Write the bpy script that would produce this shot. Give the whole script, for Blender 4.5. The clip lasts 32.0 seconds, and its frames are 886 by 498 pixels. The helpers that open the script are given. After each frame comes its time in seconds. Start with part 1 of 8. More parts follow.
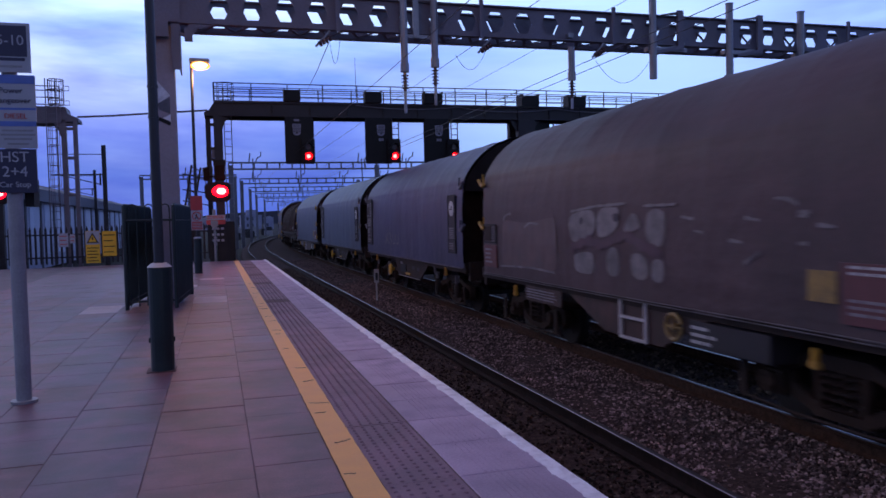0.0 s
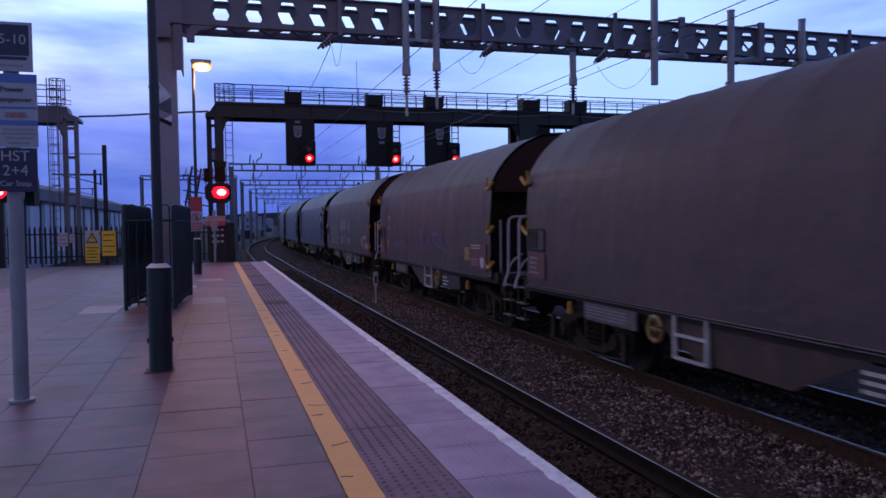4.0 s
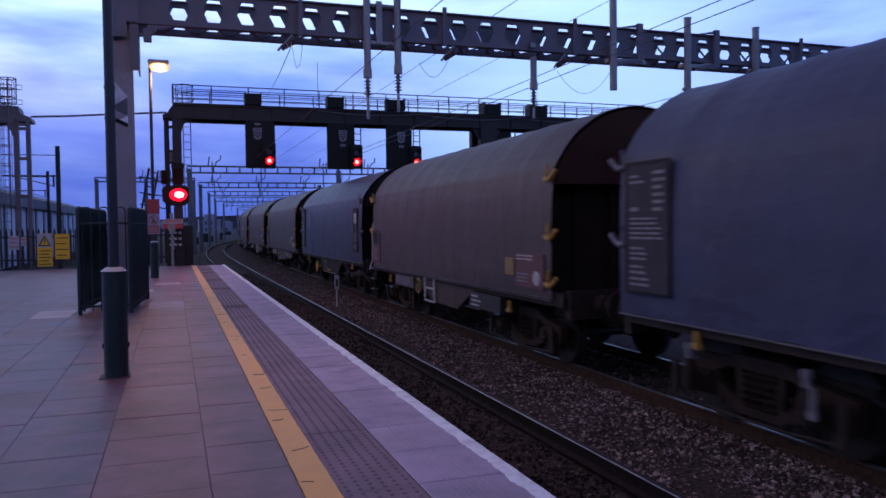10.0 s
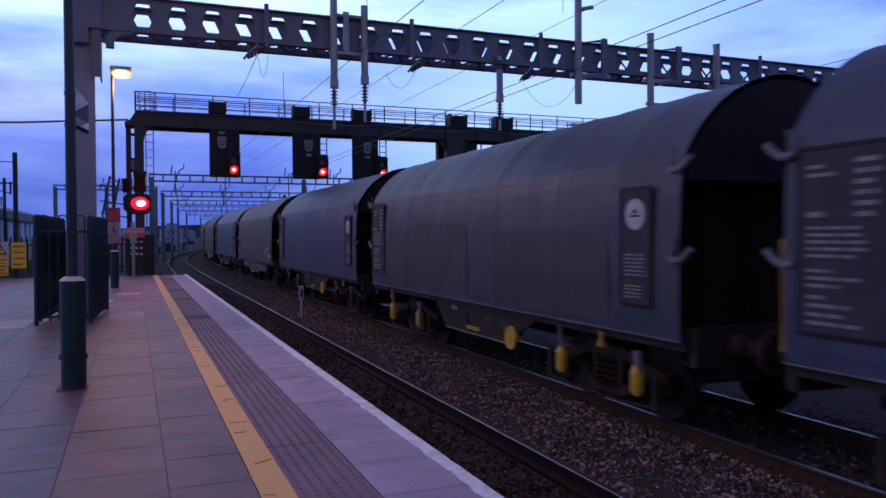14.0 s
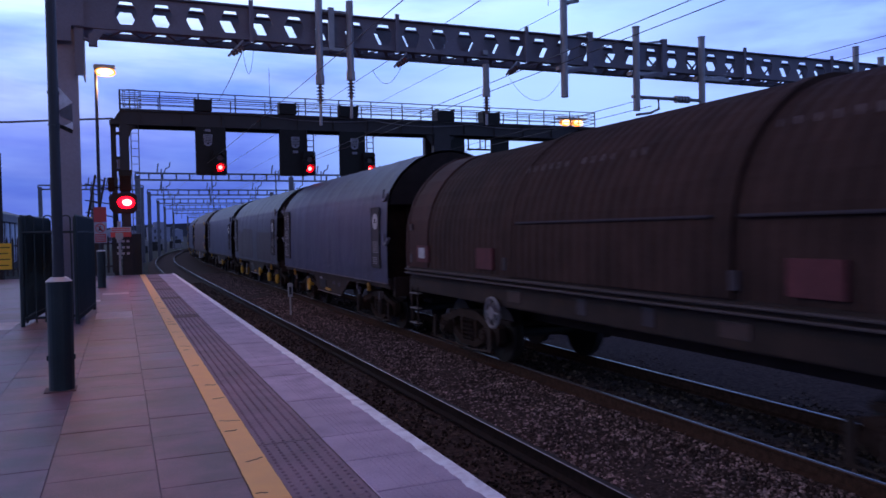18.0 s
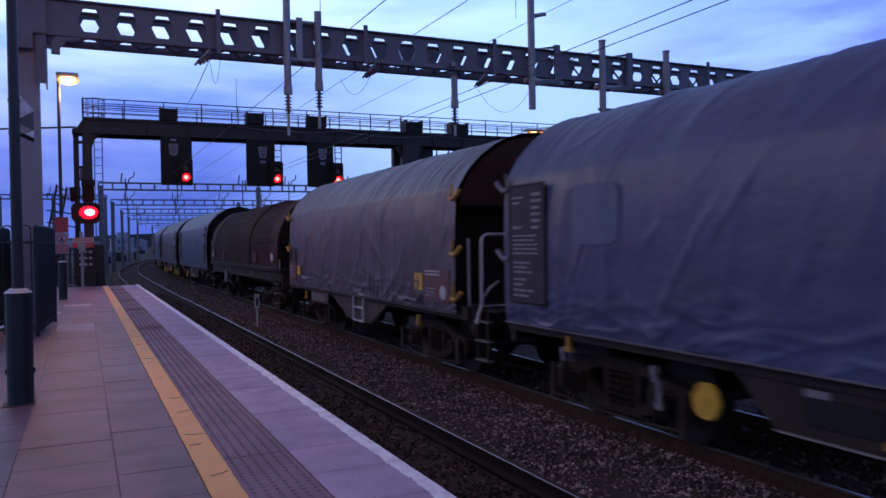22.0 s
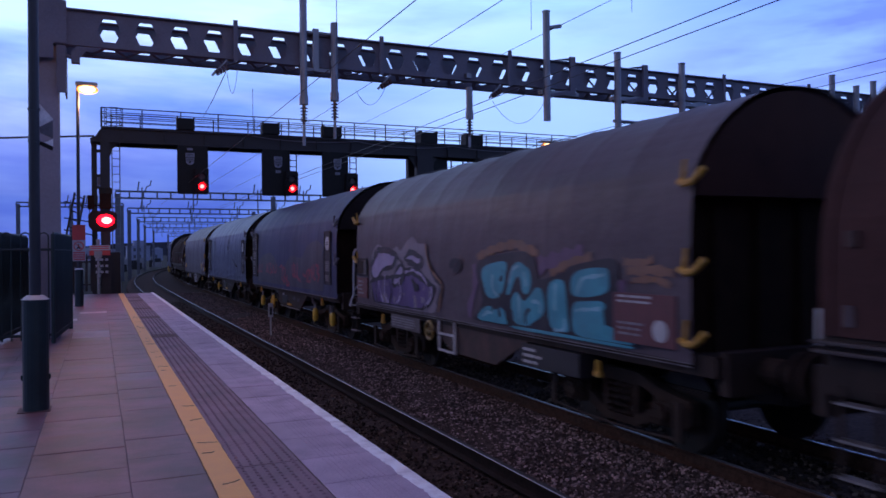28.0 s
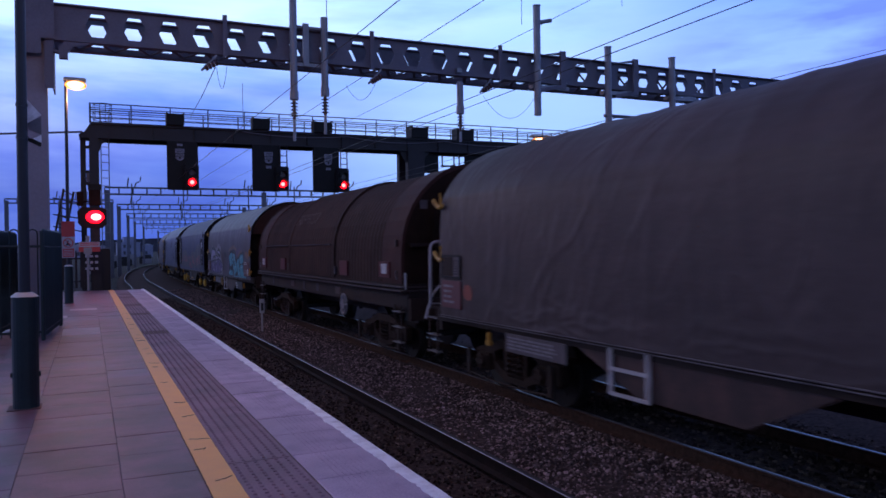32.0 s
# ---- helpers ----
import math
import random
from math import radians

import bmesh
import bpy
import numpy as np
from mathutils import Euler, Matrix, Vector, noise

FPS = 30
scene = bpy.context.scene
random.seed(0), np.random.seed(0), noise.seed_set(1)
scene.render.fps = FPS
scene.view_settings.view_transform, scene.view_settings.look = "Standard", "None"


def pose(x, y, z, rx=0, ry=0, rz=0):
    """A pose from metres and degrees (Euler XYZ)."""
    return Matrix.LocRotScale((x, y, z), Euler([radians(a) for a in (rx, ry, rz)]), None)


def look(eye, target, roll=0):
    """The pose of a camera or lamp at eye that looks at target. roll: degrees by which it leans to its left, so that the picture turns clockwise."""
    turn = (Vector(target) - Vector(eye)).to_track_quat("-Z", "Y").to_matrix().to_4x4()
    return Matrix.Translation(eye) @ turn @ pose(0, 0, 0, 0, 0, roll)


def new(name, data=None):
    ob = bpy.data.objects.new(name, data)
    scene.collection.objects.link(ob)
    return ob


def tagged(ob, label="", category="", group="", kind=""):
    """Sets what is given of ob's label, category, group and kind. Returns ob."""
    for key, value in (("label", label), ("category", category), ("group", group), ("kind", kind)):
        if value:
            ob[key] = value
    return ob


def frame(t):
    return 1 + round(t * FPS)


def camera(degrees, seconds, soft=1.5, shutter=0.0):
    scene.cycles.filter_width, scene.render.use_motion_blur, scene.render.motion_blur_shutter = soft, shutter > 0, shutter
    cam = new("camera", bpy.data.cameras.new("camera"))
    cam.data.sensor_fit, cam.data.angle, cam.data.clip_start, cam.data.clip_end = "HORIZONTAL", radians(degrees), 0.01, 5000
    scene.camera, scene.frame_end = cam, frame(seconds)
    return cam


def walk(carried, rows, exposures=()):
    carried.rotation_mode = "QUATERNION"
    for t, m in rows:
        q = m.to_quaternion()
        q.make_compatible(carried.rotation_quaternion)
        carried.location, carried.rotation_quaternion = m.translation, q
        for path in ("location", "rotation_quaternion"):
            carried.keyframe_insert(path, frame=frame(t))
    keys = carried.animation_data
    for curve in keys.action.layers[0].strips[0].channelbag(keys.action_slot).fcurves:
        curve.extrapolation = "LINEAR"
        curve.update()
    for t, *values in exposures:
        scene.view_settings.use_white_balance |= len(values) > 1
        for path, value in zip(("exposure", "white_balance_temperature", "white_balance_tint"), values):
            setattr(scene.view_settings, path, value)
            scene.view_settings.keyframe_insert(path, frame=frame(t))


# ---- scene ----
# ---- camera: a tripod on the platform, panning slowly ----
cam = camera(59.86, 32.0, soft=1.6, shutter=0.6)
EYE_Z = 1.26
TURNS = [
    (0, -16.50, -2.28, 1.40), (0.5, -16.50, -2.16, 1.40), (1, -16.49, -2.14, 1.24), (1.5, -16.53, -2.15, 1.00),
    (2, -16.52, -2.12, 0.87), (2.5, -16.49, -2.15, 0.73), (3, -16.46, -2.10, 0.79), (3.5, -16.48, -2.04, 0.80),
    (5.5, -16.81, -1.97, 0.58), (6, -17.02, -1.96, 0.56), (6.5, -17.23, -1.95, 0.81), (7, -17.65, -1.93, 0.98),
    (7.5, -17.90, -1.85, 0.85), (8, -18.35, -1.78, 0.59), (8.5, -18.80, -1.71, 0.33), (9, -19.07, -1.72, -0.63),
    (9.5, -18.91, -1.89, -1.46), (10, -19.37, -1.82, 0.71), (10.5, -19.63, -1.74, 0.90), (11, -19.28, -1.34, 1.12),
    (11.5, -19.08, -1.01, 1.33), (12, -19.55, -0.74, 1.27), (12.5, -20.33, -0.84, 1.31), (13, -21.07, -1.07, 0.74),
    (13.5, -21.63, -1.19, 0.27), (14, -21.91, -1.03, 0.33), (14.5, -22.01, -1.04, 0.12), (16.5, -22.34, -1.46, 0.87),
    (17, -22.35, -1.44, 0.90), (17.5, -22.44, -1.39, 0.91), (18, -22.77, -1.40, 1.10), (18.5, -23.41, -1.42, 1.02),
    (19, -24.10, -1.46, 0.87), (19.5, -24.42, -1.02, 0.90), (20, -24.67, -0.90, 1.13), (20.5, -25.02, -0.88, 1.13),
    (21, -25.20, -0.77, 1.12), (21.5, -25.21, -0.71, 1.09), (22, -25.12, -0.64, 1.04), (22.5, -24.96, -0.61, 0.98),
    (23, -24.81, -0.56, 1.00), (23.5, -24.44, -0.52, 0.79), (24, -23.85, -0.54, 0.86), (24.5, -23.42, -0.45, 0.72),
    (25, -23.46, -0.45, 0.68), (25.5, -23.62, -0.46, 0.69), (27.5, -23.87, 0.21, 0.51), (28, -24.10, 0.17, 0.56),
    (28.5, -24.36, 0.20, 0.61), (29, -24.52, 0.21, 0.68), (29.5, -24.60, 0.21, 0.80), (30, -24.42, 0.23, 0.77),
    (30.5, -24.12, 0.28, 0.78), (31, -24.43, 0.07, 0.80), (31.5, -24.73, -0.13, 0.92), (32, -24.74, -0.21, 0.82),
]
walk(cam, [(t, pose(0, 0, EYE_Z, 90 + p, r, y)) for t, y, p, r in TURNS],
     exposures=[(0, 0.26, 6950, 19), (14, 0.25, 6750, 19), (20, 0.25, 6750, 19), (26, 0.18, 6500, 19), (32, 0.13, 6450, 19)])

# ---- world: dusk sky with broken cloud ----
RAIL_Z = -0.915
PI = math.pi
world = bpy.data.worlds.new("dusk_sky")
scene.world = world
world.use_nodes = True


def build_sky():
    nt = world.node_tree
    nt.nodes.clear()
    N, L = nt.nodes.new, nt.links.new
    out, bg = N("ShaderNodeOutputWorld"), N("ShaderNodeBackground")
    sky = N("ShaderNodeTexSky")
    sky.sky_type, sky.sun_disc = "NISHITA", False
    sky.sun_elevation, sky.sun_rotation = radians(3.0), radians(-35)
    sky.altitude, sky.air_density, sky.dust_density, sky.ozone_density = 0, 1.0, 0.4, 4.0
    co, mp = N("ShaderNodeTexCoord"), N("ShaderNodeMapping")
    mp.inputs["Scale"].default_value = (1.0, 1.0, 4.5)
    L(co.outputs["Generated"], mp.inputs["Vector"])
    n1, n2 = N("ShaderNodeTexNoise"), N("ShaderNodeTexNoise")
    n1.inputs["Scale"].default_value, n1.inputs["Detail"].default_value = 1.7, 7
    n1.inputs["Roughness"].default_value, n1.inputs["Distortion"].default_value = 0.52, 0.5
    n2.inputs["Scale"].default_value, n2.inputs["Detail"].default_value = 5.0, 5
    L(mp.outputs["Vector"], n1.inputs["Vector"]), L(mp.outputs["Vector"], n2.inputs["Vector"])
    sep = N("ShaderNodeSeparateXYZ")
    L(co.outputs["Generated"], sep.inputs[0])
    grad = N("ShaderNodeValToRGB")
    e = grad.color_ramp.elements
    e[0].position, e[0].color = 0.0, (0.042, 0.108, 0.56, 1)
    e[1].position, e[1].color = 1.0, (0.11, 0.105, 0.22, 1)
    for at, col in ((0.07, (0.038, 0.104, 0.55)), (0.14, (0.050, 0.138, 0.72)), (0.20, (0.165, 0.345, 0.98)), (0.26, (0.56, 0.90, 1.42)), (0.36, (0.54, 0.90, 1.40)), (0.50, (0.24, 0.32, 0.66)), (0.7, (0.15, 0.155, 0.34))):
        m = e.new(at)
        m.color = (*col, 1)
    L(sep.outputs["Z"], grad.inputs[0])
    tint = N("ShaderNodeMixRGB")
    tint.blend_type, tint.inputs[0].default_value = "MIX", 0.90
    gain = N("ShaderNodeMixRGB")
    gain.blend_type, gain.inputs[0].default_value, gain.inputs[2].default_value = "MULTIPLY", 1.0, (0.075, 0.1, 0.13, 1)
    L(sky.outputs[0], gain.inputs[1])
    L(gain.outputs[0], tint.inputs[1]), L(grad.outputs[0], tint.inputs[2])
    cl = N("ShaderNodeValToRGB")
    cl.color_ramp.elements[0].position, cl.color_ramp.elements[0].color = 0.45, (0, 0, 0, 1)
    cl.color_ramp.elements[1].position, cl.color_ramp.elements[1].color = 0.68, (1, 1, 1, 1)
    L(n1.outputs[0], cl.inputs[0])
    lit = N("ShaderNodeMixRGB")
    lit.inputs[2].default_value = (0.85, 1.05, 1.25, 1)
    amt = N("ShaderNodeMath")
    amt.operation, amt.inputs[1].default_value = "MULTIPLY", 0.75
    low = N("ShaderNodeMapRange")
    low.inputs["From Min"].default_value, low.inputs["From Max"].default_value = 0.35, 0.65
    low.inputs["To Min"].default_value, low.inputs["To Max"].default_value = 1.0, 0.12
    L(sep.outputs["Z"], low.inputs["Value"])
    lowmul = N("ShaderNodeMath")
    lowmul.operation = "MULTIPLY"
    rise = N("ShaderNodeMapRange")
    rise.inputs["From Min"].default_value, rise.inputs["From Max"].default_value = 0.10, 0.24
    rise.inputs["To Min"].default_value, rise.inputs["To Max"].default_value = 0.15, 1.0
    L(sep.outputs["Z"], rise.inputs["Value"])
    both = N("ShaderNodeMath")
    both.operation = "MULTIPLY"
    L(rise.outputs[0], both.inputs[0]), L(low.outputs[0], both.inputs[1])
    L(cl.outputs[0], lowmul.inputs[0]), L(both.outputs[0], lowmul.inputs[1])
    L(lowmul.outputs[0], amt.inputs[0]), L(amt.outputs[0], lit.inputs[0]), L(tint.outputs[0], lit.inputs[1])
    dk = N("ShaderNodeValToRGB")
    dk.color_ramp.elements[0].position, dk.color_ramp.elements[0].color = 0.30, (0.52, 0.54, 0.84, 1)
    dk.color_ramp.elements[1].position, dk.color_ramp.elements[1].color = 0.58, (1, 1, 1, 1)
    L(n2.outputs[0], dk.inputs[0])
    mul = N("ShaderNodeMixRGB")
    mul.blend_type, mul.inputs[0].default_value = "MULTIPLY", 0.95
    L(lit.outputs[0], mul.inputs[1]), L(dk.outputs[0], mul.inputs[2])
    # the afterglow lies ahead; the sky behind is darker
    back = N("ShaderNodeMapRange")
    back.inputs["From Min"].default_value, back.inputs["From Max"].default_value = -0.6, 0.5
    back.inputs["To Min"].default_value, back.inputs["To Max"].default_value = 0.45, 1.0
    L(sep.outputs["Y"], back.inputs["Value"])
    fade = N("ShaderNodeMixRGB")
    fade.blend_type, fade.inputs[0].default_value = "MULTIPLY", 1.0
    L(mul.outputs[0], fade.inputs[1]), L(back.outputs[0], fade.inputs[2])
    # bluer and darker away to the right of the afterglow
    side, span_x, tone = N("ShaderNodeValToRGB"), N("ShaderNodeMapRange"), N("ShaderNodeMixRGB")
    span_x.inputs["From Min"].default_value, span_x.inputs["From Max"].default_value = -1.0, 1.0
    L(sep.outputs["X"], span_x.inputs["Value"])
    se = side.color_ramp.elements
    se[0].position, se[0].color = 0.30, (1.12, 1.12, 1.12, 1)
    se[1].position, se[1].color = 1.0, (0.32, 0.42, 0.74, 1)
    for at, c in ((0.62, (1.05, 1.05, 1.05)), (0.74, (0.74, 0.86, 1.0)), (0.86, (0.36, 0.53, 0.88))):
        se.new(at).color = (*c, 1)
    L(span_x.outputs[0], side.inputs[0])
    tone.blend_type, tone.inputs[0].default_value = "MULTIPLY", 1.0
    L(fade.outputs[0], tone.inputs[1]), L(side.outputs[0], tone.inputs[2])
    far, near_hz, pale, veil = N("ShaderNodeMapRange"), N("ShaderNodeMapRange"), N("ShaderNodeMath"), N("ShaderNodeMixRGB")
    far.inputs["From Min"].default_value, far.inputs["From Max"].default_value = 0.14, 0.42
    near_hz.inputs["From Min"].default_value, near_hz.inputs["From Max"].default_value = 0.18, 0.34
    near_hz.inputs["To Min"].default_value, near_hz.inputs["To Max"].default_value = 0.85, 0.0
    L(sep.outputs["X"], far.inputs["Value"]), L(sep.outputs["Z"], near_hz.inputs["Value"])
    pale.operation = "MULTIPLY"
    L(far.outputs[0], pale.inputs[0]), L(near_hz.outputs[0], pale.inputs[1]), L(pale.outputs[0], veil.inputs[0])
    veil.inputs[2].default_value = (0.36, 0.62, 1.24, 1)
    L(tone.outputs[0], veil.inputs[1])
    # violet streaks of cloud high on the right
    rag, where, amount, violet = N("ShaderNodeValToRGB"), N("ShaderNodeMapRange"), N("ShaderNodeMath"), N("ShaderNodeMixRGB")
    rag.color_ramp.elements[0].position, rag.color_ramp.elements[1].position = 0.42, 0.60
    L(n2.outputs[0], rag.inputs[0])
    where.inputs["From Min"].default_value, where.inputs["From Max"].default_value = 0.55, 0.75
    where.inputs["To Max"].default_value = 0.85
    L(sep.outputs["X"], where.inputs["Value"])
    amount.operation = "MULTIPLY"
    L(rag.outputs[0], amount.inputs[0]), L(where.outputs[0], amount.inputs[1])
    violet.blend_type, violet.inputs[2].default_value = "MULTIPLY", (0.50, 0.46, 0.82, 1)
    L(amount.outputs[0], violet.inputs[0]), L(veil.outputs[0], violet.inputs[1])
    L(violet.outputs[0], bg.inputs["Color"])
    bg.inputs["Strength"].default_value = 1.15
    L(bg.outputs[0], out.inputs[0])


build_sky()


def add_lamp(name, place, power, color, size=0.25, kind="POINT"):
    d = bpy.data.lights.new(name, kind)
    d.energy, d.color, d.shadow_soft_size = power, color, size
    ob = new(name, d)
    ob.location = place
    return ob


# the sun has set: a last dim glow from the clouds behind the station
sun_data = bpy.data.lights.new("sun", "SUN")
sun_data.energy, sun_data.angle, sun_data.color = 0.12, radians(20), (1.0, 0.8, 0.75)
sun = new("sun", sun_data)
sun.matrix_world = look((0, 0, 0), (0.6, -0.8, -0.25))

# ---- materials ----
def mat(name, color, rough=0.7, metal=0.0, var=0.25, scale=6.0, fine=60.0, bump=0.2, dirt=None, dirt_amt=0.0,
        dirt_scale=1.5, spec=0.5, rand=0.0, island=0.0, placed=False, stretch=(1, 1, 1), dist=0.01, crease=0.0):
    m = bpy.data.materials.new(name)
    m.use_nodes = True
    nt = m.node_tree
    N, L = nt.nodes.new, nt.links.new
    bs = nt.nodes["Principled BSDF"]
    bs.inputs["Metallic"].default_value = metal
    bs.inputs["Specular IOR Level"].default_value = spec
    co, mp = N("ShaderNodeTexCoord"), N("ShaderNodeMapping")
    mp.inputs["Scale"].default_value = stretch
    if placed:
        L(N("ShaderNodeNewGeometry").outputs["Position"], mp.inputs["Vector"])
    else:
        L(co.outputs["Object"], mp.inputs["Vector"])
    a, b = N("ShaderNodeTexNoise"), N("ShaderNodeTexNoise")
    a.inputs["Scale"].default_value, a.inputs["Detail"].default_value = scale, 5
    b.inputs["Scale"].default_value, b.inputs["Detail"].default_value = fine, 3
    L(mp.outputs[0], a.inputs["Vector"]), L(mp.outputs[0], b.inputs["Vector"])
    mix = N("ShaderNodeMath")
    mix.operation = "MULTIPLY_ADD"
    mix.inputs[1].default_value, mix.inputs[2].default_value = 0.35, 0.0
    L(b.outputs[0], mix.inputs[0])
    add = N("ShaderNodeMath")
    add.operation = "MULTIPLY_ADD"
    add.inputs[1].default_value = 0.65
    L(a.outputs[0], add.inputs[0]), L(mix.outputs[0], add.inputs[2])
    ramp = N("ShaderNodeValToRGB")
    lo, hi = [max(0, c * (1 - var)) for c in color], [min(1, c * (1 + var)) for c in color]
    ramp.color_ramp.elements[0].position, ramp.color_ramp.elements[0].color = 0.35, (*lo, 1)
    ramp.color_ramp.elements[1].position, ramp.color_ramp.elements[1].color = 0.65, (*hi, 1)
    L(add.outputs[0], ramp.inputs[0])
    col = ramp.outputs[0]
    if dirt:
        d, dr, dm = N("ShaderNodeTexNoise"), N("ShaderNodeValToRGB"), N("ShaderNodeMixRGB")
        d.inputs["Scale"].default_value, d.inputs["Detail"].default_value, d.inputs["Roughness"].default_value = dirt_scale, 8, 0.65
        L(mp.outputs[0], d.inputs["Vector"])
        dr.color_ramp.elements[0].position, dr.color_ramp.elements[1].position = 0.46, 0.70
        dr.color_ramp.elements[1].color = (dirt_amt, dirt_amt, dirt_amt, 1)
        dm.inputs[2].default_value = (*dirt, 1)
        L(d.outputs[0], dr.inputs[0]), L(dr.outputs[0], dm.inputs[0]), L(col, dm.inputs[1])
        col = dm.outputs[0]
    if rand:
        oi, hs, ma = N("ShaderNodeObjectInfo"), N("ShaderNodeHueSaturation"), N("ShaderNodeMath")
        ma.operation, ma.inputs[1].default_value, ma.inputs[2].default_value = "MULTIPLY_ADD", 2 * rand, 1 - rand
        L(oi.outputs["Random"], ma.inputs[0]), L(ma.outputs[0], hs.inputs["Value"]), L(col, hs.inputs["Color"])
        col = hs.outputs[0]
    if island:
        ge, hs, ma = N("ShaderNodeNewGeometry"), N("ShaderNodeHueSaturation"), N("ShaderNodeMath")
        ma.operation, ma.inputs[1].default_value, ma.inputs[2].default_value = "MULTIPLY_ADD", 4 * island, 1 - island
        cube = N("ShaderNodeMath")  # few pale stones among many dark ones
        cube.operation, cube.inputs[1].default_value = "POWER", 3.0
        L(ge.outputs["Random Per Island"], cube.inputs[0]), L(cube.outputs[0], ma.inputs[0]), L(ma.outputs[0], hs.inputs["Value"]), L(col, hs.inputs["Color"])
        col = hs.outputs[0]
    L(col, bs.inputs["Base Color"])
    rr = N("ShaderNodeMath")
    rr.operation, rr.inputs[1].default_value, rr.inputs[2].default_value = "MULTIPLY_ADD", 0.3, rough - 0.15
    rr.use_clamp = True
    L(add.outputs[0], rr.inputs[0]), L(rr.outputs[0], bs.inputs["Roughness"])
    if bump:
        bp = N("ShaderNodeBump")
        bp.inputs["Strength"].default_value, bp.inputs["Distance"].default_value = bump, dist
        L(add.outputs[0], bp.inputs["Height"]), L(bp.outputs[0], bs.inputs["Normal"])
    if crease:
        # long soft creases that run aslant over the cloth, two sets across one another
        oi, off = N("ShaderNodeObjectInfo"), N("ShaderNodeVectorMath")
        off.operation, off.inputs[1].default_value = "MULTIPLY_ADD", (37.0, 53.0, 29.0)
        L(oi.outputs["Random"], off.inputs[0]), L(co.outputs["Object"], off.inputs[2])
        last = None
        for turn, size, sharp in ((0.62, (2.0, 0.65, 2.4), 11.0), (-0.5, (2.0, 0.8, 2.2), 12.0), (0.2, (2.0, 0.5, 1.6), 14.0)):
            mq, nq, ab, rq, pw = N("ShaderNodeMapping"), N("ShaderNodeTexNoise"), N("ShaderNodeMath"), N("ShaderNodeMath"), N("ShaderNodeMath")
            mq.vector_type = "TEXTURE"
            mq.inputs["Rotation"].default_value, mq.inputs["Scale"].default_value = (turn, 0, 0), size
            nq.inputs["Scale"].default_value, nq.inputs["Detail"].default_value = 1.0, 1.5
            L(off.outputs[0], mq.inputs["Vector"]), L(mq.outputs[0], nq.inputs["Vector"])
            ab.operation, ab.inputs[1].default_value = "SUBTRACT", 0.5
            L(nq.outputs[0], ab.inputs[0])
            mag = N("ShaderNodeMath")
            mag.operation = "ABSOLUTE"
            L(ab.outputs[0], mag.inputs[0])
            rq.operation, rq.inputs[1].default_value, rq.inputs[2].default_value, rq.use_clamp = "MULTIPLY_ADD", -sharp, 1.0, True
            L(mag.outputs[0], rq.inputs[0])
            pw.operation, pw.inputs[1].default_value = "POWER", 1.6
            L(rq.outputs[0], pw.inputs[0])
            some, few, less = N("ShaderNodeTexNoise"), N("ShaderNodeMapRange"), N("ShaderNodeMath")
            some.inputs["Scale"].default_value, some.inputs["Detail"].default_value = 0.55, 1.0
            few.inputs["From Min"].default_value, few.inputs["From Max"].default_value = 0.48, 0.62
            less.operation = "MULTIPLY"
            L(mq.outputs[0], some.inputs["Vector"]), L(some.outputs[0], few.inputs["Value"])
            L(pw.outputs[0], less.inputs[0]), L(few.outputs[0], less.inputs[1])
            cb = N("ShaderNodeBump")
            cb.inputs["Strength"].default_value, cb.inputs["Distance"].default_value = crease, 0.02
            L(less.outputs[0], cb.inputs["Height"]), L(last or bp.outputs[0], cb.inputs["Normal"])
            last = cb.outputs[0]
        L(last, bs.inputs["Normal"])
    return m


def glow(name, color, strength):
    m = bpy.data.materials.new(name)
    m.use_nodes = True
    bs = m.node_tree.nodes["Principled BSDF"]
    bs.inputs["Base Color"].default_value = (*color, 1)
    bs.inputs["Emission Color"].default_value = (*color, 1)
    bs.inputs["Emission Strength"].default_value = strength
    return m


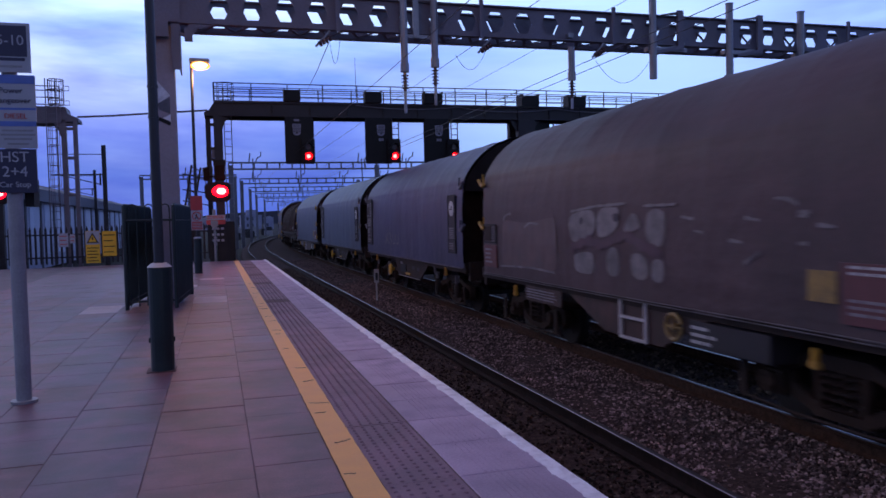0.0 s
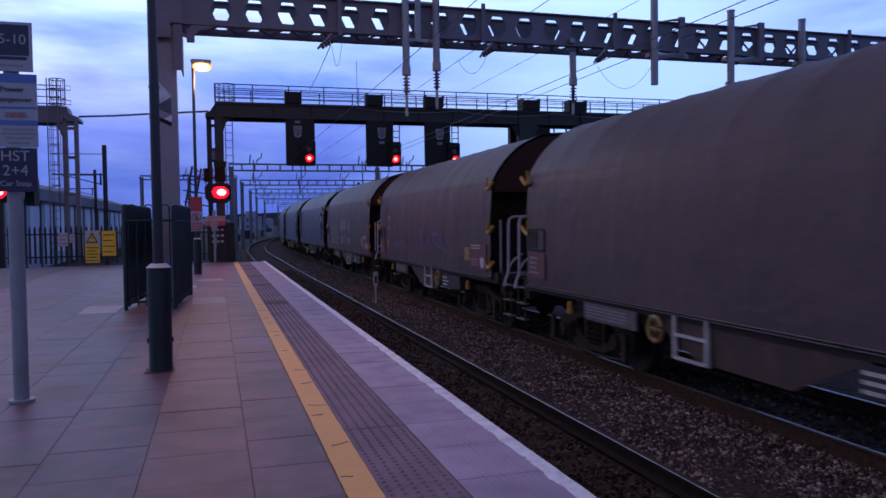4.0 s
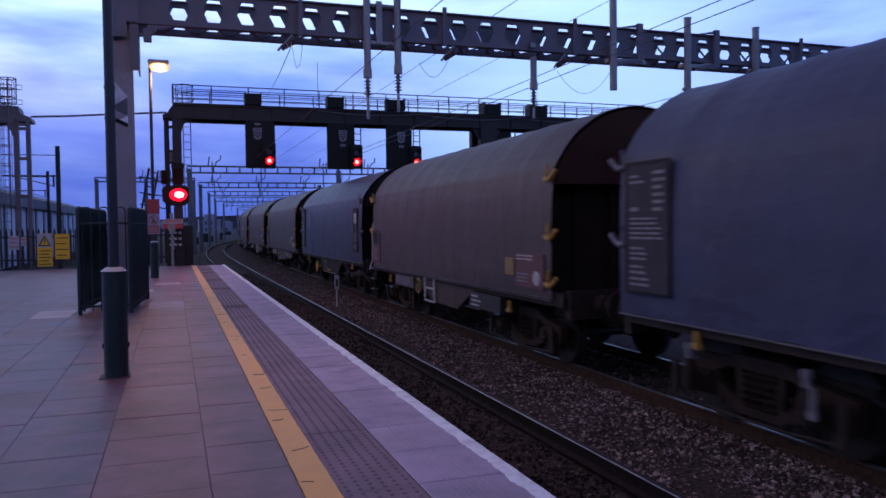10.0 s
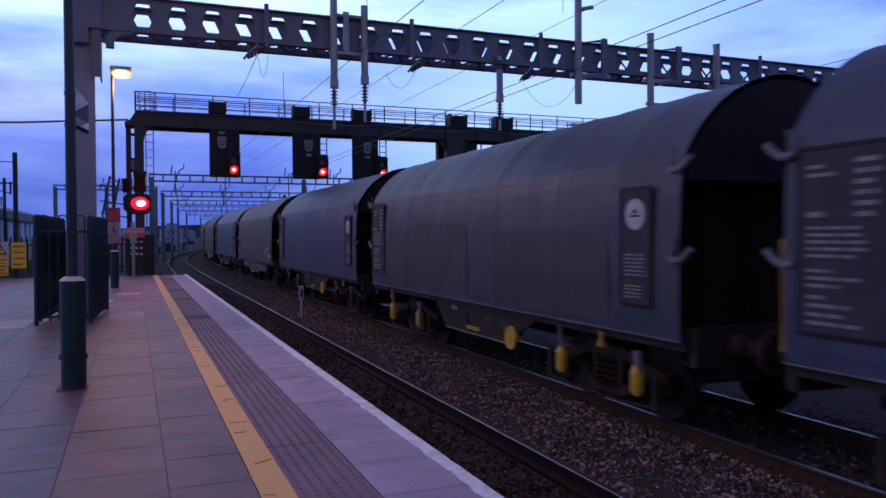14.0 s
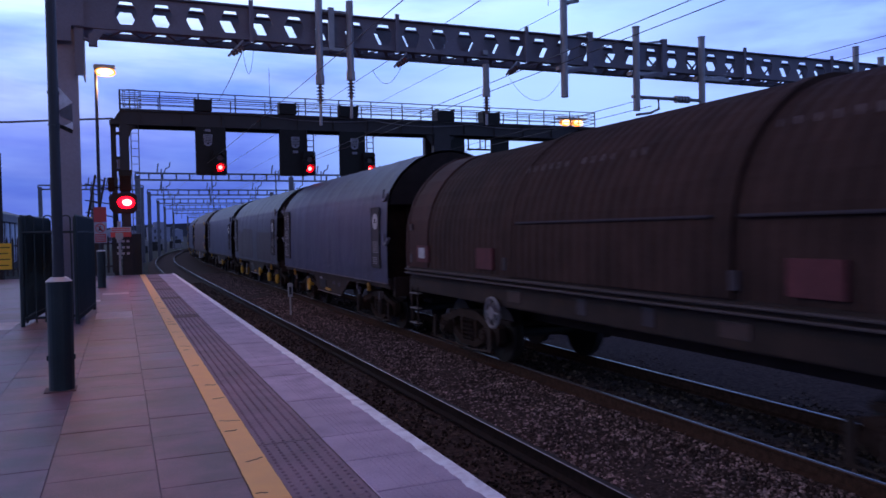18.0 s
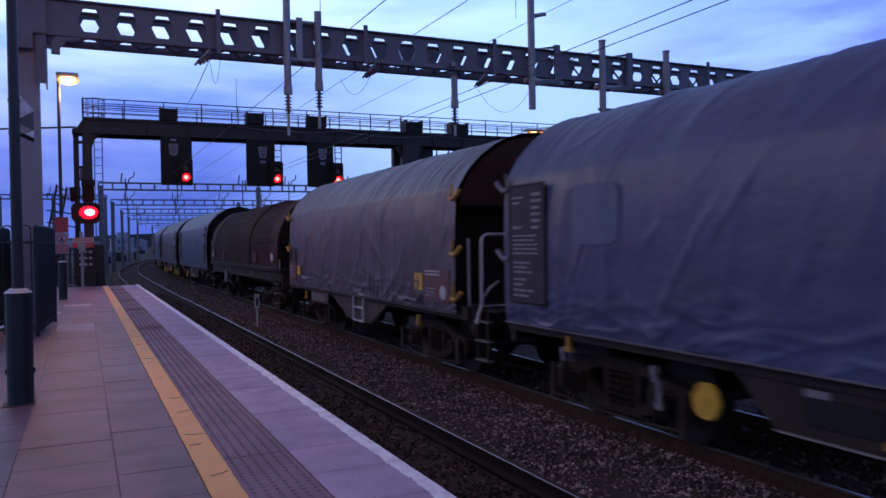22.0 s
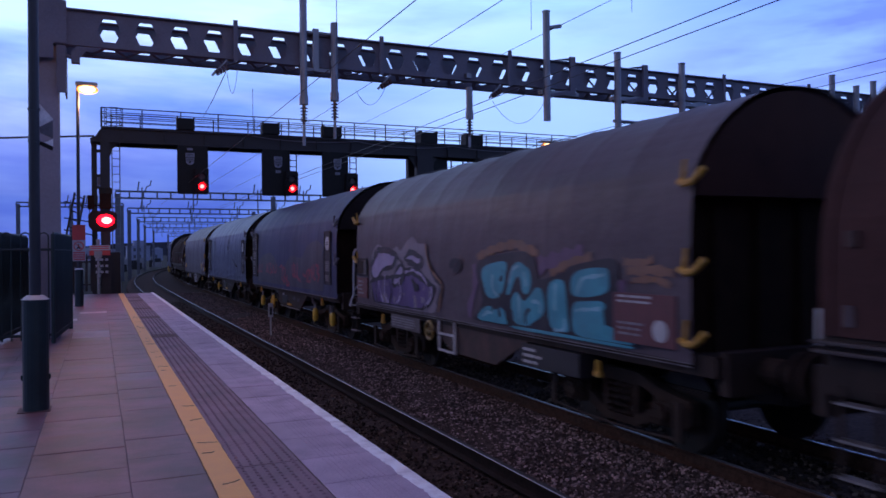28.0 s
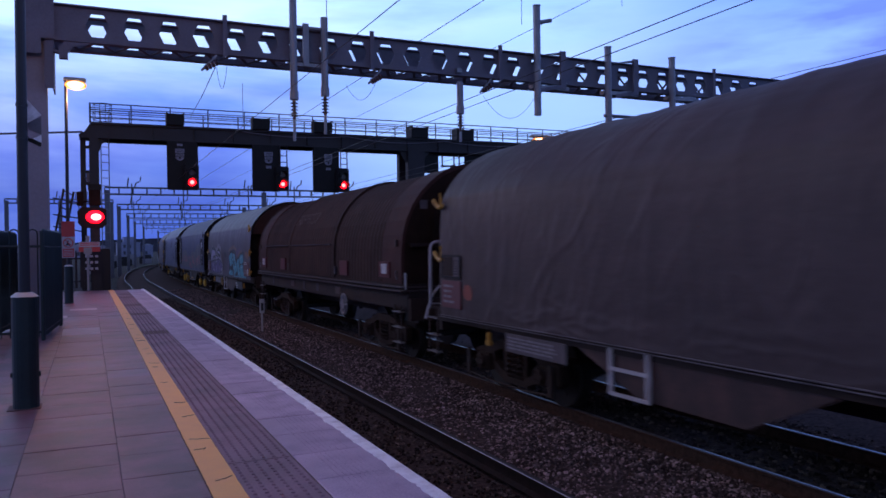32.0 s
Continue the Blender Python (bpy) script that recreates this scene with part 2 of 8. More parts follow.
M = dict(
    slab=mat("paving_slab", (0.150, 0.066, 0.098), 0.48, spec=0.42, var=0.45, scale=3.4, fine=85, bump=0.35, dirt=(0.082, 0.036, 0.036), dirt_amt=0.95, dirt_scale=1.25, rand=0.09, placed=True),
    slabworn=mat("trodden_slab", (0.188, 0.081, 0.100), 0.54, var=0.45, scale=3.4, fine=85, bump=0.35, dirt=(0.102, 0.044, 0.038), dirt_amt=0.95, dirt_scale=1.25, rand=0.09, placed=True),
    bed=mat("joint_mortar", (0.120, 0.066, 0.066), 0.9, var=0.3, scale=9, placed=True),
    tarmac=mat("platform_asphalt", (0.17, 0.15, 0.16), 0.8, var=0.25, scale=3, fine=120, bump=0.3),
    coper=mat("coper_stone", (0.47, 0.335, 0.435), 0.66, var=0.28, scale=4, fine=85, bump=0.4, dirt=(0.27, 0.205, 0.23), dirt_amt=0.6, dirt_scale=1.0, rand=0.07, placed=True),
    tactile=mat("tactile_paving", (0.262, 0.150, 0.180), 0.7, var=0.25, scale=3, fine=70, bump=0.15, dirt=(0.14, 0.10, 0.11), dirt_amt=0.6, dirt_scale=1.2, rand=0.025, placed=True),
    yellow=mat("yellow_line_paint", (1.0, 0.47, 0.12), 0.6, var=0.07, scale=5, fine=60, bump=0.1, dirt=(0.62, 0.32, 0.14), dirt_amt=0.10, dirt_scale=2.2),
    white=mat("worn_white_paint", (1.0, 0.90, 0.91), 0.6, var=0.08, scale=6, fine=60, bump=0.15, dirt=(0.46, 0.36, 0.38), dirt_amt=0.6, dirt_scale=7),
    brickwall=mat("platform_wall", (0.14, 0.12, 0.12), 0.9, var=0.4, scale=6, bump=0.4),
    ballast=mat("ballast_bed", (0.074, 0.050, 0.043), 0.95, spec=0.08, var=0.6, scale=18, fine=90, bump=1.0, dist=0.03),
    stone=mat("ballast_stone", (0.166, 0.111, 0.103), 0.9, spec=0.15, var=0.5, scale=3, fine=60, bump=0.3, island=0.68),
    ground=mat("dark_ground", (0.05, 0.046, 0.042), 0.95, spec=0.08, var=0.5, scale=0.6, fine=14, bump=0.6, dirt=(0.04, 0.06, 0.03), dirt_amt=0.7, dirt_scale=0.2),
    railoily=mat("oily_rail", (0.026, 0.017, 0.015), 0.85, 0.0, spec=0.15, var=0.4, scale=14, bump=0.3),
    railtop=mat("worn_rail_head", (0.40, 0.37, 0.36), 0.36, 1.0, var=0.1, scale=10, bump=0.03),
    railside=mat("rusty_rail", (0.060, 0.031, 0.022), 0.92, 0.0, spec=0.1, var=0.4, scale=14, bump=0.3),
    galv=mat("galvanised_steel", (0.26, 0.26, 0.29), 0.5, 0.6, var=0.2, scale=4, fine=40, bump=0.06, dirt=(0.2, 0.19, 0.19), dirt_amt=0.5),
    boom=mat("grey_girder_paint", (0.150, 0.146, 0.195), 0.6, 0.1, var=0.2, scale=3, fine=30, bump=0.06, dirt=(0.14, 0.105, 0.10), dirt_amt=0.5),
    black=mat("black_paint", (0.011, 0.010, 0.011), 0.6, spec=0.25, var=0.3, scale=5, bump=0.06),
    gantry=mat("dark_gantry_paint", (0.024, 0.021, 0.025), 0.65, 0.0, var=0.25, scale=3, bump=0.08),
    green=mat("dark_green_paint", (0.009, 0.022, 0.024), 0.45, var=0.2, scale=5, fine=40, bump=0.05, dirt=(0.03, 0.045, 0.045), dirt_amt=0.6),
    silver=mat("aluminium_collar", (0.5, 0.5, 0.53), 0.6, 0.3, var=0.1, bump=0.03),
    polegrey=mat("grey_pole_paint", (0.30, 0.29, 0.31), 0.5, 0.1, var=0.15, scale=6, bump=0.05),
    insul=mat("brown_porcelain", (0.10, 0.06, 0.06), 0.25, var=0.1, bump=0.0),
    wire=mat("copper_wire", (0.06, 0.055, 0.06), 0.5, 0.5, var=0.1, bump=0.0),
    signwhite=mat("sign_white", (0.42, 0.42, 0.47), 0.5, var=0.05, bump=0.02),
    signnavy=mat("sign_navy", (0.03, 0.03, 0.07), 0.45, var=0.1, bump=0.02),
    signblue=mat("sign_blue", (0.10, 0.18, 0.50), 0.45, var=0.1, bump=0.02),
    signred=mat("sign_red", (0.55, 0.06, 0.06), 0.45, var=0.1, bump=0.02),
    signyellow=mat("sign_yellow", (0.85, 0.48, 0.03), 0.45, var=0.06, bump=0.02),
    # rolling stock
    tarp_brown=mat("grey_brown_tarpaulin", (0.104, 0.067, 0.069), 0.55, spec=0.20, var=0.14, scale=2.4, fine=13, bump=0.32, dist=0.03, dirt=(0.063, 0.053, 0.051), dirt_amt=0.6, dirt_scale=0.9, stretch=(1, 0.5, 1), crease=0.10),
    tarp_grey=mat("grey_tarpaulin", (0.107, 0.078, 0.089), 0.5, spec=0.20, var=0.14, scale=2.4, fine=13, bump=0.32, dist=0.03, dirt=(0.078, 0.069, 0.069), dirt_amt=0.6, dirt_scale=0.9, stretch=(1, 0.5, 1), crease=0.10),
    tarp_blue=mat("blue_grey_tarpaulin", (0.064, 0.067, 0.113), 0.5, spec=0.20, var=0.14, scale=2.4, fine=13, bump=0.32, dist=0.03, dirt=(0.051, 0.048, 0.069), dirt_amt=0.7, dirt_scale=0.8, stretch=(1, 0.5, 1), crease=0.10),
    tarp_dark=mat("dark_blue_tarpaulin", (0.050, 0.053, 0.112), 0.55, spec=0.20, var=0.14, scale=2.4, fine=13, bump=0.32, dist=0.03, dirt=(0.042, 0.038, 0.055), dirt_amt=0.6, dirt_scale=0.5, stretch=(1, 0.5, 1), crease=0.10),
    tarp_pale=mat("pale_blue_grey_tarpaulin", (0.088, 0.105, 0.160), 0.5, spec=0.20, var=0.12, scale=2.4, fine=13, bump=0.32, dist=0.03, dirt=(0.090, 0.090, 0.108), dirt_amt=0.6, dirt_scale=0.9, stretch=(1, 0.5, 1), crease=0.10),
    endwall=mat("rusty_brown_end", (0.026, 0.014, 0.010), 0.85, 0.0, spec=0.1, var=0.35, scale=3, bump=0.15),
    hood=mat("brown_hood_steel", (0.052, 0.0285, 0.0240), 0.8, 0.0, spec=0.10, var=0.25, scale=2.2, fine=30, bump=0.08, dirt=(0.018, 0.011, 0.010), dirt_amt=0.7, dirt_scale=0.8),
    hoodred=mat("red_brown_hood_steel", (0.065, 0.0285, 0.0255), 0.75, 0.0, spec=0.12, var=0.25, scale=2.2, fine=30, bump=0.08, dirt=(0.045, 0.022, 0.020), dirt_amt=0.7, dirt_scale=0.9),
    frame=mat("grimy_underframe", (0.036, 0.0215, 0.0170), 0.8, 0.0, spec=0.25, var=0.35, scale=3, fine=30, bump=0.15, dirt=(0.018, 0.014, 0.013), dirt_amt=0.8, dirt_scale=1.3),
    bogie=mat("brake_dust_bogie", (0.036, 0.0215, 0.0165), 0.9, 0.0, spec=0.2, var=0.4, scale=6, bump=0.3),
    wheel=mat("wheel_steel", (0.028, 0.023, 0.021), 0.6, 0.4, var=0.25, scale=8, bump=0.1),
    yel=mat("yellow_fitting_paint", (0.52, 0.26, 0.03), 0.55, var=0.2, scale=8, bump=0.08, dirt=(0.20, 0.115, 0.04), dirt_amt=0.7, dirt_scale=4),
    wht=mat("dirty_white_fitting", (0.48, 0.45, 0.44), 0.55, var=0.15, scale=8, bump=0.08, dirt=(0.3, 0.27, 0.26), dirt_amt=0.6, dirt_scale=3),
    greyrail=mat("grey_handrail_paint", (0.48, 0.43, 0.43), 0.5, 0.1, var=0.15, scale=6, bump=0.05),
    panel=mat("dark_data_panel", (0.054, 0.045, 0.054), 0.75, spec=0.2, var=0.2, scale=4, bump=0.05),
    patch=mat("blue_repair_patch", (0.070, 0.092, 0.155), 0.55, var=0.1, scale=3, bump=0.05),
    slabpale=mat("pale_slab", (0.50, 0.375, 0.40), 0.6, var=0.2, scale=3, fine=70, bump=0.15, dirt=(0.30, 0.21, 0.22), dirt_amt=0.7, dirt_scale=2.0, placed=True),
    stonedark=mat("oily_or_shaded_stone", (0.074, 0.053, 0.043), 0.9, spec=0.1, var=0.5, scale=3, fine=60, bump=0.3, island=0.6),
    boomfar=mat("far_grey_steel", (0.16, 0.16, 0.19), 0.6, 0.3, var=0.15, scale=2, bump=0.0),
    shedwall=mat("shed_wall", (0.34, 0.36, 0.44), 0.7, var=0.2, scale=0.6, bump=0.05),
    shedpanel=mat("shed_panel", (0.45, 0.49, 0.58), 0.6, var=0.15, scale=0.8, bump=0.05),
    shedlight=mat("shed_pale_panel", (0.60, 0.64, 0.72), 0.6, var=0.1, scale=0.8, bump=0.05),
    shedroof=mat("shed_roof", (0.09, 0.09, 0.115), 0.7, var=0.2, scale=0.6, bump=0.05),
    # the air holds no haze, so this pale bluish wall colour carries it
    town=mat("haze_tinted_wall", (0.3, 0.31, 0.42), 0.8, var=0.2, scale=0.3, bump=0.0),
    hill=mat("wooded_hill", (0.035, 0.04, 0.055), 0.95, var=0.4, scale=0.02, fine=0.2, bump=0.0),
    g_halo=mat("spray_halo", (0.20, 0.155, 0.185), 0.55, var=0.2, scale=3, fine=30, bump=0.05, dirt=(0.21, 0.174, 0.198), dirt_amt=0.6, dirt_scale=2.5),
    g_violet=mat("spray_violet", (0.1, 0.055, 0.17), 0.55, var=0.2, scale=3, fine=30, bump=0.05, dirt=(0.09, 0.063, 0.132), dirt_amt=0.6, dirt_scale=2.5),
    g_lilac=mat("spray_lilac", (0.36, 0.28, 0.42), 0.55, var=0.2, scale=3, fine=30, bump=0.05, dirt=(0.246, 0.198, 0.282), dirt_amt=0.6, dirt_scale=2.5),
    g_orange=mat("spray_orange", (0.20, 0.095, 0.055), 0.55, var=0.2, scale=3, fine=30, bump=0.05, dirt=(0.12, 0.078, 0.066), dirt_amt=0.6, dirt_scale=2.5),
    g_mauve=mat("spray_mauve", (0.12, 0.060, 0.115), 0.55, var=0.2, scale=3, fine=30, bump=0.05, dirt=(0.12, 0.066, 0.126), dirt_amt=0.6, dirt_scale=2.5),
    g_dark=mat("spray_dark", (0.012, 0.010, 0.020), 0.55, var=0.2, scale=3, fine=30, bump=0.05, dirt=(0.028, 0.024, 0.034), dirt_amt=0.5, dirt_scale=2.5),
    g_cyan=mat("spray_cyan", (0.046, 0.275, 0.335), 0.55, var=0.2, scale=3, fine=30, bump=0.05, dirt=(0.06, 0.192, 0.234), dirt_amt=0.6, dirt_scale=2.5),
    g_light=mat("spray_light", (0.2, 0.42, 0.48), 0.55, var=0.2, scale=3, fine=30, bump=0.05, dirt=(0.15, 0.282, 0.318), dirt_amt=0.6, dirt_scale=2.5),
    g_chalk=mat("spray_chalk", (0.19, 0.160, 0.158), 0.55, var=0.3, scale=5, fine=40, bump=0.05, dirt=(0.085, 0.072, 0.074), dirt_amt=1.0, dirt_scale=3.0),
    g_smut=mat("spray_smut", (0.038, 0.034, 0.052), 0.55, var=0.2, scale=3, fine=30, bump=0.05, dirt=(0.046, 0.042, 0.060), dirt_amt=0.6, dirt_scale=2.5),
    g_rustfield=mat("sprayed_rusty_field", (0.118, 0.066, 0.064), 0.55, var=0.3, scale=3, fine=30, bump=0.1, dirt=(0.090, 0.062, 0.066), dirt_amt=0.8, dirt_scale=2.0),
    g_maroon=mat("spray_maroon", (0.080, 0.036, 0.050), 0.55, var=0.2, scale=3, fine=30, bump=0.05, dirt=(0.06, 0.04, 0.05), dirt_amt=0.5, dirt_scale=2.5),
    g_rust=mat("spray_brick_red", (0.30, 0.07, 0.045), 0.55, var=0.2, scale=3, fine=30, bump=0.05, dirt=(0.18, 0.06, 0.05), dirt_amt=0.5, dirt_scale=2.5),
    g_red=mat("spray_red", (0.22, 0.03, 0.055), 0.55, var=0.2, scale=3, fine=30, bump=0.05, dirt=(0.21, 0.057, 0.066), dirt_amt=0.6, dirt_scale=2.5),
    g_purple=mat("spray_purple", (0.090, 0.062, 0.115), 0.55, var=0.2, scale=3, fine=30, bump=0.05, dirt=(0.102, 0.078, 0.132), dirt_amt=0.6, dirt_scale=2.5),
    tarp_plum=mat("plum_grey_tarpaulin", (0.088, 0.066, 0.083), 0.48, spec=0.4, var=0.16, scale=2.4, fine=13, bump=0.32, dist=0.03, dirt=(0.06, 0.047, 0.055), dirt_amt=0.6, dirt_scale=0.9, stretch=(1, 0.5, 1), crease=0.75),
    overpaint=mat("brown_overpaint", (0.062, 0.050, 0.062), 0.6, spec=0.25, var=0.2, scale=2.2, fine=13, bump=0.25, dist=0.03, dirt=(0.042, 0.036, 0.040), dirt_amt=0.6, dirt_scale=0.9),
    hem=mat("worn_hem_cord", (0.15, 0.125, 0.125), 0.6, var=0.3, scale=5, bump=0.1, dirt=(0.05, 0.04, 0.04), dirt_amt=0.9, dirt_scale=2.0),
    postgrey=mat("dark_grey_post", (0.024, 0.025, 0.034), 0.5, var=0.2, scale=5, fine=40, bump=0.05),
    plategrey=mat("dull_data_plate", (0.112, 0.088, 0.092), 0.65, spec=0.3, var=0.25, scale=5, bump=0.05),
    tarp_slate=mat("slate_tarpaulin", (0.060, 0.058, 0.092), 0.5, spec=0.25, var=0.16, scale=2.4, fine=13, bump=0.32, dist=0.03, dirt=(0.043, 0.038, 0.045), dirt_amt=0.7, dirt_scale=0.7, stretch=(1, 0.5, 1), crease=0.10),
    tarp_azure=mat("faded_blue_tarpaulin", (0.060, 0.067, 0.130), 0.46, spec=0.4, var=0.16, scale=2.4, fine=13, bump=0.32, dist=0.03, dirt=(0.050, 0.050, 0.075), dirt_amt=0.6, dirt_scale=0.9, stretch=(1, 0.5, 1), crease=0.55),
    lettering=mat("faded_hood_lettering", (0.125, 0.095, 0.10), 0.7, spec=0.2, var=0.4, scale=9, fine=40, bump=0.05, dirt=(0.06, 0.036, 0.034), dirt_amt=0.9, dirt_scale=5),
    indicator=mat("dull_indicator_plate", (0.20, 0.20, 0.25), 0.5, var=0.2, scale=8, bump=0.03),
    signpale=mat("bare_sign_back", (0.82, 0.80, 0.86), 0.5, var=0.15, scale=14, bump=0.05, dirt=(0.35, 0.34, 0.40), dirt_amt=0.6, dirt_scale=9),
    # near black, so the gap under the train stays as dark as shade
    bank=mat("sky_blocking_bank", (0.014, 0.011, 0.009), 0.95, spec=0.05, var=0.4, scale=1.5, fine=12, bump=0.6, dist=0.05),
    endgrey=mat("grey_end_steel", (0.028, 0.021, 0.021), 0.75, spec=0.12, var=0.3, scale=3, bump=0.1),
    steelgrey=mat("weathered_galvanised", (0.15, 0.135, 0.16), 0.6, 0.2, var=0.2, scale=3, bump=0.05),
    lunette=mat("brown_end_steel", (0.055, 0.023, 0.017), 0.75, 0.0, spec=0.12, var=0.3, scale=3, bump=0.1, dirt=(0.03, 0.018, 0.017), dirt_amt=0.7, dirt_scale=1.5),
    belly=mat("rust_brown_plate", (0.060, 0.028, 0.024), 0.7, 0.0, var=0.5, scale=3, fine=30, bump=0.12, dirt=(0.028, 0.018, 0.015), dirt_amt=0.9, dirt_scale=2.2),
    tread=mat("worn_step_steel", (0.26, 0.23, 0.22), 0.5, 0.4, var=0.2, scale=6, bump=0.05),
    tarp_soot=mat("sooty_tarpaulin", (0.072, 0.050, 0.049), 0.6, spec=0.3, var=0.16, scale=2.4, fine=13, bump=0.32, dist=0.03, dirt=(0.045, 0.037, 0.037), dirt_amt=0.7, dirt_scale=0.8, stretch=(1, 0.5, 1), crease=0.50),
    g_bluechalk=mat("spray_blue_chalk", (0.10, 0.105, 0.15), 0.55, var=0.25, scale=5, fine=40, bump=0.05, dirt=(0.085, 0.075, 0.085), dirt_amt=0.9, dirt_scale=3.0),
    dataplate=mat("grey_data_plate", (0.20, 0.175, 0.185), 0.6, var=0.2, scale=5, bump=0.05),
    boxgrey=mat("grey_equipment_box", (0.024, 0.020, 0.023), 0.65, var=0.2, scale=5, bump=0.05),
    endpanel=mat("dull_red_panel", (0.13, 0.042, 0.045), 0.65, var=0.2, scale=4, bump=0.05),
    tarp_mauve=mat("mauve_grey_tarpaulin", (0.075, 0.072, 0.125), 0.5, spec=0.20, var=0.14, scale=2.4, fine=13, bump=0.32, dist=0.03, dirt=(0.054, 0.048, 0.066), dirt_amt=0.6, dirt_scale=0.9, stretch=(1, 0.5, 1), crease=0.10),
    column=mat("galvanised_column", (0.25, 0.235, 0.30), 0.55, 0.3, var=0.15, scale=3, fine=30, bump=0.05, dirt=(0.16, 0.14, 0.15), dirt_amt=0.5),
    yelbright=mat("bright_yellow_disc", (0.68, 0.37, 0.03), 0.5, var=0.15, scale=6, bump=0.05, dirt=(0.34, 0.19, 0.04), dirt_amt=0.5, dirt_scale=5),
    # brighter steel that draws the thin highlight along each rail's left edge
    railglint=mat("rail_edge_highlight", (0.30, 0.26, 0.25), 0.40, 0.8, var=0.2, scale=10, bump=0.03),
    boardred=mat("grimy_red_board", (0.112, 0.032, 0.038), 0.7, spec=0.2, var=0.25, scale=4, bump=0.05),
    yelworn=mat("worn_yellow_label", (0.30, 0.18, 0.05), 0.6, var=0.25, scale=8, bump=0.05, dirt=(0.10, 0.07, 0.05), dirt_amt=0.9, dirt_scale=5),
    hoodrail=mat("dull_hood_rail", (0.066, 0.046, 0.042), 0.6, 0.1, var=0.2, scale=6, bump=0.05),
    yardglow=glow("yard_lamp_lens", (1.0, 0.50, 0.20), 6.0),
    # dim orange emission on the bowls imitates the halo round a lamp
    halobowl=glow("lamp_halo_bowl", (1.0, 0.36, 0.06), 1.3),
    redhalo=glow("red_lens_halo", (1.0, 0.004, 0.012), 5.0),
    redcore=glow("red_lens_core", (1.0, 0.11, 0.10), 7.0),
    raildull=mat("dull_rail_head", (0.050, 0.040, 0.038), 0.6, 0.4, var=0.25, scale=10, bump=0.05),
    redglow_big=glow("bright_red_lens", (1.0, 0.075, 0.065), 22.0),
    redglow=glow("red_signal_lens", (1.0, 0.004, 0.008), 5.0),
    lampglow=glow("sodium_lamp_lens", (1.0, 0.56, 0.26), 6.0),
)

# ---- building helpers ----
def box(bm, x0, x1, y0, y1, z0, z1):
    r = bmesh.ops.create_cube(bm, size=1.0, matrix=Matrix.Translation(((x0 + x1) / 2, (y0 + y1) / 2, (z0 + z1) / 2)) @ Matrix.Diagonal((abs(x1 - x0), abs(y1 - y0), abs(z1 - z0), 1)))
    return r["verts"]


def rod(bm, a, b, r, n=8, r2=None):
    a, b = Vector(a), Vector(b)
    d = b - a
    m = Matrix.Translation((a + b) / 2) @ d.to_track_quat("Z", "Y").to_matrix().to_4x4()
    bmesh.ops.create_cone(bm, cap_ends=True, segments=n, radius1=r, radius2=r if r2 is None else r2, depth=d.length, matrix=m)


def tube(bm, pts, r, n=6):
    """A bent tube through points."""
    pts = [Vector(p) for p in pts]
    rings = []
    for i, p in enumerate(pts):
        d = (pts[min(i + 1, len(pts) - 1)] - pts[max(i - 1, 0)]).normalized()
        q = d.to_track_quat("Z", "Y")
        rings.append([bm.verts.new(p + q @ Vector((r * math.cos(2 * PI * k / n), r * math.sin(2 * PI * k / n), 0))) for k in range(n)])
    for a, b in zip(rings, rings[1:]):
        for k in range(n):
            bm.faces.new((a[k], a[(k + 1) % n], b[(k + 1) % n], b[k]))
    bm.faces.new(rings[0][::-1]), bm.faces.new(rings[-1])


def plate(bm, pts, axis, at, thick):
    """A flat plate with outline pts, in the plane across axis ('x' or 'y') at that place, thick towards +axis."""
    def v(p, d):
        return (at + d, p[0], p[1]) if axis == "x" else ((p[0], at + d, p[1]) if axis == "y" else (p[0], p[1], at + d))
    a = [bm.verts.new(v(p, 0)) for p in pts]
    b = [bm.verts.new(v(p, thick)) for p in pts]
    n = len(pts)
    bm.faces.new(a), bm.faces.new(b[::-1])
    for i in range(n):
        bm.faces.new((a[i], b[i], b[(i + 1) % n], a[(i + 1) % n]))


def soften(bm, w=0.008, angle=40):
    ed = [e for e in bm.edges if len(e.link_faces) == 2 and e.calc_face_angle(0) > radians(angle)]
    bmesh.ops.bevel(bm, geom=ed, offset=w, segments=2, affect="EDGES", clamp_overlap=True)


def mesh_of(bm, material, smooth=False, name="mesh"):
    bmesh.ops.recalc_face_normals(bm, faces=bm.faces)
    me = bpy.data.meshes.new(name)
    bm.to_mesh(me)
    bm.free()
    for m in (material if isinstance(material, (list, tuple)) else [material]):
        me.materials.append(m)
    if smooth:
        me.polygons.foreach_set("use_smooth", [True] * len(me.polygons))
    return me


def part(name, bm, material, parent=None, label="", smooth=False, at=None):
    ob = new(name, mesh_of(bm, material, smooth, name))
    if parent is not None:
        ob.parent = parent
    if at:
        ob.location = at
    if label:
        ob["label"] = label
    return ob


def piece(name, me, parent, loc):
    ob = new(name, me)
    ob.parent = parent
    ob.location = loc
    return ob


def thing(name, label, category, group="", kind="", loc=(0, 0, 0)):
    ob = new(name)
    ob.location = loc
    ob.empty_display_size = 0.2
    return tagged(ob, label, category, group, kind)


def bm_new():
    return bmesh.new()


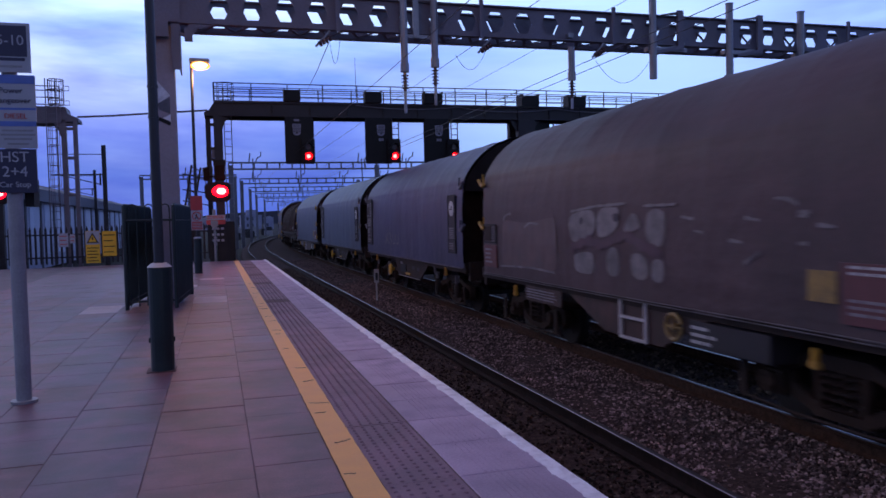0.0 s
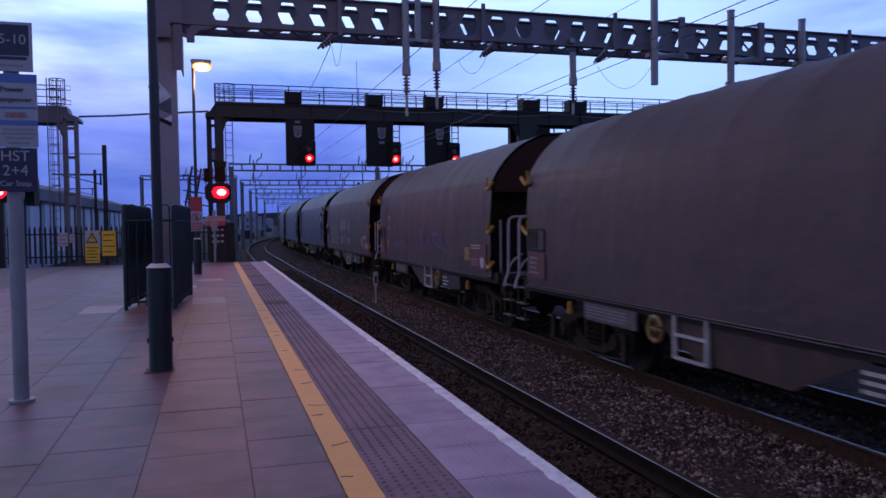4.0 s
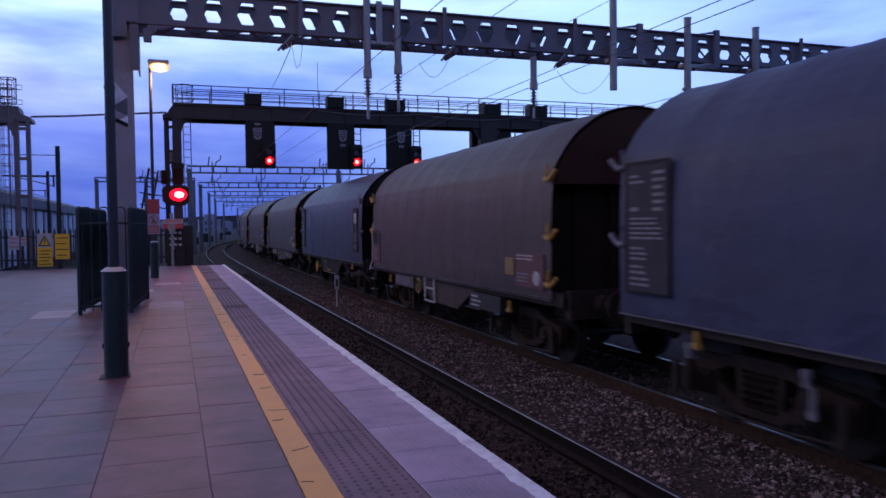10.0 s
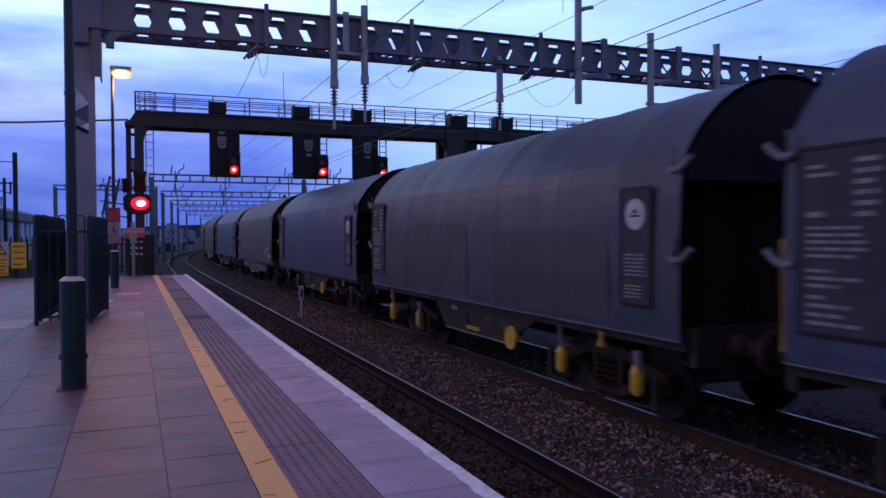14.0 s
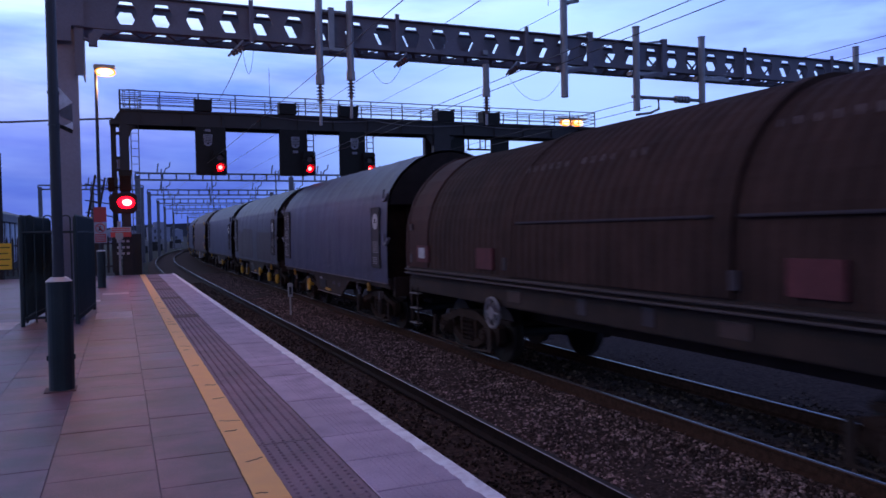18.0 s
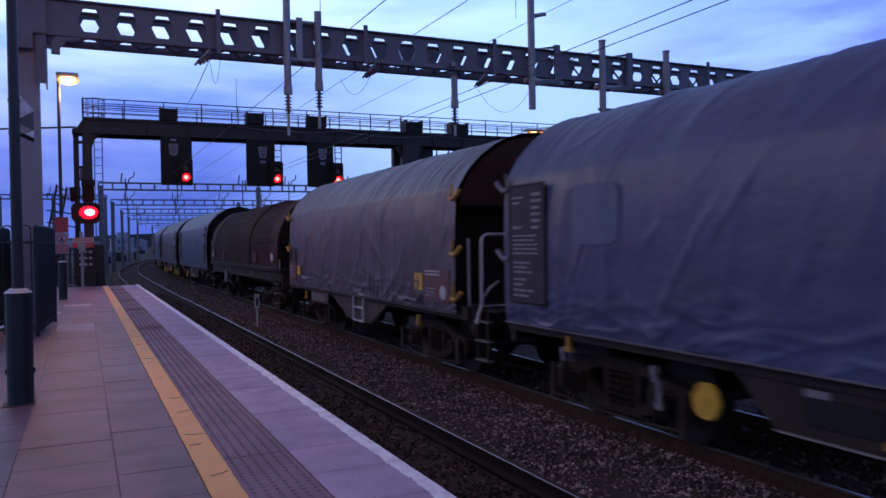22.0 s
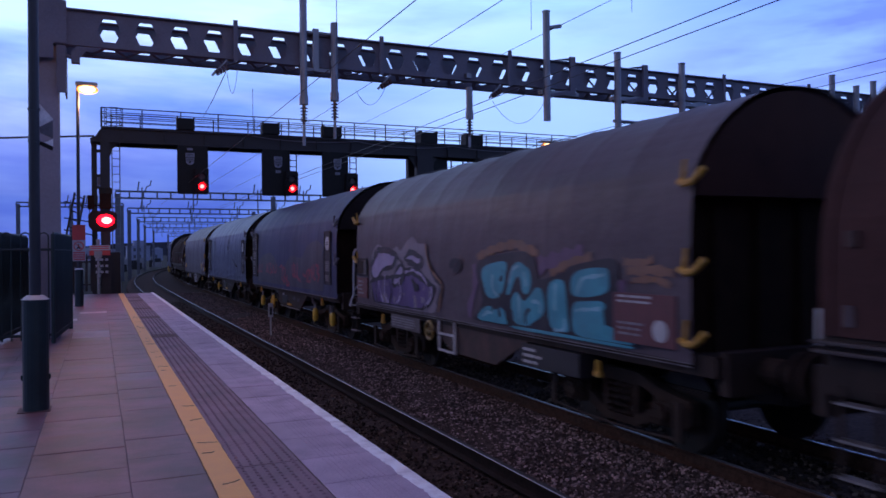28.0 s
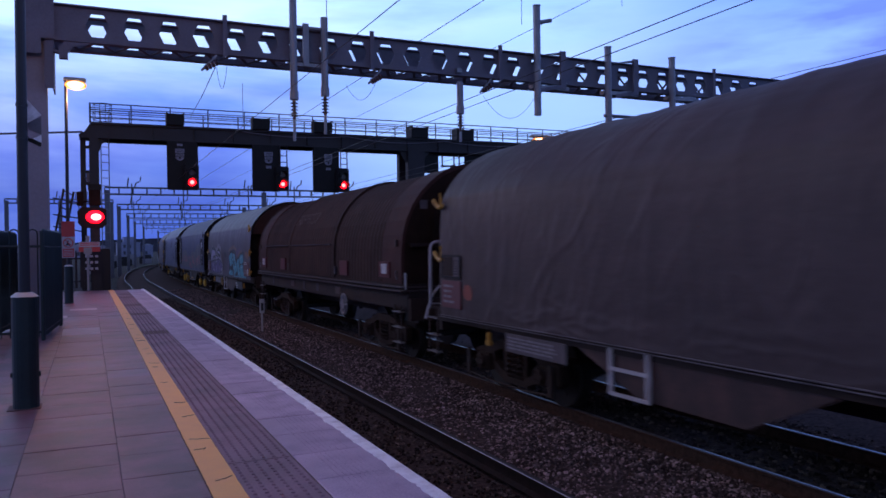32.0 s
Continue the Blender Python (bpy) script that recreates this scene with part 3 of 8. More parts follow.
def text_mesh(s, size, material, name="lettering", depth=0.002, align="CENTER"):
    cu = bpy.data.curves.new(name, "FONT")
    cu.body, cu.size, cu.extrude, cu.align_x, cu.align_y = s, size, depth, align, "CENTER"
    tmp = bpy.data.objects.new(name, cu)
    scene.collection.objects.link(tmp)
    me = bpy.data.meshes.new_from_object(tmp.evaluated_get(bpy.context.evaluated_depsgraph_get()))
    bpy.data.objects.remove(tmp)
    bpy.data.curves.remove(cu)
    me.materials.clear()
    me.materials.append(material)
    return me


# ---- the plan: tracks run along +y, then swing right ----
BEND_Y, BEND_R = 48.5, 450.0
TRACK_1, TRACK_2 = 3.0, 6.56
EDGE_X = 1.64


def along(s, off):
    """Place and heading (radians to the right) at s metres along the line that runs off metres right of the camera."""
    if s <= BEND_Y:
        return off, s, 0.0
    a = (s - BEND_Y) / (BEND_R - off)
    return BEND_R - (BEND_R - off) * math.cos(a), BEND_Y + (BEND_R - off) * math.sin(a), a


def stations(s0, s1, near=6.0, far=6.0):
    s, out = s0, []
    while s < s1:
        out.append(s)
        s += near if s < BEND_Y else far
    return out + [s1]


def sweep(bm, profile, off, ss, closed=True, mats=None):
    rings = []
    for s in ss:
        x, y, a = along(s, off)
        rings.append([bm.verts.new((x + px * math.cos(a), y - px * math.sin(a), pz)) for px, pz in profile])
    n = len(profile)
    for a, b in zip(rings, rings[1:]):
        for k in range(n if closed else n - 1):
            f = bm.faces.new((a[k], b[k], b[(k + 1) % n], a[(k + 1) % n]))
            if mats:
                f.material_index = mats[k]
    if closed:
        bm.faces.new(rings[0][::-1]), bm.faces.new(rings[-1])


def build_ground():
    bm = bm_new()
    bmesh.ops.create_grid(bm, x_segments=40, y_segments=40, size=2500, matrix=Matrix.Translation((0, 0, RAIL_Z - 0.42)))
    tagged(part("ground", bm, M["ground"]), "dark trackside earth and scrub", "ground", kind="structure")
    bm = bm_new()
    z = RAIL_Z
    offs = [(-1.34, -0.40), (-1.30, -0.20), (-0.9, -0.21), (0.0, -0.23), (0.9, -0.2), (1.3, -0.18), (1.9, -0.165), (2.5, -0.155), (3.0, -0.17), (3.6, -0.2),
            (4.4, -0.21), (5.2, -0.19), (6.0, -0.17), (7.5, -0.18), (9.0, -0.2), (14.0, -0.24), (22.0, -0.26), (30.0, -0.30), (30.5, -0.44)]
    sweep(bm, [(o, z + d) for o, d in offs], TRACK_1, stations(-20, 260, 1.5, 6), closed=False)
    for v in bm.verts:
        v.co.z += 0.03 * noise.noise((v.co.x * 1.3, v.co.y * 1.1, 0))
    tagged(part("track_bed", bm, M["ballast"], smooth=True), "dark oily ballast between the tracks", "ballast", kind="structure")


def build_sky_block():
    """A low bank added behind the train to keep low skylight off the ground."""
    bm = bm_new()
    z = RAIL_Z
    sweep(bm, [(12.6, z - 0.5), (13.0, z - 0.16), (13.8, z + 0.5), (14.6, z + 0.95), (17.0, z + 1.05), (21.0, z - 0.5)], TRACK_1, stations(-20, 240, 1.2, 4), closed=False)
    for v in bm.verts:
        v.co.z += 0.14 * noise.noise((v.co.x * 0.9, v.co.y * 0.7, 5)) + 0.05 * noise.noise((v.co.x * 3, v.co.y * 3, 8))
    tagged(part("bank", bm, M["bank"], smooth=True), "low dark bank added behind the train to block low skylight", "bank", kind="structure")


def build_track(name, off, label, head, flank):
    t = thing(name, label, "railway track", kind="structure")
    for side in (-1, 1):
        c = side * 0.7525
        prof = [(c - 0.07, -0.159), (c + 0.07, -0.159), (c + 0.07, -0.145), (c + 0.012, -0.125), (c + 0.012, -0.045), (c + 0.035, -0.032), (c + 0.035, -0.006),
                (c + 0.028, 0), (c + 0.006, 0.001), (c - 0.014, 0.001), (c - 0.026, 0), (c - 0.035, -0.006), (c - 0.035, -0.032), (c - 0.012, -0.045), (c - 0.012, -0.125), (c - 0.07, -0.145)]
        bm = bm_new()
        # slot 2, the left chamfer alone, is the painted highlight
        sweep(bm, [(px, RAIL_Z + pz) for px, pz in prof], off, stations(-20, 260, 20, 4), mats=[0] * 7 + [3, 1, 3, 2] + [0] * 5)
        part("rail", bm, [flank, head, M["railglint"], M["raildull"]], t)
    return t


def build_platform():
    bm = bm_new()
    # core of the platform, its edge wall a little under the copers, and the ramp at its end
    plate(bm, [(-9.0, RAIL_Z - 0.3), (EDGE_X - 0.06, RAIL_Z - 0.3), (EDGE_X - 0.06, -0.075), (-9.0, -0.075)], "y", -8.0, 35.05)
    tagged(part("platform", bm, M["brickwall"]), "platform core with a brick face under the copers", "platform", kind="structure")
    bm = bm_new()
    box(bm, -9, -4.21, -8, 27.0, -0.07, -0.006)
    tagged(part("platform_surface", bm, M["tarmac"]), "grey asphalt surface of the platform", "pavement", kind="structure")
    bm = bm_new()
    box(bm, -4.2, EDGE_X - 0.02, -8, 27.02, -0.074, -0.0035)
    tagged(part("joint_bed", bm, M["bed"]), "dark mortar bed under the paving", "pavement", kind="structure")


build_ground()
build_platform()
build_sky_block()
build_track("track_near", TRACK_1, "empty platform track with dark oily rails on ballast", M["raildull"], M["railoily"])
build_track("track_far", TRACK_2, "through track with bright rail heads under the train", M["railtop"], M["railside"])

# ---- overhead line portal by the platform ----
PORTAL_Y = 13.3


def hex_web(bm, x0, x1, y, z0, z1, pitch, start, thick, r=0.20):
    """A castellated web: a plate with a row of six-sided holes."""
    zc = (z0 + z1) / 2
    xs = [start + i * pitch for i in range(int((x1 - start) / pitch))]
    cuts = [x0] + [x + pitch / 2 for x in xs[:-1]] + [x1]
    for i, c in enumerate(xs):
        a, b = cuts[i], cuts[i + 1]
        v = r * 1.02
        hexa = [(c - r, zc), (c - r / 2, zc + v), (c + r / 2, zc + v), (c + r, zc), (c + r / 2, zc - v), (c - r / 2, zc - v)]
        rim = [(a, zc), (a, z1), (b, z1), (b, zc), (b, z0), (a, z0)]
        # pair each rim corner with a hole corner
        for k in range(6):
            h0, h1, o0, o1 = hexa[k], hexa[(k + 1) % 6], rim[k], rim[(k + 1) % 6]
            q = [bm.verts.new((p[0], y + d, p[1])) for d in (0, thick) for p in (o0, o1, h1, h0)]
            bm.faces.new(q[:4]), bm.faces.new(q[4:][::-1])
            bm.faces.new((q[2], q[6], q[7], q[3])), bm.faces.new((q[0], q[4], q[5], q[1]))
    bmesh.ops.remove_doubles(bm, verts=bm.verts, dist=0.0005)


def build_portal():
    t = thing("overhead_line_portal", "grey steel portal with a castellated twin boom over the tracks", "line portal", loc=(0, PORTAL_Y, 0))
    zb, zt = 4.46, 5.0
    x0, x1 = -0.92, 25.0
    for i, y in enumerate((-0.29, 0.33)):
        bm = bm_new()
        hex_web(bm, x0 + 0.77, x1, y - 0.006, zb + 0.02, zt - 0.02, 0.526, 0.178, 0.012, 0.172)
        box(bm, x0, x0 + 0.77, y - 0.006, y + 0.006, zb + 0.02, zt - 0.02)
        part("boom_web", bm, M["boom"], t)
        for z in (zb, zt):
            bm = bm_new()
            box(bm, x0, x1, y - 0.075, y + 0.075, z - 0.011, z + 0.011)
            part("boom_flange", bm, M["boom"], t)
    bm = bm_new()
    plate(bm, [(-0.24, -0.21), (-0.18, -0.21), (0.02, 0.25), (-0.04, 0.25)], "z", zb + 0.012, 0.01)
    plate(bm, [(0.24, -0.21), (0.18, -0.21), (-0.02, 0.25), (0.04, 0.25)], "z", zb + 0.012, 0.01)
    me = mesh_of(bm, M["boom"], name="batten_plate")
    for k in range(50):
        piece("batten_plate", me, t, (x0 + 0.31 + k * 0.526, 0, 0))
    for k in range(18, 46, 2):
        xc = 0.178 + k * 0.526
        for sgn in (-1, 1):
            bm = bm_new()
            rod(bm, (xc - 0.16, 0.31, zb + 0.27 - 0.16 * sgn), (xc + 0.16, 0.31, zb + 0.27 + 0.16 * sgn), 0.022, 5)
            part("cross_brace", bm, M["boom"], t)
    # stiffeners
    for x in (2.08, 4.62, 7.22, 8.63, 10.43, 12.6, 15.2, 18.0):
        bm = bm_new()
        box(bm, x - 0.035, x + 0.035, -0.40, -0.366, zb - 0.05, zt + 0.09)
        part("stiffener", bm, M["boom"], t)
    for x in (8.63, 10.43):
        bm = bm_new()
        plate(bm, [(x, zb - 0.02), (x, zb - 0.10), (x - 0.55, zb - 0.20), (x - 0.55, zb - 0.14)], "y", -0.44, 0.10)
        plate(bm, [(x, zt + 0.09), (x, zt + 0.03), (x - 0.4, zt + 0.01)], "y", -0.40, 0.05)
        box(bm, x - 0.06, x + 0.06, -0.42, -0.36, zb - 0.12, zt + 0.10)
        part("clamp_bracket", bm, M["boom"], t)
    bm = bm_new()
    box(bm, 3.37, 3.47, -0.42, -0.36, 4.37, 5.09)
    box(bm, 3.15, 3.80, -0.40, -0.34, 5.01, 5.05)
    box(bm, 3.15, 3.80, -0.40, -0.34, 4.36, 4.42)
    part("clamp_plate", bm, M["galv"], t)
    # column of two channels
    for y, d in ((-0.22, 1), (0.22, -1)):
        bm = bm_new()
        plate(bm, [(-0.84, y), (-0.54, y), (-0.54, y + 0.07 * d), (-0.555, y + 0.07 * d), (-0.555, y + 0.012 * d), (-0.825, y + 0.012 * d), (-0.825, y + 0.07 * d), (-0.84, y + 0.07 * d)], "z", -0.01, zb)
        part("column_channel", bm, M["column"], t)
    for k in range(8):
        z = 0.4 + k * 0.5
        bm = bm_new()
        box(bm, -0.76, -0.62, -0.21, 0.21, z, z + 0.18)
        part("column_batten", bm, M["column"], t)
    bm = bm_new()
    plate(bm, [(-0.93, 4.30), (-0.93, 5.2), (-0.85, 5.2), (-0.42, 5.1), (-0.42, 4.46), (-0.60, 4.46), (-0.60, 4.22), (-0.93, 4.22)], "y", -0.39, 0.02)
    box(bm, -0.93, -0.88, -0.37, 0.3, 3.72, 4.44)
    part("gusset", bm, M["boom"], t)
    # angle that hangs down the track side of the column
    bm = bm_new()
    plate(bm, [(-0.56, 3.72), (-0.43, 3.72), (-0.43, 4.44), (-0.56, 4.44)], "y", -0.34, 0.02)
    box(bm, -0.45, -0.43, -0.318, 0.2, 3.72, 4.44)
    part("angle_stiffener", bm, M["boom"], t)
    bm = bm_new()
    rod(bm, (-0.43, -0.36, 4.28), (-0.30, -0.36, 4.24), 0.03, 6)
    box(bm, -0.36, -0.24, -0.42, -0.30, 4.17, 4.36)
    plate(bm, [(-0.30, 4.17), (-0.16, 4.36), (0.10, 4.43), (-0.30, 4.43)], "y", -0.38, 0.015)
    part("knee_bracket", bm, M["boom"], t)
    # drop tubes with insulators: x, top, foot of tube, foot of insulator
    for x, top, foot, ins in ((3.20, 6.1, 3.80, 3.08), (3.74, 5.22, 3.90, 3.22)):
        drop_tube(t, x, top, foot, ins, -0.42)
    drop_tube(t, 6.34, 4.32, 3.75, 3.2, -0.40)
    for x, top, foot in ((8.02, 5.92, 3.79), (9.71, 5.27, 3.6), (11.38, 5.2, 3.5), (15.92, 5.33, 3.9), (16.75, 5.14, 4.2), (17.35, 5.3, 4.2)):
        bm = bm_new()
        rod(bm, (x, -0.42, foot), (x, -0.42, top), 0.07, 12)
        rod(bm, (x, -0.42, top), (x, -0.42, top + 0.02), 0.08, 12)
        box(bm, x - 0.10, x + 0.75, -0.40, -0.26, zb - 0.14, zb - 0.06)
        plate(bm, [(x, zb - 0.14), (x + 0.75, zb + 0.05), (x + 0.75, zb - 0.02), (x, zb - 0.24)], "y", -0.34, 0.015)
        part("drop_post", bm, M["galv"], t)
    # registration arm under one drop post
    bm = bm_new()
    rod(bm, (8.02, -0.42, 5.6), (8.35, -0.42, 5.68), 0.04, 6)
    part("wire_clamp", bm, M["galv"], t)
    bm = bm_new()
    tube(bm, [(9.6, -0.42, 3.88), (10.2, -0.42, 3.88), (11.4, -0.42, 3.88)], 0.035, 8)
    tube(bm, [(10.25, -0.42, 3.88), (10.26, -0.42, 3.88 - 0.22), (10.05, -0.42, 3.88 - 0.31), (9.7, -0.42, 3.88 - 0.36)], 0.028, 6)
    for k in range(5):
        rod(bm, (10.68 + 0.075 * k, -0.42, 3.88), (10.72 + 0.075 * k, -0.42, 3.88), 0.075, 10)
    part("registration_arm", bm, M["galv"], t)
    return t


def drop_tube(t, x, top, foot, ins, y):
    bm = bm_new()
    rod(bm, (x, y, foot), (x, y, top), 0.062, 10)
    rod(bm, (x, y, foot - 0.03), (x, y, foot + 0.12), 0.075, 10)
    box(bm, x - 0.05, x + 0.05, y, -0.26, 4.50, 4.58)
    d = part("drop_tube", bm, M["galv"], t)
    bm = bm_new()
    n = 5
    for k in range(n):
        z = foot - 0.07 - k * 0.055
        rod(bm, (x, y, z - 0.02), (x, y, z), 0.07, 10, 0.035)
    rod(bm, (x, y, foot - 0.36), (x, y, foot - 0.03), 0.028, 8)
    part("insulator", bm, M["insul"], d)
    bm = bm_new()
    rod(bm, (x, y, ins), (x, y, foot - 0.36), 0.026, 8)
    part("stem", bm, M["galv"], d)
    return d


build_portal()


# ---- signal gantry with catwalk ----
GANTRY_Y = 30.0


def build_gantry():
    t = thing("signal_gantry", "dark steel signal gantry with railed catwalk spanning the tracks", "signal gantry", loc=(0, GANTRY_Y, 0))
    x0, x1 = 0.10, 19.85
    for y in (-0.55, 0.55):
        bm = bm_new()
        box(bm, x0, x1, y - 0.012, y + 0.012, 5.22, 5.70)
        for z in (5.22, 5.70):
            box(bm, x0, x1, y - 0.10, y + 0.10, z - 0.02, z + 0.02)
        for k in range(14):
            x = x0 + 0.7 + k * 1.4
            box(bm, x - 0.012, x + 0.012, y - 0.09, y + 0.09, 5.24, 5.68)
        part("girder", bm, M["gantry"], t)
    bm = bm_new()
    box(bm, x0, x1, -0.65, 0.65, 5.722, 5.76)
    part("catwalk", bm, M["gantry"], t)
    for y in (-0.65, 0.65):
        for k in range(16):
            x = x0 + 0.03 + k * (x1 - x0 - 0.06) / 15
            bm = bm_new()
            rod(bm, (x, y, 5.74), (x, y, 6.40), 0.022, 6)
            part("rail_post", bm, M["gantry"], t)
        for z in (5.93, 6.10, 6.25, 6.40):
            bm = bm_new()
            rod(bm, (x0, y, z), (x1, y, z), 0.014 if z < 6.3 else 0.02, 6)
            part("handrail", bm, M["gantry"], t)
    for x in (x0, x1):
        bm = bm_new()
        for z in (5.93, 6.10, 6.25, 6.40):
            rod(bm, (x, -0.65, z), (x, 0.65, z), 0.015, 6)
        part("end_rail", bm, M["gantry"], t)
    # trestle legs
    for lx, wd in ((0.225, 0.31), (12.37, 0.74)):
        for y in (-0.5, 0.5):
            bm = bm_new()
            box(bm, lx - wd / 2, lx + wd / 2, y - 0.16, y + 0.16, RAIL_Z - 0.3, 5.2)
            soften(bm, 0.02)
            part("leg", bm, M["gantry"], t)
        bm = bm_new()
        plate(bm, [(lx - wd / 2 - (0.36 if lx > 1 else 0), 5.2), (lx + wd / 2 + 0.30, 5.2), (lx + wd / 2 + 0.08, 4.98), (lx + wd / 2, 4.70), (lx - wd / 2, 4.70)], "y", -0.52, 0.03)
        part("knee_plate", bm, M["gantry"], t)
    # second slim column, its ties and shoulder, and the ladder in its cage
    bm = bm_new()
    box(bm, -0.215, -0.035, -0.09, 0.09, RAIL_Z - 0.3, 5.24)
    part("outer_column", bm, M["gantry"], t)
    for z in (1.2, 2.4, 3.6, 4.02, 4.9):
        bm = bm_new()
        box(bm, -0.035, 0.07, -0.05, 0.05, z, z + 0.10)
        part("tie", bm, M["gantry"], t)
    bm = bm_new()
    plate(bm, [(x0, 5.70), (x0, 5.22), (-0.23, 5.22), (-0.25, 5.34), (-0.08, 5.42)], "y", -0.45, 0.9)
    part("shoulder", bm, M["gantry"], t)
    bm = bm_new()
    box(bm, -0.03, 0.07, -0.25, -0.1, 3.70, 4.00)
    part("junction_box", bm, M["steelgrey"], t)
    bm = bm_new()
    for x in (0.46, 0.72):
        rod(bm, (x, 0.2, RAIL_Z), (x, 0.2, 6.3), 0.02, 6)
    for k in range(24):
        rod(bm, (0.46, 0.2, -0.6 + 0.28 * k), (0.72, 0.2, -0.6 + 0.28 * k), 0.012, 5)
    part("ladder", bm, M["galv"], t)
    for z in (5.9, 6.15, 6.45):
        bm = bm_new()
        tube(bm, [(0.52 + 0.30 * math.cos(a), -0.2 + 0.32 * math.sin(a), z) for a in [2 * PI * k / 16 for k in range(17)]], 0.013, 5)
        part("cage_hoop", bm, M["gantry"], t)
    for k in range(6):
        a = PI + PI * k / 5
        bm = bm_new()
        rod(bm, (0.52 + 0.30 * math.cos(a), -0.2 + 0.32 * math.sin(a), 5.76), (0.52 + 0.30 * math.cos(a), -0.2 + 0.32 * math.sin(a), 6.46), 0.012, 5)
        part("cage_bar", bm, M["gantry"], t)
    for bx, wd in ((12.14, 0.76), (14.22, 0.80)):
        bm = bm_new()
        box(bm, bx, bx + wd, -0.72, -0.2, 5.76, 6.18)
        box(bm, bx, bx + 0.05, -0.76, -0.2, 6.18, 6.25)
        box(bm, bx + wd - 0.05, bx + wd, -0.76, -0.2, 6.18, 6.25)
        part("equipment_box", bm, M["black"], t)
    # two signal cases turned the other way, and the frame between them
    for hx in (13.1, 15.2):
        bm = bm_new()
        box(bm, hx - 0.42, hx + 0.42, -0.35, -0.2, 4.35, 5.2)
        soften(bm, 0.03)
        part("signal_back", bm, M["black"], t)
    bm = bm_new()
    box(bm, 13.6, 14.7, -0.5, -0.35, 4.62, 4.68)
    for x in (13.65, 14.2, 14.45):
        rod(bm, (x, -0.42, 4.65), (x, -0.42, 5.22), 0.03, 6)
    part("hanging_frame", bm, M["gantry"], t)
    # cables looped under the walkway
    bm = bm_new()
    for a, b, sag in ((5.3, 9.4, 0.12), (9.4, 13.6, 0.16), (13.6, 17.8, 0.12)):
        tube(bm, [(a + (b - a) * k / 10, -0.70, 5.66 - sag * 4 * (k / 10) * (1 - k / 10)) for k in range(11)], 0.016, 5)
    part("cable_loop", bm, M["steelgrey"], t)
    return t


def signal_head(name, x, wide, lens, cab, ladder, label):
    """A panel hung below the catwalk with a signal case on its right, its cabinet above, and one red lens."""
    t = thing(name, label, "railway signal", "signals on the gantry", loc=(x, GANTRY_Y - 0.75, 0))
    low = 3.70
    bm = bm_new()
    box(bm, -wide / 2, wide / 2, 0, 0.10, 3.43, 5.19)
    soften(bm, 0.03)
    part("backboard", bm, M["black"], t)
    bm = bm_new()
    box(bm, cab[0], cab[1], -0.04, 0.4, 5.765, 6.17)
    box(bm, cab[0], cab[0] + 0.04, -0.08, 0.4, 6.17, 6.23)
    box(bm, cab[1] - 0.04, cab[1], -0.08, 0.4, 6.17, 6.23)
    soften(bm, 0.012)
    part("equipment_box", bm, M["black"], t)
    bm = bm_new()
    box(bm, lens - 0.26, lens + 0.25, -0.16, -0.004, 3.45, 4.38)
    soften(bm, 0.04)
    case = part("signal_case", bm, M["black"], t)

    def visor(z, r, ln):
        bm = bm_new()
        pts = [(r * math.cos(a), r * math.sin(a)) for a in [PI * (-0.1 + 1.2 * k / 12) for k in range(13)]]
        for (ax, az), (bx, bz) in zip(pts, pts[1:]):
            bm.faces.new([bm.verts.new(v) for v in ((lens + ax, -0.16, z + az), (lens + bx, -0.16, z + bz), (lens + bx, -0.16 - ln, z + bz), (lens + ax, -0.16 - ln, z + az))])
        bmesh.ops.remove_doubles(bm, verts=bm.verts, dist=0.001)
        bmesh.ops.solidify(bm, geom=bm.faces[:], thickness=0.012)
        part("hood", bm, M["black"], case)

    visor(low, 0.165, 0.30)
    visor(low + 0.36, 0.14, 0.22)
    bm = bm_new()
    rod(bm, (lens, -0.165, low + 0.36), (lens, -0.19, low + 0.36), 0.11, 16)
    part("dark_aspect", bm, M["insul"], case)
    bm = bm_new()
    rod(bm, (lens, -0.17, low), (lens, -0.21, low), 0.13, 20)
    part("red_lens", bm, M["redglow"], case, "lit red signal lens")
    bm = bm_new()
    rod(bm, (lens, -0.205, low), (lens, -0.22, low), 0.075, 16)
    part("lens_core", bm, M["redcore"], case)
    # pale route indicator: a barred plate over a half round, and a small plate
    rx = -0.10 if not ladder else 0.08
    for z0, z1, w in ((4.76, 4.92, 0.16), (4.64, 4.74, 0.15), (5.02 if not ladder else 4.30, 5.10 if not ladder else 4.40, 0.10)):
        bm = bm_new()
        box(bm, rx - w, rx + w, -0.03, -0.004, z0, z1)
        soften(bm, 0.008)
        part("indicator_plate", bm, M["indicator"], t, "dull pale route indicator")
    bm = bm_new()
    plate(bm, [(rx + 0.15 * math.cos(PI + PI * k / 8), 4.62 + 0.13 * math.sin(PI + PI * k / 8)) for k in range(9)], "y", -0.03, 0.026)
    part("indicator_plate", bm, M["indicator"], t, "dull pale half-round indicator")
    for z in (4.80, 4.86, 4.68):
        bm = bm_new()
        box(bm, rx - 0.11, rx + 0.11, -0.034, -0.028, z, z + 0.018)
        part("indicator_bar", bm, M["black"], t)
    bm = bm_new()
    rod(bm, (rx, -0.034, 4.58), (rx, -0.028, 4.58), 0.035, 10)
    part("indicator_hole", bm, M["black"], t)
    if ladder:
        bm = bm_new()
        for px in (lens - 0.06, lens + 0.20):
            rod(bm, (px, -0.05, 4.36), (px, -0.05, 5.22), 0.022, 6)
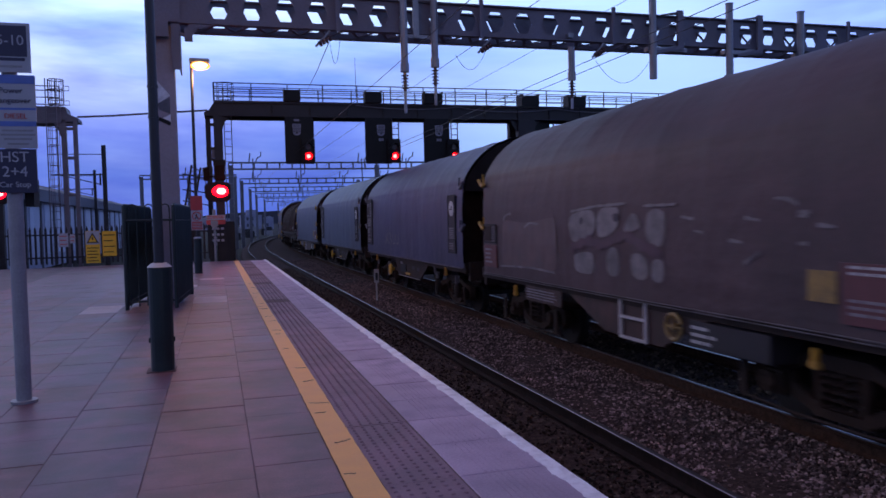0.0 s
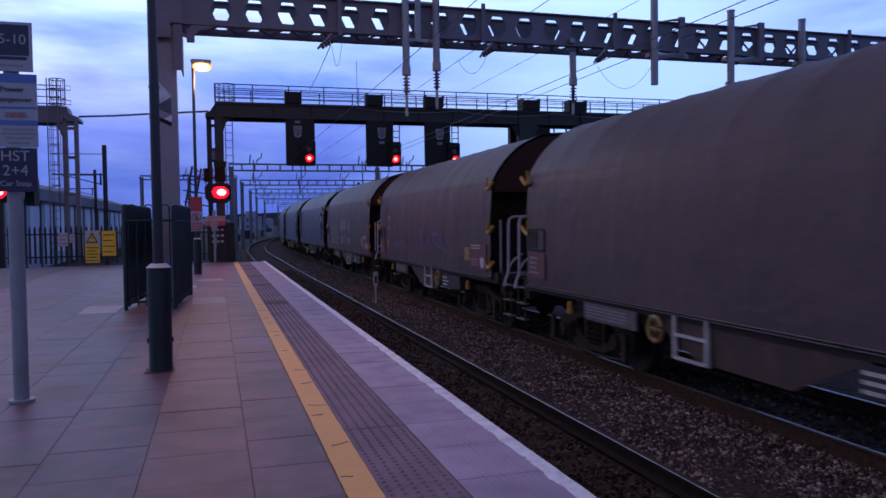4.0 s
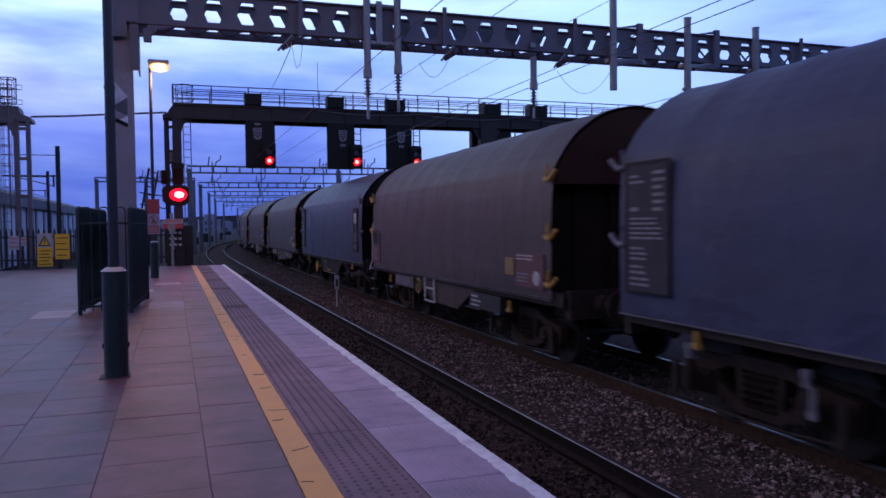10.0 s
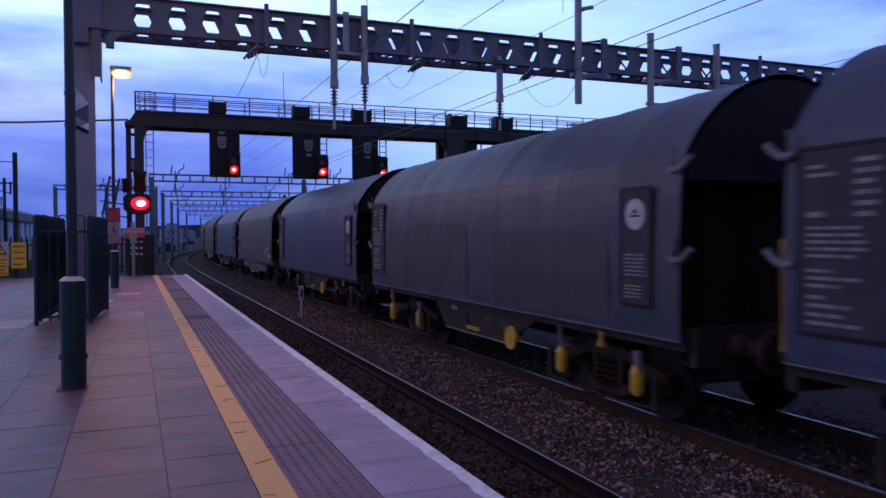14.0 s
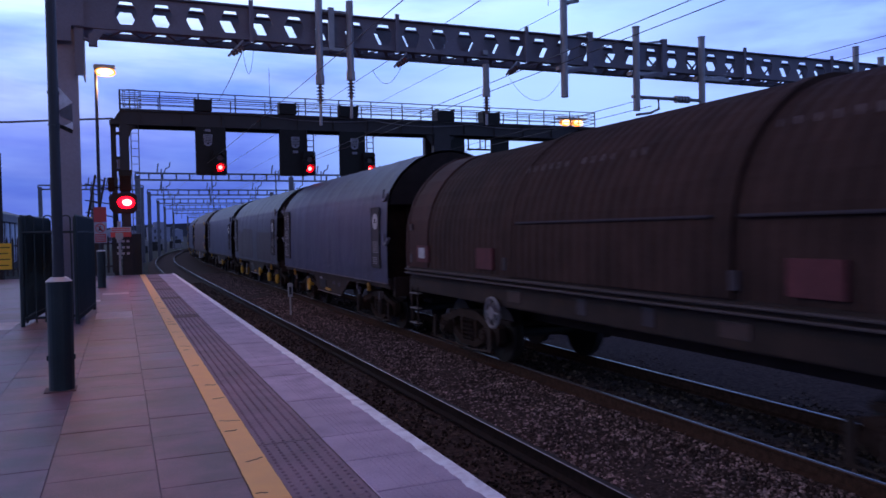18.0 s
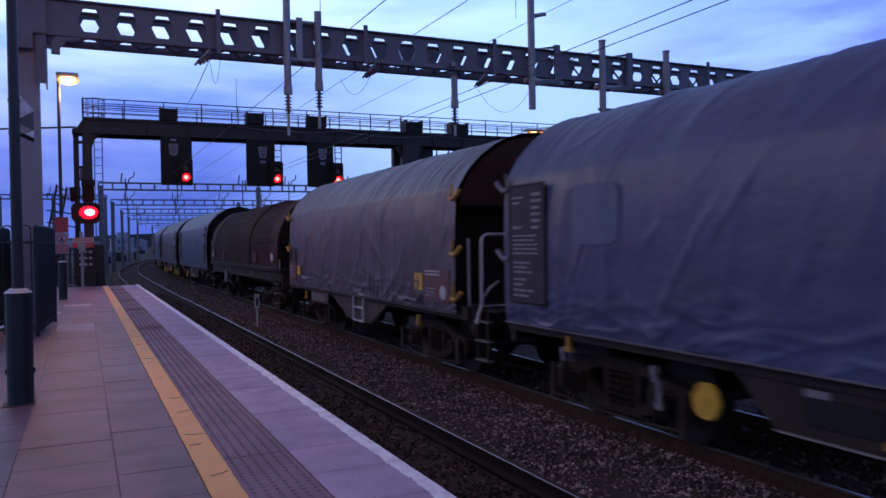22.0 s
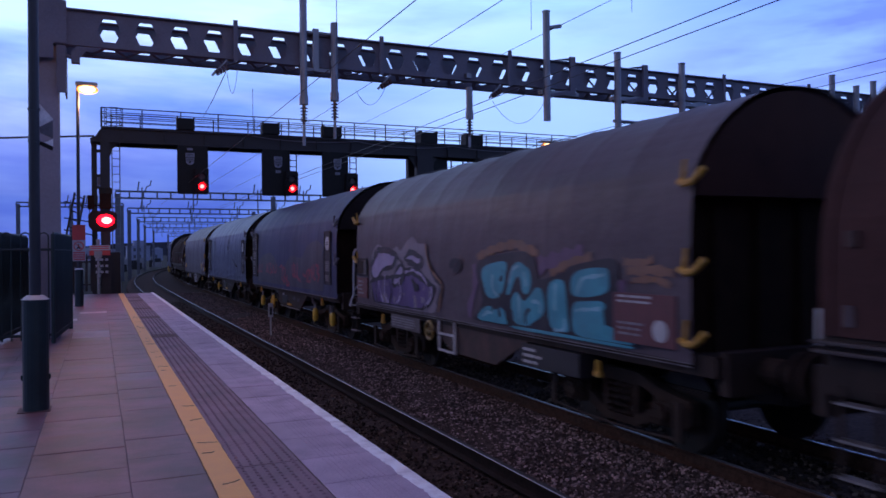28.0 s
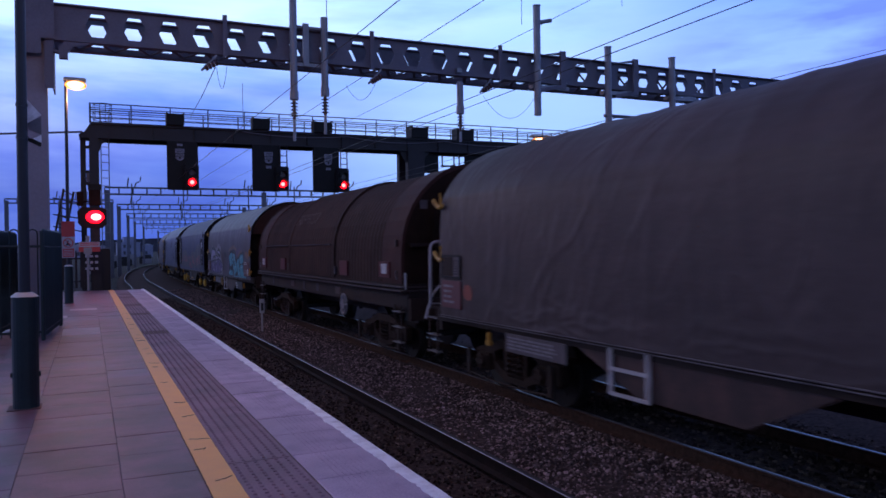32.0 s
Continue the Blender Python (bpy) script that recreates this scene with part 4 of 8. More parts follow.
        for k in range(3):
            rod(bm, (lens - 0.06, -0.05, 4.55 + k * 0.24), (lens + 0.20, -0.05, 4.55 + k * 0.24), 0.016, 6)
        part("access_ladder", bm, M["gantry"], t)
    return t


build_gantry()
signal_head("colour_light_signal", 3.15, 1.08, 0.29, (-0.54, 0.07), False, "black gantry signal showing a red light")
signal_head("colour_light_signal", 6.17, 1.06, 0.57, (-0.50, 0.15), True, "black gantry signal with a side ladder showing red")
signal_head("colour_light_signal", 8.50, 1.06, 0.63, (-0.48, 0.26), True, "black gantry signal with a side ladder showing red")


# ---- platform lamps ----
def lamp_post(x, y, top, lit):
    t = thing("platform_lamp_post", "dark green lamp post with a glowing sodium lantern" if lit else "dark green lamp post with a silver collar", "lamp post", "platform lamps", loc=(x, y, 0))
    bm = bm_new()
    rod(bm, (0, 0, 0), (0, 0, 0.90), 0.098, 20)
    box(bm, 0.09, 0.108, -0.02, 0.02, 0.25, 0.29)
    box(bm, -0.108, -0.09, -0.02, 0.02, 0.25, 0.29)
    part("base", bm, M["green"], t, smooth=False)
    bm = bm_new()
    box(bm, -0.13, 0.11, -0.115, 0.115, 0.0, 0.006)
    part("foot_collar", bm, M["bed"], t, "dark mortar patch round the foot")
    bm = bm_new()
    rod(bm, (0, 0, 0.90), (0, 0, 0.935), 0.105, 20, 0.062)
    part("collar", bm, M["silver"], t, "silver collar")
    bm = bm_new()
    rod(bm, (0, 0, 0.93), (0, 0, top), 0.043, 16, 0.036)
    part("shaft", bm, M["postgrey"], t, "slim dark grey shaft")
    bm = bm_new()
    box(bm, -0.05, 0.45, -0.11, 0.11, top - 0.02, top + 0.07)
    soften(bm, 0.02)
    part("lantern", bm, M["polegrey"], t)
    # bowl widened to the size of the lamp's orange halo
    bm = bm_new()
    bmesh.ops.create_uvsphere(bm, u_segments=16, v_segments=10, radius=1.0, matrix=Matrix.Translation((0.215, 0, top - 0.10)) @ Matrix.Diagonal((0.25, 0.13, 0.11, 1)))
    bowl = part("lens", bm, M["halobowl"], t, "lamp bowl glowing orange in place of the halo", smooth=True)
    bm = bm_new()
    bmesh.ops.create_uvsphere(bm, u_segments=16, v_segments=10, radius=1.0, matrix=Matrix.Translation((0.215, -0.10, top - 0.11)) @ Matrix.Diagonal((0.19, 0.05, 0.08, 1)))
    part("burner", bm, M["lampglow"], bowl, "white-hot burner", smooth=True)
    return t


lamp_post(-0.475, 7.08, 5.3, False)
# unseen post behind the camera, added with its light to warm the foreground
lamp_post(-0.51, -6.6, 5.3, False)
add_lamp("lamp_light", (-0.27, -6.6, 5.1), 60, (1.0, 0.50, 0.20))
lamp_post(-0.445, 20.8, 5.42, True)
add_lamp("lamp_light", (-0.25, 7.08, 5.1), 118, (1.0, 0.50, 0.20))
add_lamp("lamp_light", (-0.23, 20.8, 5.0), 150, (1.0, 0.50, 0.20))

# ---- the train ----
HALF = {"brown": 5.15, "blue": 5.38}
_cache = {}


def cached(key, make):
    if key not in _cache:
        _cache[key] = make()
    return _cache[key]


TARP_PROFILE = [(-1.46, 1.10), (-1.463, 1.16), (-1.466, 1.22), (-1.468, 1.29), (-1.470, 1.37), (-1.472, 1.46), (-1.473, 1.58), (-1.475, 1.75), (-1.475, 2.05), (-1.47, 2.35), (-1.458, 2.6), (-1.44, 2.8), (-1.41, 2.96), (-1.355, 3.09), (-1.26, 3.25),
                (-1.13, 3.41), (-0.97, 3.56), (-0.79, 3.69), (-0.58, 3.80), (-0.38, 3.87), (-0.19, 3.905), (0, 3.92)]


def profile_dense(base, k):
    full = base + [(-x, z) for x, z in reversed(base[:-1])]
    out = []
    for (x0, z0), (x1, z1) in zip(full, full[1:]):
        if x0 >= 0 and k > 2:
            k = 1
        for i in range(k):
            out.append((x0 + (x1 - x0) * i / k, z0 + (z1 - z0) * i / k))
    return out + [full[-1]]


def tarp_push(x, y, z, half, seed, loose):
    """How far the cloth stands off its hoops at a place."""
    ph = (seed * 7.31) % 50
    u = 0.5 - y / (2 * half)
    high = min(1, max(0, (z - 2.5) / 0.9))
    sag = abs(math.sin(PI * u * 10)) ** 0.6 * (0.006 + 0.030 * high) * (0.7 if seed in (18, 20) else 0.45)
    sag -= 0.016 * math.exp(-((z - 3.0) / 0.07) ** 2) * (0.6 + 0.6 * noise.noise((y * 1.2 + ph, 2, 5)))
    # long slack folds that hang down the side
    fold = noise.noise((y * 1.7 + z * 0.25 + ph, z * 0.28, ph)) * 0.022 * (0.25 + loose)
    lean = 0.35 * noise.noise((y * 0.3, ph, 4))
    crease = 1 - abs(noise.noise((y * 1.25 + z * lean + ph, z * 0.22, ph + 9))) * 3.2
    fold += max(0, crease) ** 3 * 0.022 * loose
    fold += noise.noise((y * 0.7 + ph, z * 6.0, 31)) * 0.004
    # cloth gathered along the hem in drooping wrinkles
    low = max(0, 1 - (z - 1.1) / 0.6)
    some = min(1, max(0, 0.35 + 1.3 * noise.noise((y * 0.45 + ph, 6, 2)) + 0.5 * loose))
    slack = (0.07 + 1.1 * loose) * some
    droop = 0.22 * noise.noise((y * 0.55 + ph, 1, 8)) + 0.10 * noise.noise((y * 1.6 + ph, 5, 8))
    tuck = 1 - abs(noise.noise((y * 1.0 + ph, (z + droop) * 4.6, 3))) * 2.6
    fold += (max(0, tuck) ** 3 * 0.010 + max(0, 2.4 * tuck - 1.4) ** 1.5 * 0.012) * low ** 0.7 * slack
    tuck = 1 - abs(noise.noise((y * 1.9 + z * 2.2 + ph, (z - droop) * 4.0, 13))) * 3.0
    fold += max(0, 2 * tuck - 1) ** 1.5 * 0.018 * low ** 0.5 * slack
    fold += noise.noise((y * 1.3 + ph, 4, 17)) * 0.018 * low * (0.3 + loose)
    fine = noise.noise((y * 5 + ph, z * 4, x)) * 0.004
    return fold + fine - sag, low


def tarp_mesh(half, seed, loose, top, material, n=210):
    prof = profile_dense(TARP_PROFILE, 3)
    ph = (seed * 7.31) % 50
    verts, faces = [], []
    for i in range(n + 1):
        y = half * (1 - 2 * i / n)
        for x, z in prof:
            d, low = tarp_push(x, y, z, half, seed, loose)
            nx = (1 if x > 0 else -1) * max(0.0, min(1.0, (3.92 - z) / 0.8))
            zz = 2.4 + (z - 2.4) * top if z > 2.4 else z
            verts.append((x + nx * d, y, zz + (1 - abs(nx)) * d - 0.05 * low * abs(noise.noise((y * 0.9 + ph, 7, x)))))
    m = len(prof)
    for i in range(n):
        for j in range(m - 1):
            a = i * m + j
            faces.append((a, a + 1, a + m + 1, a + m))
    me = bpy.data.meshes.new("tarpaulin")
    me.from_pydata(verts, [], faces)
    me.materials.append(material)
    me.polygons.foreach_set("use_smooth", [True] * len(me.polygons))
    return me


def paint_shape(parent, half, seed, loose, pts, material, lift):
    """A patch of sprayed paint that follows the cloth; pts: metres behind its front edge, and height."""
    bm = bm_new()
    ring = []
    for (b0, z0), (b1, z1) in zip(pts, pts[1:] + pts[:1]):
        n = max(3, int(math.hypot(b1 - b0, z1 - z0) / 0.12))
        for k in range(n):
            ring.append((b0 + (b1 - b0) * k / n, z0 + (z1 - z0) * k / n))
    for _ in range(2):
        ring = [tuple(0.25 * a[i] + 0.5 * c[i] + 0.25 * d[i] for i in (0, 1)) for a, c, d in zip(ring[-1:] + ring[:-1], ring, ring[1:] + ring[:1])]
    f = bm.faces.new([bm.verts.new((0, half - b, z)) for b, z in ring])
    bmesh.ops.triangulate(bm, faces=[f])
    for _ in range(2):
        bmesh.ops.subdivide_edges(bm, edges=[e for e in bm.edges if e.calc_length() > 0.22], cuts=1, use_grid_fill=False)
        bmesh.ops.triangulate(bm, faces=bm.faces[:])
    for v in bm.verts:
        y, z = v.co.y, v.co.z
        d, _ = tarp_push(-1.47, y, z, half, seed, loose)
        px = -1.46 - 0.015 * min(1, max(0, (z - 1.1) / 0.6)) + 0.005 * max(0, (z - 2.05) / 0.3)
        v.co = (px - d - 0.012 - lift, y, z)
    ob = part("graffiti", bm, material, parent)
    return ob


def spray_line(parent, half, seed, loose, pts, width, material, lift):
    """A sprayed stroke that follows the cloth; pts: metres behind its front edge, and height."""
    path = []
    for (b0, z0), (b1, z1) in zip(pts, pts[1:]):
        n = max(2, int(math.hypot(b1 - b0, z1 - z0) / 0.05))
        path += [(b0 + (b1 - b0) * k / n, z0 + (z1 - z0) * k / n) for k in range(n)]
    path = path + [pts[-1]]
    for _ in range(3):
        path = path[:1] + [tuple(0.25 * a[i] + 0.5 * b[i] + 0.25 * c[i] for i in (0, 1)) for a, b, c in zip(path, path[1:], path[2:])] + path[-1:]
    bm = bm_new()
    prev = None
    for k, (b, z) in enumerate(path):
        (pb, pz), (nb, nz) = path[max(0, k - 1)], path[min(len(path) - 1, k + 1)]
        l = math.hypot(nb - pb, nz - pz) or 1
        wd = width * (0.5 + 0.14 * math.sin(k * 0.9 + b * 5))
        ob, oz = -(nz - pz) / l * wd, (nb - pb) / l * wd
        cur = []
        for sg in (-1, 1):
            y, zz = half - b - sg * ob, max(1.16, z + sg * oz)
            d, _ = tarp_push(-1.47, y, zz, half, seed, loose)
            px = -1.46 - 0.015 * min(1, max(0, (zz - 1.1) / 0.6)) + 0.005 * max(0, (zz - 2.05) / 0.3)
            cur.append(bm.verts.new((px - d - 0.014 - lift, y, zz)))
        if prev:
            bm.faces.new((prev[0], cur[0], cur[1], prev[1]))
        prev = cur
    return part("graffiti", bm, material, parent)


SCRIPT = {
    "A": [[(0, 0.9), (0.1, 0.1), (0.4, 0.2), (0.5, 0.95), (0.6, 0.15), (0.95, 0.2), (1, 0.95)]],
    "B": [[(0, 0.1), (0.15, 0.9), (0.3, 0.2), (0.1, 0.45), (0.35, 0.5)], [(0.4, 0.95), (0.42, 0.15), (0.6, 0.2)], [(0.65, 0.9), (0.95, 0.85), (0.7, 0.5), (1, 0.4), (0.75, 0.05)]],
    "C": [[(0, 0.9), (0.3, 1), (0.2, 0.3), (0.5, 0.1), (0.6, 0.8), (0.35, 0.95), (0.4, 0.45), (0.8, 0.2), (1, 0), (0.6, 0), (0.75, 0.5)]],
    "D": [[(0, 0.9), (0.05, 0.4), (0.3, 0.35), (0.35, 0.95)], [(0.2, 1), (0.3, 0.3), (0.6, 0.35), (0.65, 1)], [(0.4, 0.6), (0.7, 0.25), (1, 0.1), (0.5, 0.3), (0.1, 0.35)]],
    "E": [[(0, 0.6), (0.3, 0.4), (0.5, 0.9), (0.95, 0.95), (0.6, 0.45), (0.4, 0.1), (0.9, 0.15)]],
}
SCRAWLS = {
    11: ("g_red", 0.075, [("A", 0.93, 1.84, 1.48, 1.84), ("B", 2.48, 3.4, 1.46, 1.87), ("A", 3.3, 4.17, 1.5, 1.85), ("C", 4.61, 5.87, 1.22, 1.8), ("D", 6.26, 7.3, 1.32, 1.89), ("E", 7.6, 8.4, 1.36, 1.74), ("B", 8.4, 9.3, 1.4, 1.9)]),
    1: ("g_purple", 0.085, [("C", 4.8, 5.75, 1.5, 1.95), ("B", 5.6, 6.5, 1.45, 1.95), ("C", 6.4, 7.5, 1.5, 1.9)]),
    -1: ("g_chalk", 0.04, [("B", 3.0, 3.9, 1.4, 1.8), ("A", 4.0, 4.8, 1.4, 1.8)]),
}


def m_endwall():
    bm = bm_new()
    pts = [(x * 0.965, 1.0 + (z - 1.1) * 0.985) for x, z in TARP_PROFILE]
    pts = pts + [(-x, z) for x, z in reversed(pts[:-1])]
    plate(bm, pts, "y", -0.04, 0.08)
    return mesh_of(bm, M["endwall"], name="end_wall")


def m_arch(material):
    """The brown steel hood that closes the top of the end above the recessed wall."""
    bm = bm_new()
    pts = [(x * 0.968, z - 0.05) for x, z in TARP_PROFILE if z > 2.7]
    plate(bm, pts + [(-x, z) for x, z in reversed(pts[:-1])], "y", -0.34, 0.36)
    return mesh_of(bm, M[material], name="end_hood")


def m_box(name, dims, material, bev=0.01):
    def make():
        bm = bm_new()
        box(bm, *dims)
        if bev:
            soften(bm, bev)
        return mesh_of(bm, material, name=name)
    return cached((name, dims, material.name), make)


def m_sill(side):
    bm = bm_new()
    x = side * 1.42
    i = side * -0.09
    pts = [(x, 0.98), (x + i, 0.98), (x + i, 1.0), (x - side * 0.012, 1.0), (x - side * 0.012, 1.16), (x + i, 1.16), (x + i, 1.18), (x, 1.18)]
    plate(bm, pts, "y", -5.4, 10.8)
    return mesh_of(bm, M["frame"], name="side_sill")


def m_belly(kind):
    bm = bm_new()
    if kind == "brown":
        pts = [(5.15 - b, z) for b, z in ((3.6, 1.0), (4.75, 0.56), (6.2, 0.54), (7.2, 1.0))]
    else:
        pts = [(5.38 - b, z) for b, z in ((3.85, 1.0), (4.3, 0.57), (6.75, 0.55), (7.65, 1.0))]
    plate(bm, pts, "x", -1.395, 0.03)
    return mesh_of(bm, M["belly"] if kind == "brown" else M["frame"], name="belly_plate")


def m_side_frame():
    """A cast three-piece bogie side with pockets, two axleboxes and a spring nest."""
    bm = bm_new()
    top = [(-1.18, 0.60), (-1.18, 0.50), (-0.70, 0.56), (-0.40, 0.66), (0.40, 0.66), (0.70, 0.56), (1.18, 0.50), (1.18, 0.60), (0.70, 0.68), (0.35, 0.80), (-0.35, 0.80), (-0.70, 0.68)]
    plate(bm, top, "x", -0.06, 0.12)
    for sg in (-1, 1):
        # the pedestal, and the tension member under the spring nest
        plate(bm, [(sg * 1.18, 0.52), (sg * 1.18, 0.38), (sg * 1.08, 0.30), (sg * 1.04, 0.52)], "x", -0.06, 0.12)
        plate(bm, [(sg * 0.72, 0.56), (sg * 0.72, 0.36), (sg * 0.30, 0.20), (sg * 0.26, 0.30), (sg * 0.60, 0.46), (sg * 0.60, 0.58)], "x", -0.05, 0.10)
        plate(bm, [(sg * 0.30, 0.28), (sg * 0.24, 0.28), (sg * 0.24, 0.68), (sg * 0.34, 0.68)], "x", -0.05, 0.10)
    box(bm, -0.05, 0.05, -0.34, 0.34, 0.19, 0.28)
    return mesh_of(bm, M["bogie"], name="side_frame")


def m_spring():
    bm = bm_new()
    n = 5
    pts = [(0.05 * math.cos(2 * PI * k / 10), 0.05 * math.sin(2 * PI * k / 10), 0.38 * k / (10 * n)) for k in range(10 * n + 1)]
    tube(bm, pts, 0.016, 5)
    return mesh_of(bm, M["frame"], name="coil_spring")


def m_axlebox():
    bm = bm_new()
    box(bm, -0.12, 0.02, -0.17, 0.17, 0.31, 0.56)
    soften(bm, 0.03)
    rod(bm, (-0.17, 0, 0.44), (-0.11, 0, 0.44), 0.11, 14)
    for k in range(4):
        a = PI / 4 + k * PI / 2
        rod(bm, (-0.185, 0.07 * math.cos(a), 0.44 + 0.07 * math.sin(a)), (-0.165, 0.07 * math.cos(a), 0.44 + 0.07 * math.sin(a)), 0.018, 6)
    return mesh_of(bm, M["bogie"], name="axlebox")


def m_brake_rod():
    bm = bm_new()
    tube(bm, [(0, -1.15, 0.24), (0, -0.5, 0.20), (0, 0.5, 0.20), (0, 1.15, 0.24)], 0.016, 6)
    for y in (-1.15, 1.15):
        box(bm, -0.02, 0.02, y - 0.05, y + 0.05, 0.22, 0.62)
    return mesh_of(bm, M["frame"], name="brake_rod")


def m_wheelset():
    bm = bm_new()
    for s in (-1, 1):
        rod(bm, (s * 0.70, 0, 0), (s * 0.825, 0, 0), 0.455, 28)
        rod(bm, (s * 0.685, 0, 0), (s * 0.72, 0, 0), 0.485, 28)
        rod(bm, (s * 0.81, 0, 0), (s * 0.86, 0, 0), 0.16, 14)
        for k in range(6):
            a = k * PI / 3
            rod(bm, (s * 0.815, 0.28 * math.cos(a), 0.28 * math.sin(a)), (s * 0.835, 0.28 * math.cos(a), 0.28 * math.sin(a)), 0.05, 8)
    rod(bm, (-0.95, 0, 0), (0.95, 0, 0), 0.08, 10)
    return mesh_of(bm, M["wheel"], name="wheelset")


def m_bolster():
    bm = bm_new()
    box(bm, -1.0, 1.0, -0.2, 0.2, 0.42, 0.78)
    box(bm, -0.9, 0.9, -1.25, 1.25, 0.62, 0.70)
    soften(bm, 0.02)
    return mesh_of(bm, M["bogie"], name="bolster")


def m_buffer():
    bm = bm_new()
    rod(bm, (0, 0, 0), (0, 0.22, 0), 0.13, 14)
    rod(bm, (0, 0.22, 0), (0, 0.52, 0), 0.085, 12)
    rod(bm, (0, 0.52, 0), (0, 0.56, 0), 0.225, 18)
    return mesh_of(bm, M["bogie"], name="buffer")


def m_headstock(w=1.35):
    bm = bm_new()
    box(bm, -w, w, -0.06, 0.06, 0.82, 1.22)
    box(bm, -0.14, 0.14, 0.0, 0.42, 0.94, 1.06)
    rod(bm, (0, 0.40, 0.78), (0, 0.40, 1.02), 0.05, 8)
    return mesh_of(bm, M["frame"], name="headstock")


def m_latch():
    """A bent yellow clasp that holds the end hoop, with its lever."""
    bm = bm_new()
    tube(bm, [(-0.03, 0.13, 0.0), (-0.05, 0.04, -0.03), (-0.055, -0.05, -0.02), (-0.05, -0.13, 0.03), (-0.04, -0.20, 0.10)], 0.036, 7)
    tube(bm, [(-0.045, 0.07, -0.02), (-0.05, 0.055, 0.08), (-0.04, 0.05, 0.20)], 0.022, 6)
    return mesh_of(bm, M["yel"], name="latch")


def m_ladder():
    bm = bm_new()
    for y in (-0.31, 0.31):
        box(bm, -0.018, 0.018, y - 0.024, y + 0.024, 0, 0.50)
    for z in (0.0, 0.27):
        box(bm, -0.02, 0.014, -0.31, 0.31, z, z + 0.035)
    return mesh_of(bm, M["greyrail"], name="step_ladder")


def m_ring(r=0.15):
    bm = bm_new()
    pts = [(0, r * math.cos(a), r * math.sin(a)) for a in [2 * PI * k / 20 for k in range(21)]]
    tube(bm, pts, 0.028, 6)
    rod(bm, (-0.02, 0, 0), (0.06, 0, 0), 0.04, 8)
    for a in (0, PI / 2):
        rod(bm, (0, -r * math.cos(a), -r * math.sin(a)), (0, r * math.cos(a), r * math.sin(a)), 0.012, 5)
    return mesh_of(bm, M["yelworn"], name="brake_wheel")


def m_disc(r=0.17):
    bm = bm_new()
    rod(bm, (-0.03, 0, 0), (0.0, 0, 0), r, 22)
    tube(bm, [(-0.035, r * 0.93 * math.cos(a), r * 0.93 * math.sin(a)) for a in [2 * PI * k / 24 for k in range(25)]], 0.012, 5)
    rod(bm, (-0.05, 0, 0), (0.10, 0, 0), 0.05, 8)
    return mesh_of(bm, M["yelbright"], name="brake_disc")


def m_handrail():
    """A hoop rail that stands across the brake platform."""
    bm = bm_new()
    tube(bm, [(-1.38, 0.0, 0.95), (-1.34, 0.0, 1.10), (-1.29, 0.0, 1.22), (-1.28, 0.0, 2.13), (-1.26, 0.0, 2.21), (-1.20, 0.0, 2.25), (1.20, 0.0, 2.25), (1.26, 0.0, 2.21), (1.28, 0.0, 2.13), (1.28, 0.0, 1.15)], 0.026, 7)
    for s in (-1, 1):
        tube(bm, [(s * 1.285, 0.0, 1.30), (s * 1.16, 0.0, 1.46), (s * 1.00, 0.0, 1.56)], 0.018, 6)
    rod(bm, (-1.30, 0.0, 1.20), (1.28, 0.0, 1.20), 0.012, 6)
    return mesh_of(bm, M["greyrail"], name="handrail")


def m_endsteps():
    bm = bm_new()
    for y in (-0.16, 0.16):
        box(bm, -1.43, -1.41, y - 0.02, y + 0.02, 0.38, 1.12)
    n = len(bm.faces)
    for z in (0.42, 0.70, 0.98):
        box(bm, -1.46, -1.35, -0.19, 0.19, z, z + 0.018)
    bm.faces.ensure_lookup_table()
    for f in bm.faces[n:]:
        f.material_index = 1
    return mesh_of(bm, [M["frame"], M["tread"]], name="end_step")


def m_bracket():
    bm = bm_new()
    box(bm, -0.03, 0.03, -0.03, 0.03, 0.0, 0.13)
    box(bm, -0.035, 0.035, -0.055, 0.055, -0.06, 0.01)
    soften(bm, 0.012)
    return mesh_of(bm, M["yel"], name="yellow_bracket")


def bars(w, y0, y1, z0, z1, n, material, x=-1.49, short=0.25, seed=0):
    """Lines of writing too worn to read, each word a part of its own."""
    rng = random.Random(seed)
    h = (z1 - z0) / (2 * n - 1)
    for i in range(n):
        room, y = (y1 - y0) * (1 - short * rng.random()), y1
        while room > 0.04:
            wd = min(room, rng.choice((0.10, 0.16, 0.22, 0.30)))
            piece("writing", m_box("writing", (-0.003, 0.003, -round(wd, 2), 0, 0, round(h * 0.9, 3)), material, 0), w, (x, y, z1 - (2 * i + 1) * h))
            y -= wd + 0.035
            room -= wd + 0.035


def m_damper():
    """A bottle-shaped vertical damper on an axlebox."""
    bm = bm_new()
    rod(bm, (0, 0, 0.40), (0, 0, 0.62), 0.075, 12)
    rod(bm, (0, 0, 0.62), (0, 0, 0.70), 0.075, 12, 0.04)
    rod(bm, (0, 0, 0.36), (0, 0, 0.40), 0.05, 10)
    return mesh_of(bm, M["yelbright"], name="damper")


def m_damper_rod():
    bm = bm_new()
    rod(bm, (0, 0, 0.70), (0, 0, 0.80), 0.034, 8)
    rod(bm, (0, 0, 0.79), (0, 0, 0.86), 0.05, 8)
    return mesh_of(bm, M["dataplate"], name="damper_rod")


def dull(me):
    me.materials.clear()
    me.materials.append(M["frame"])
    return me


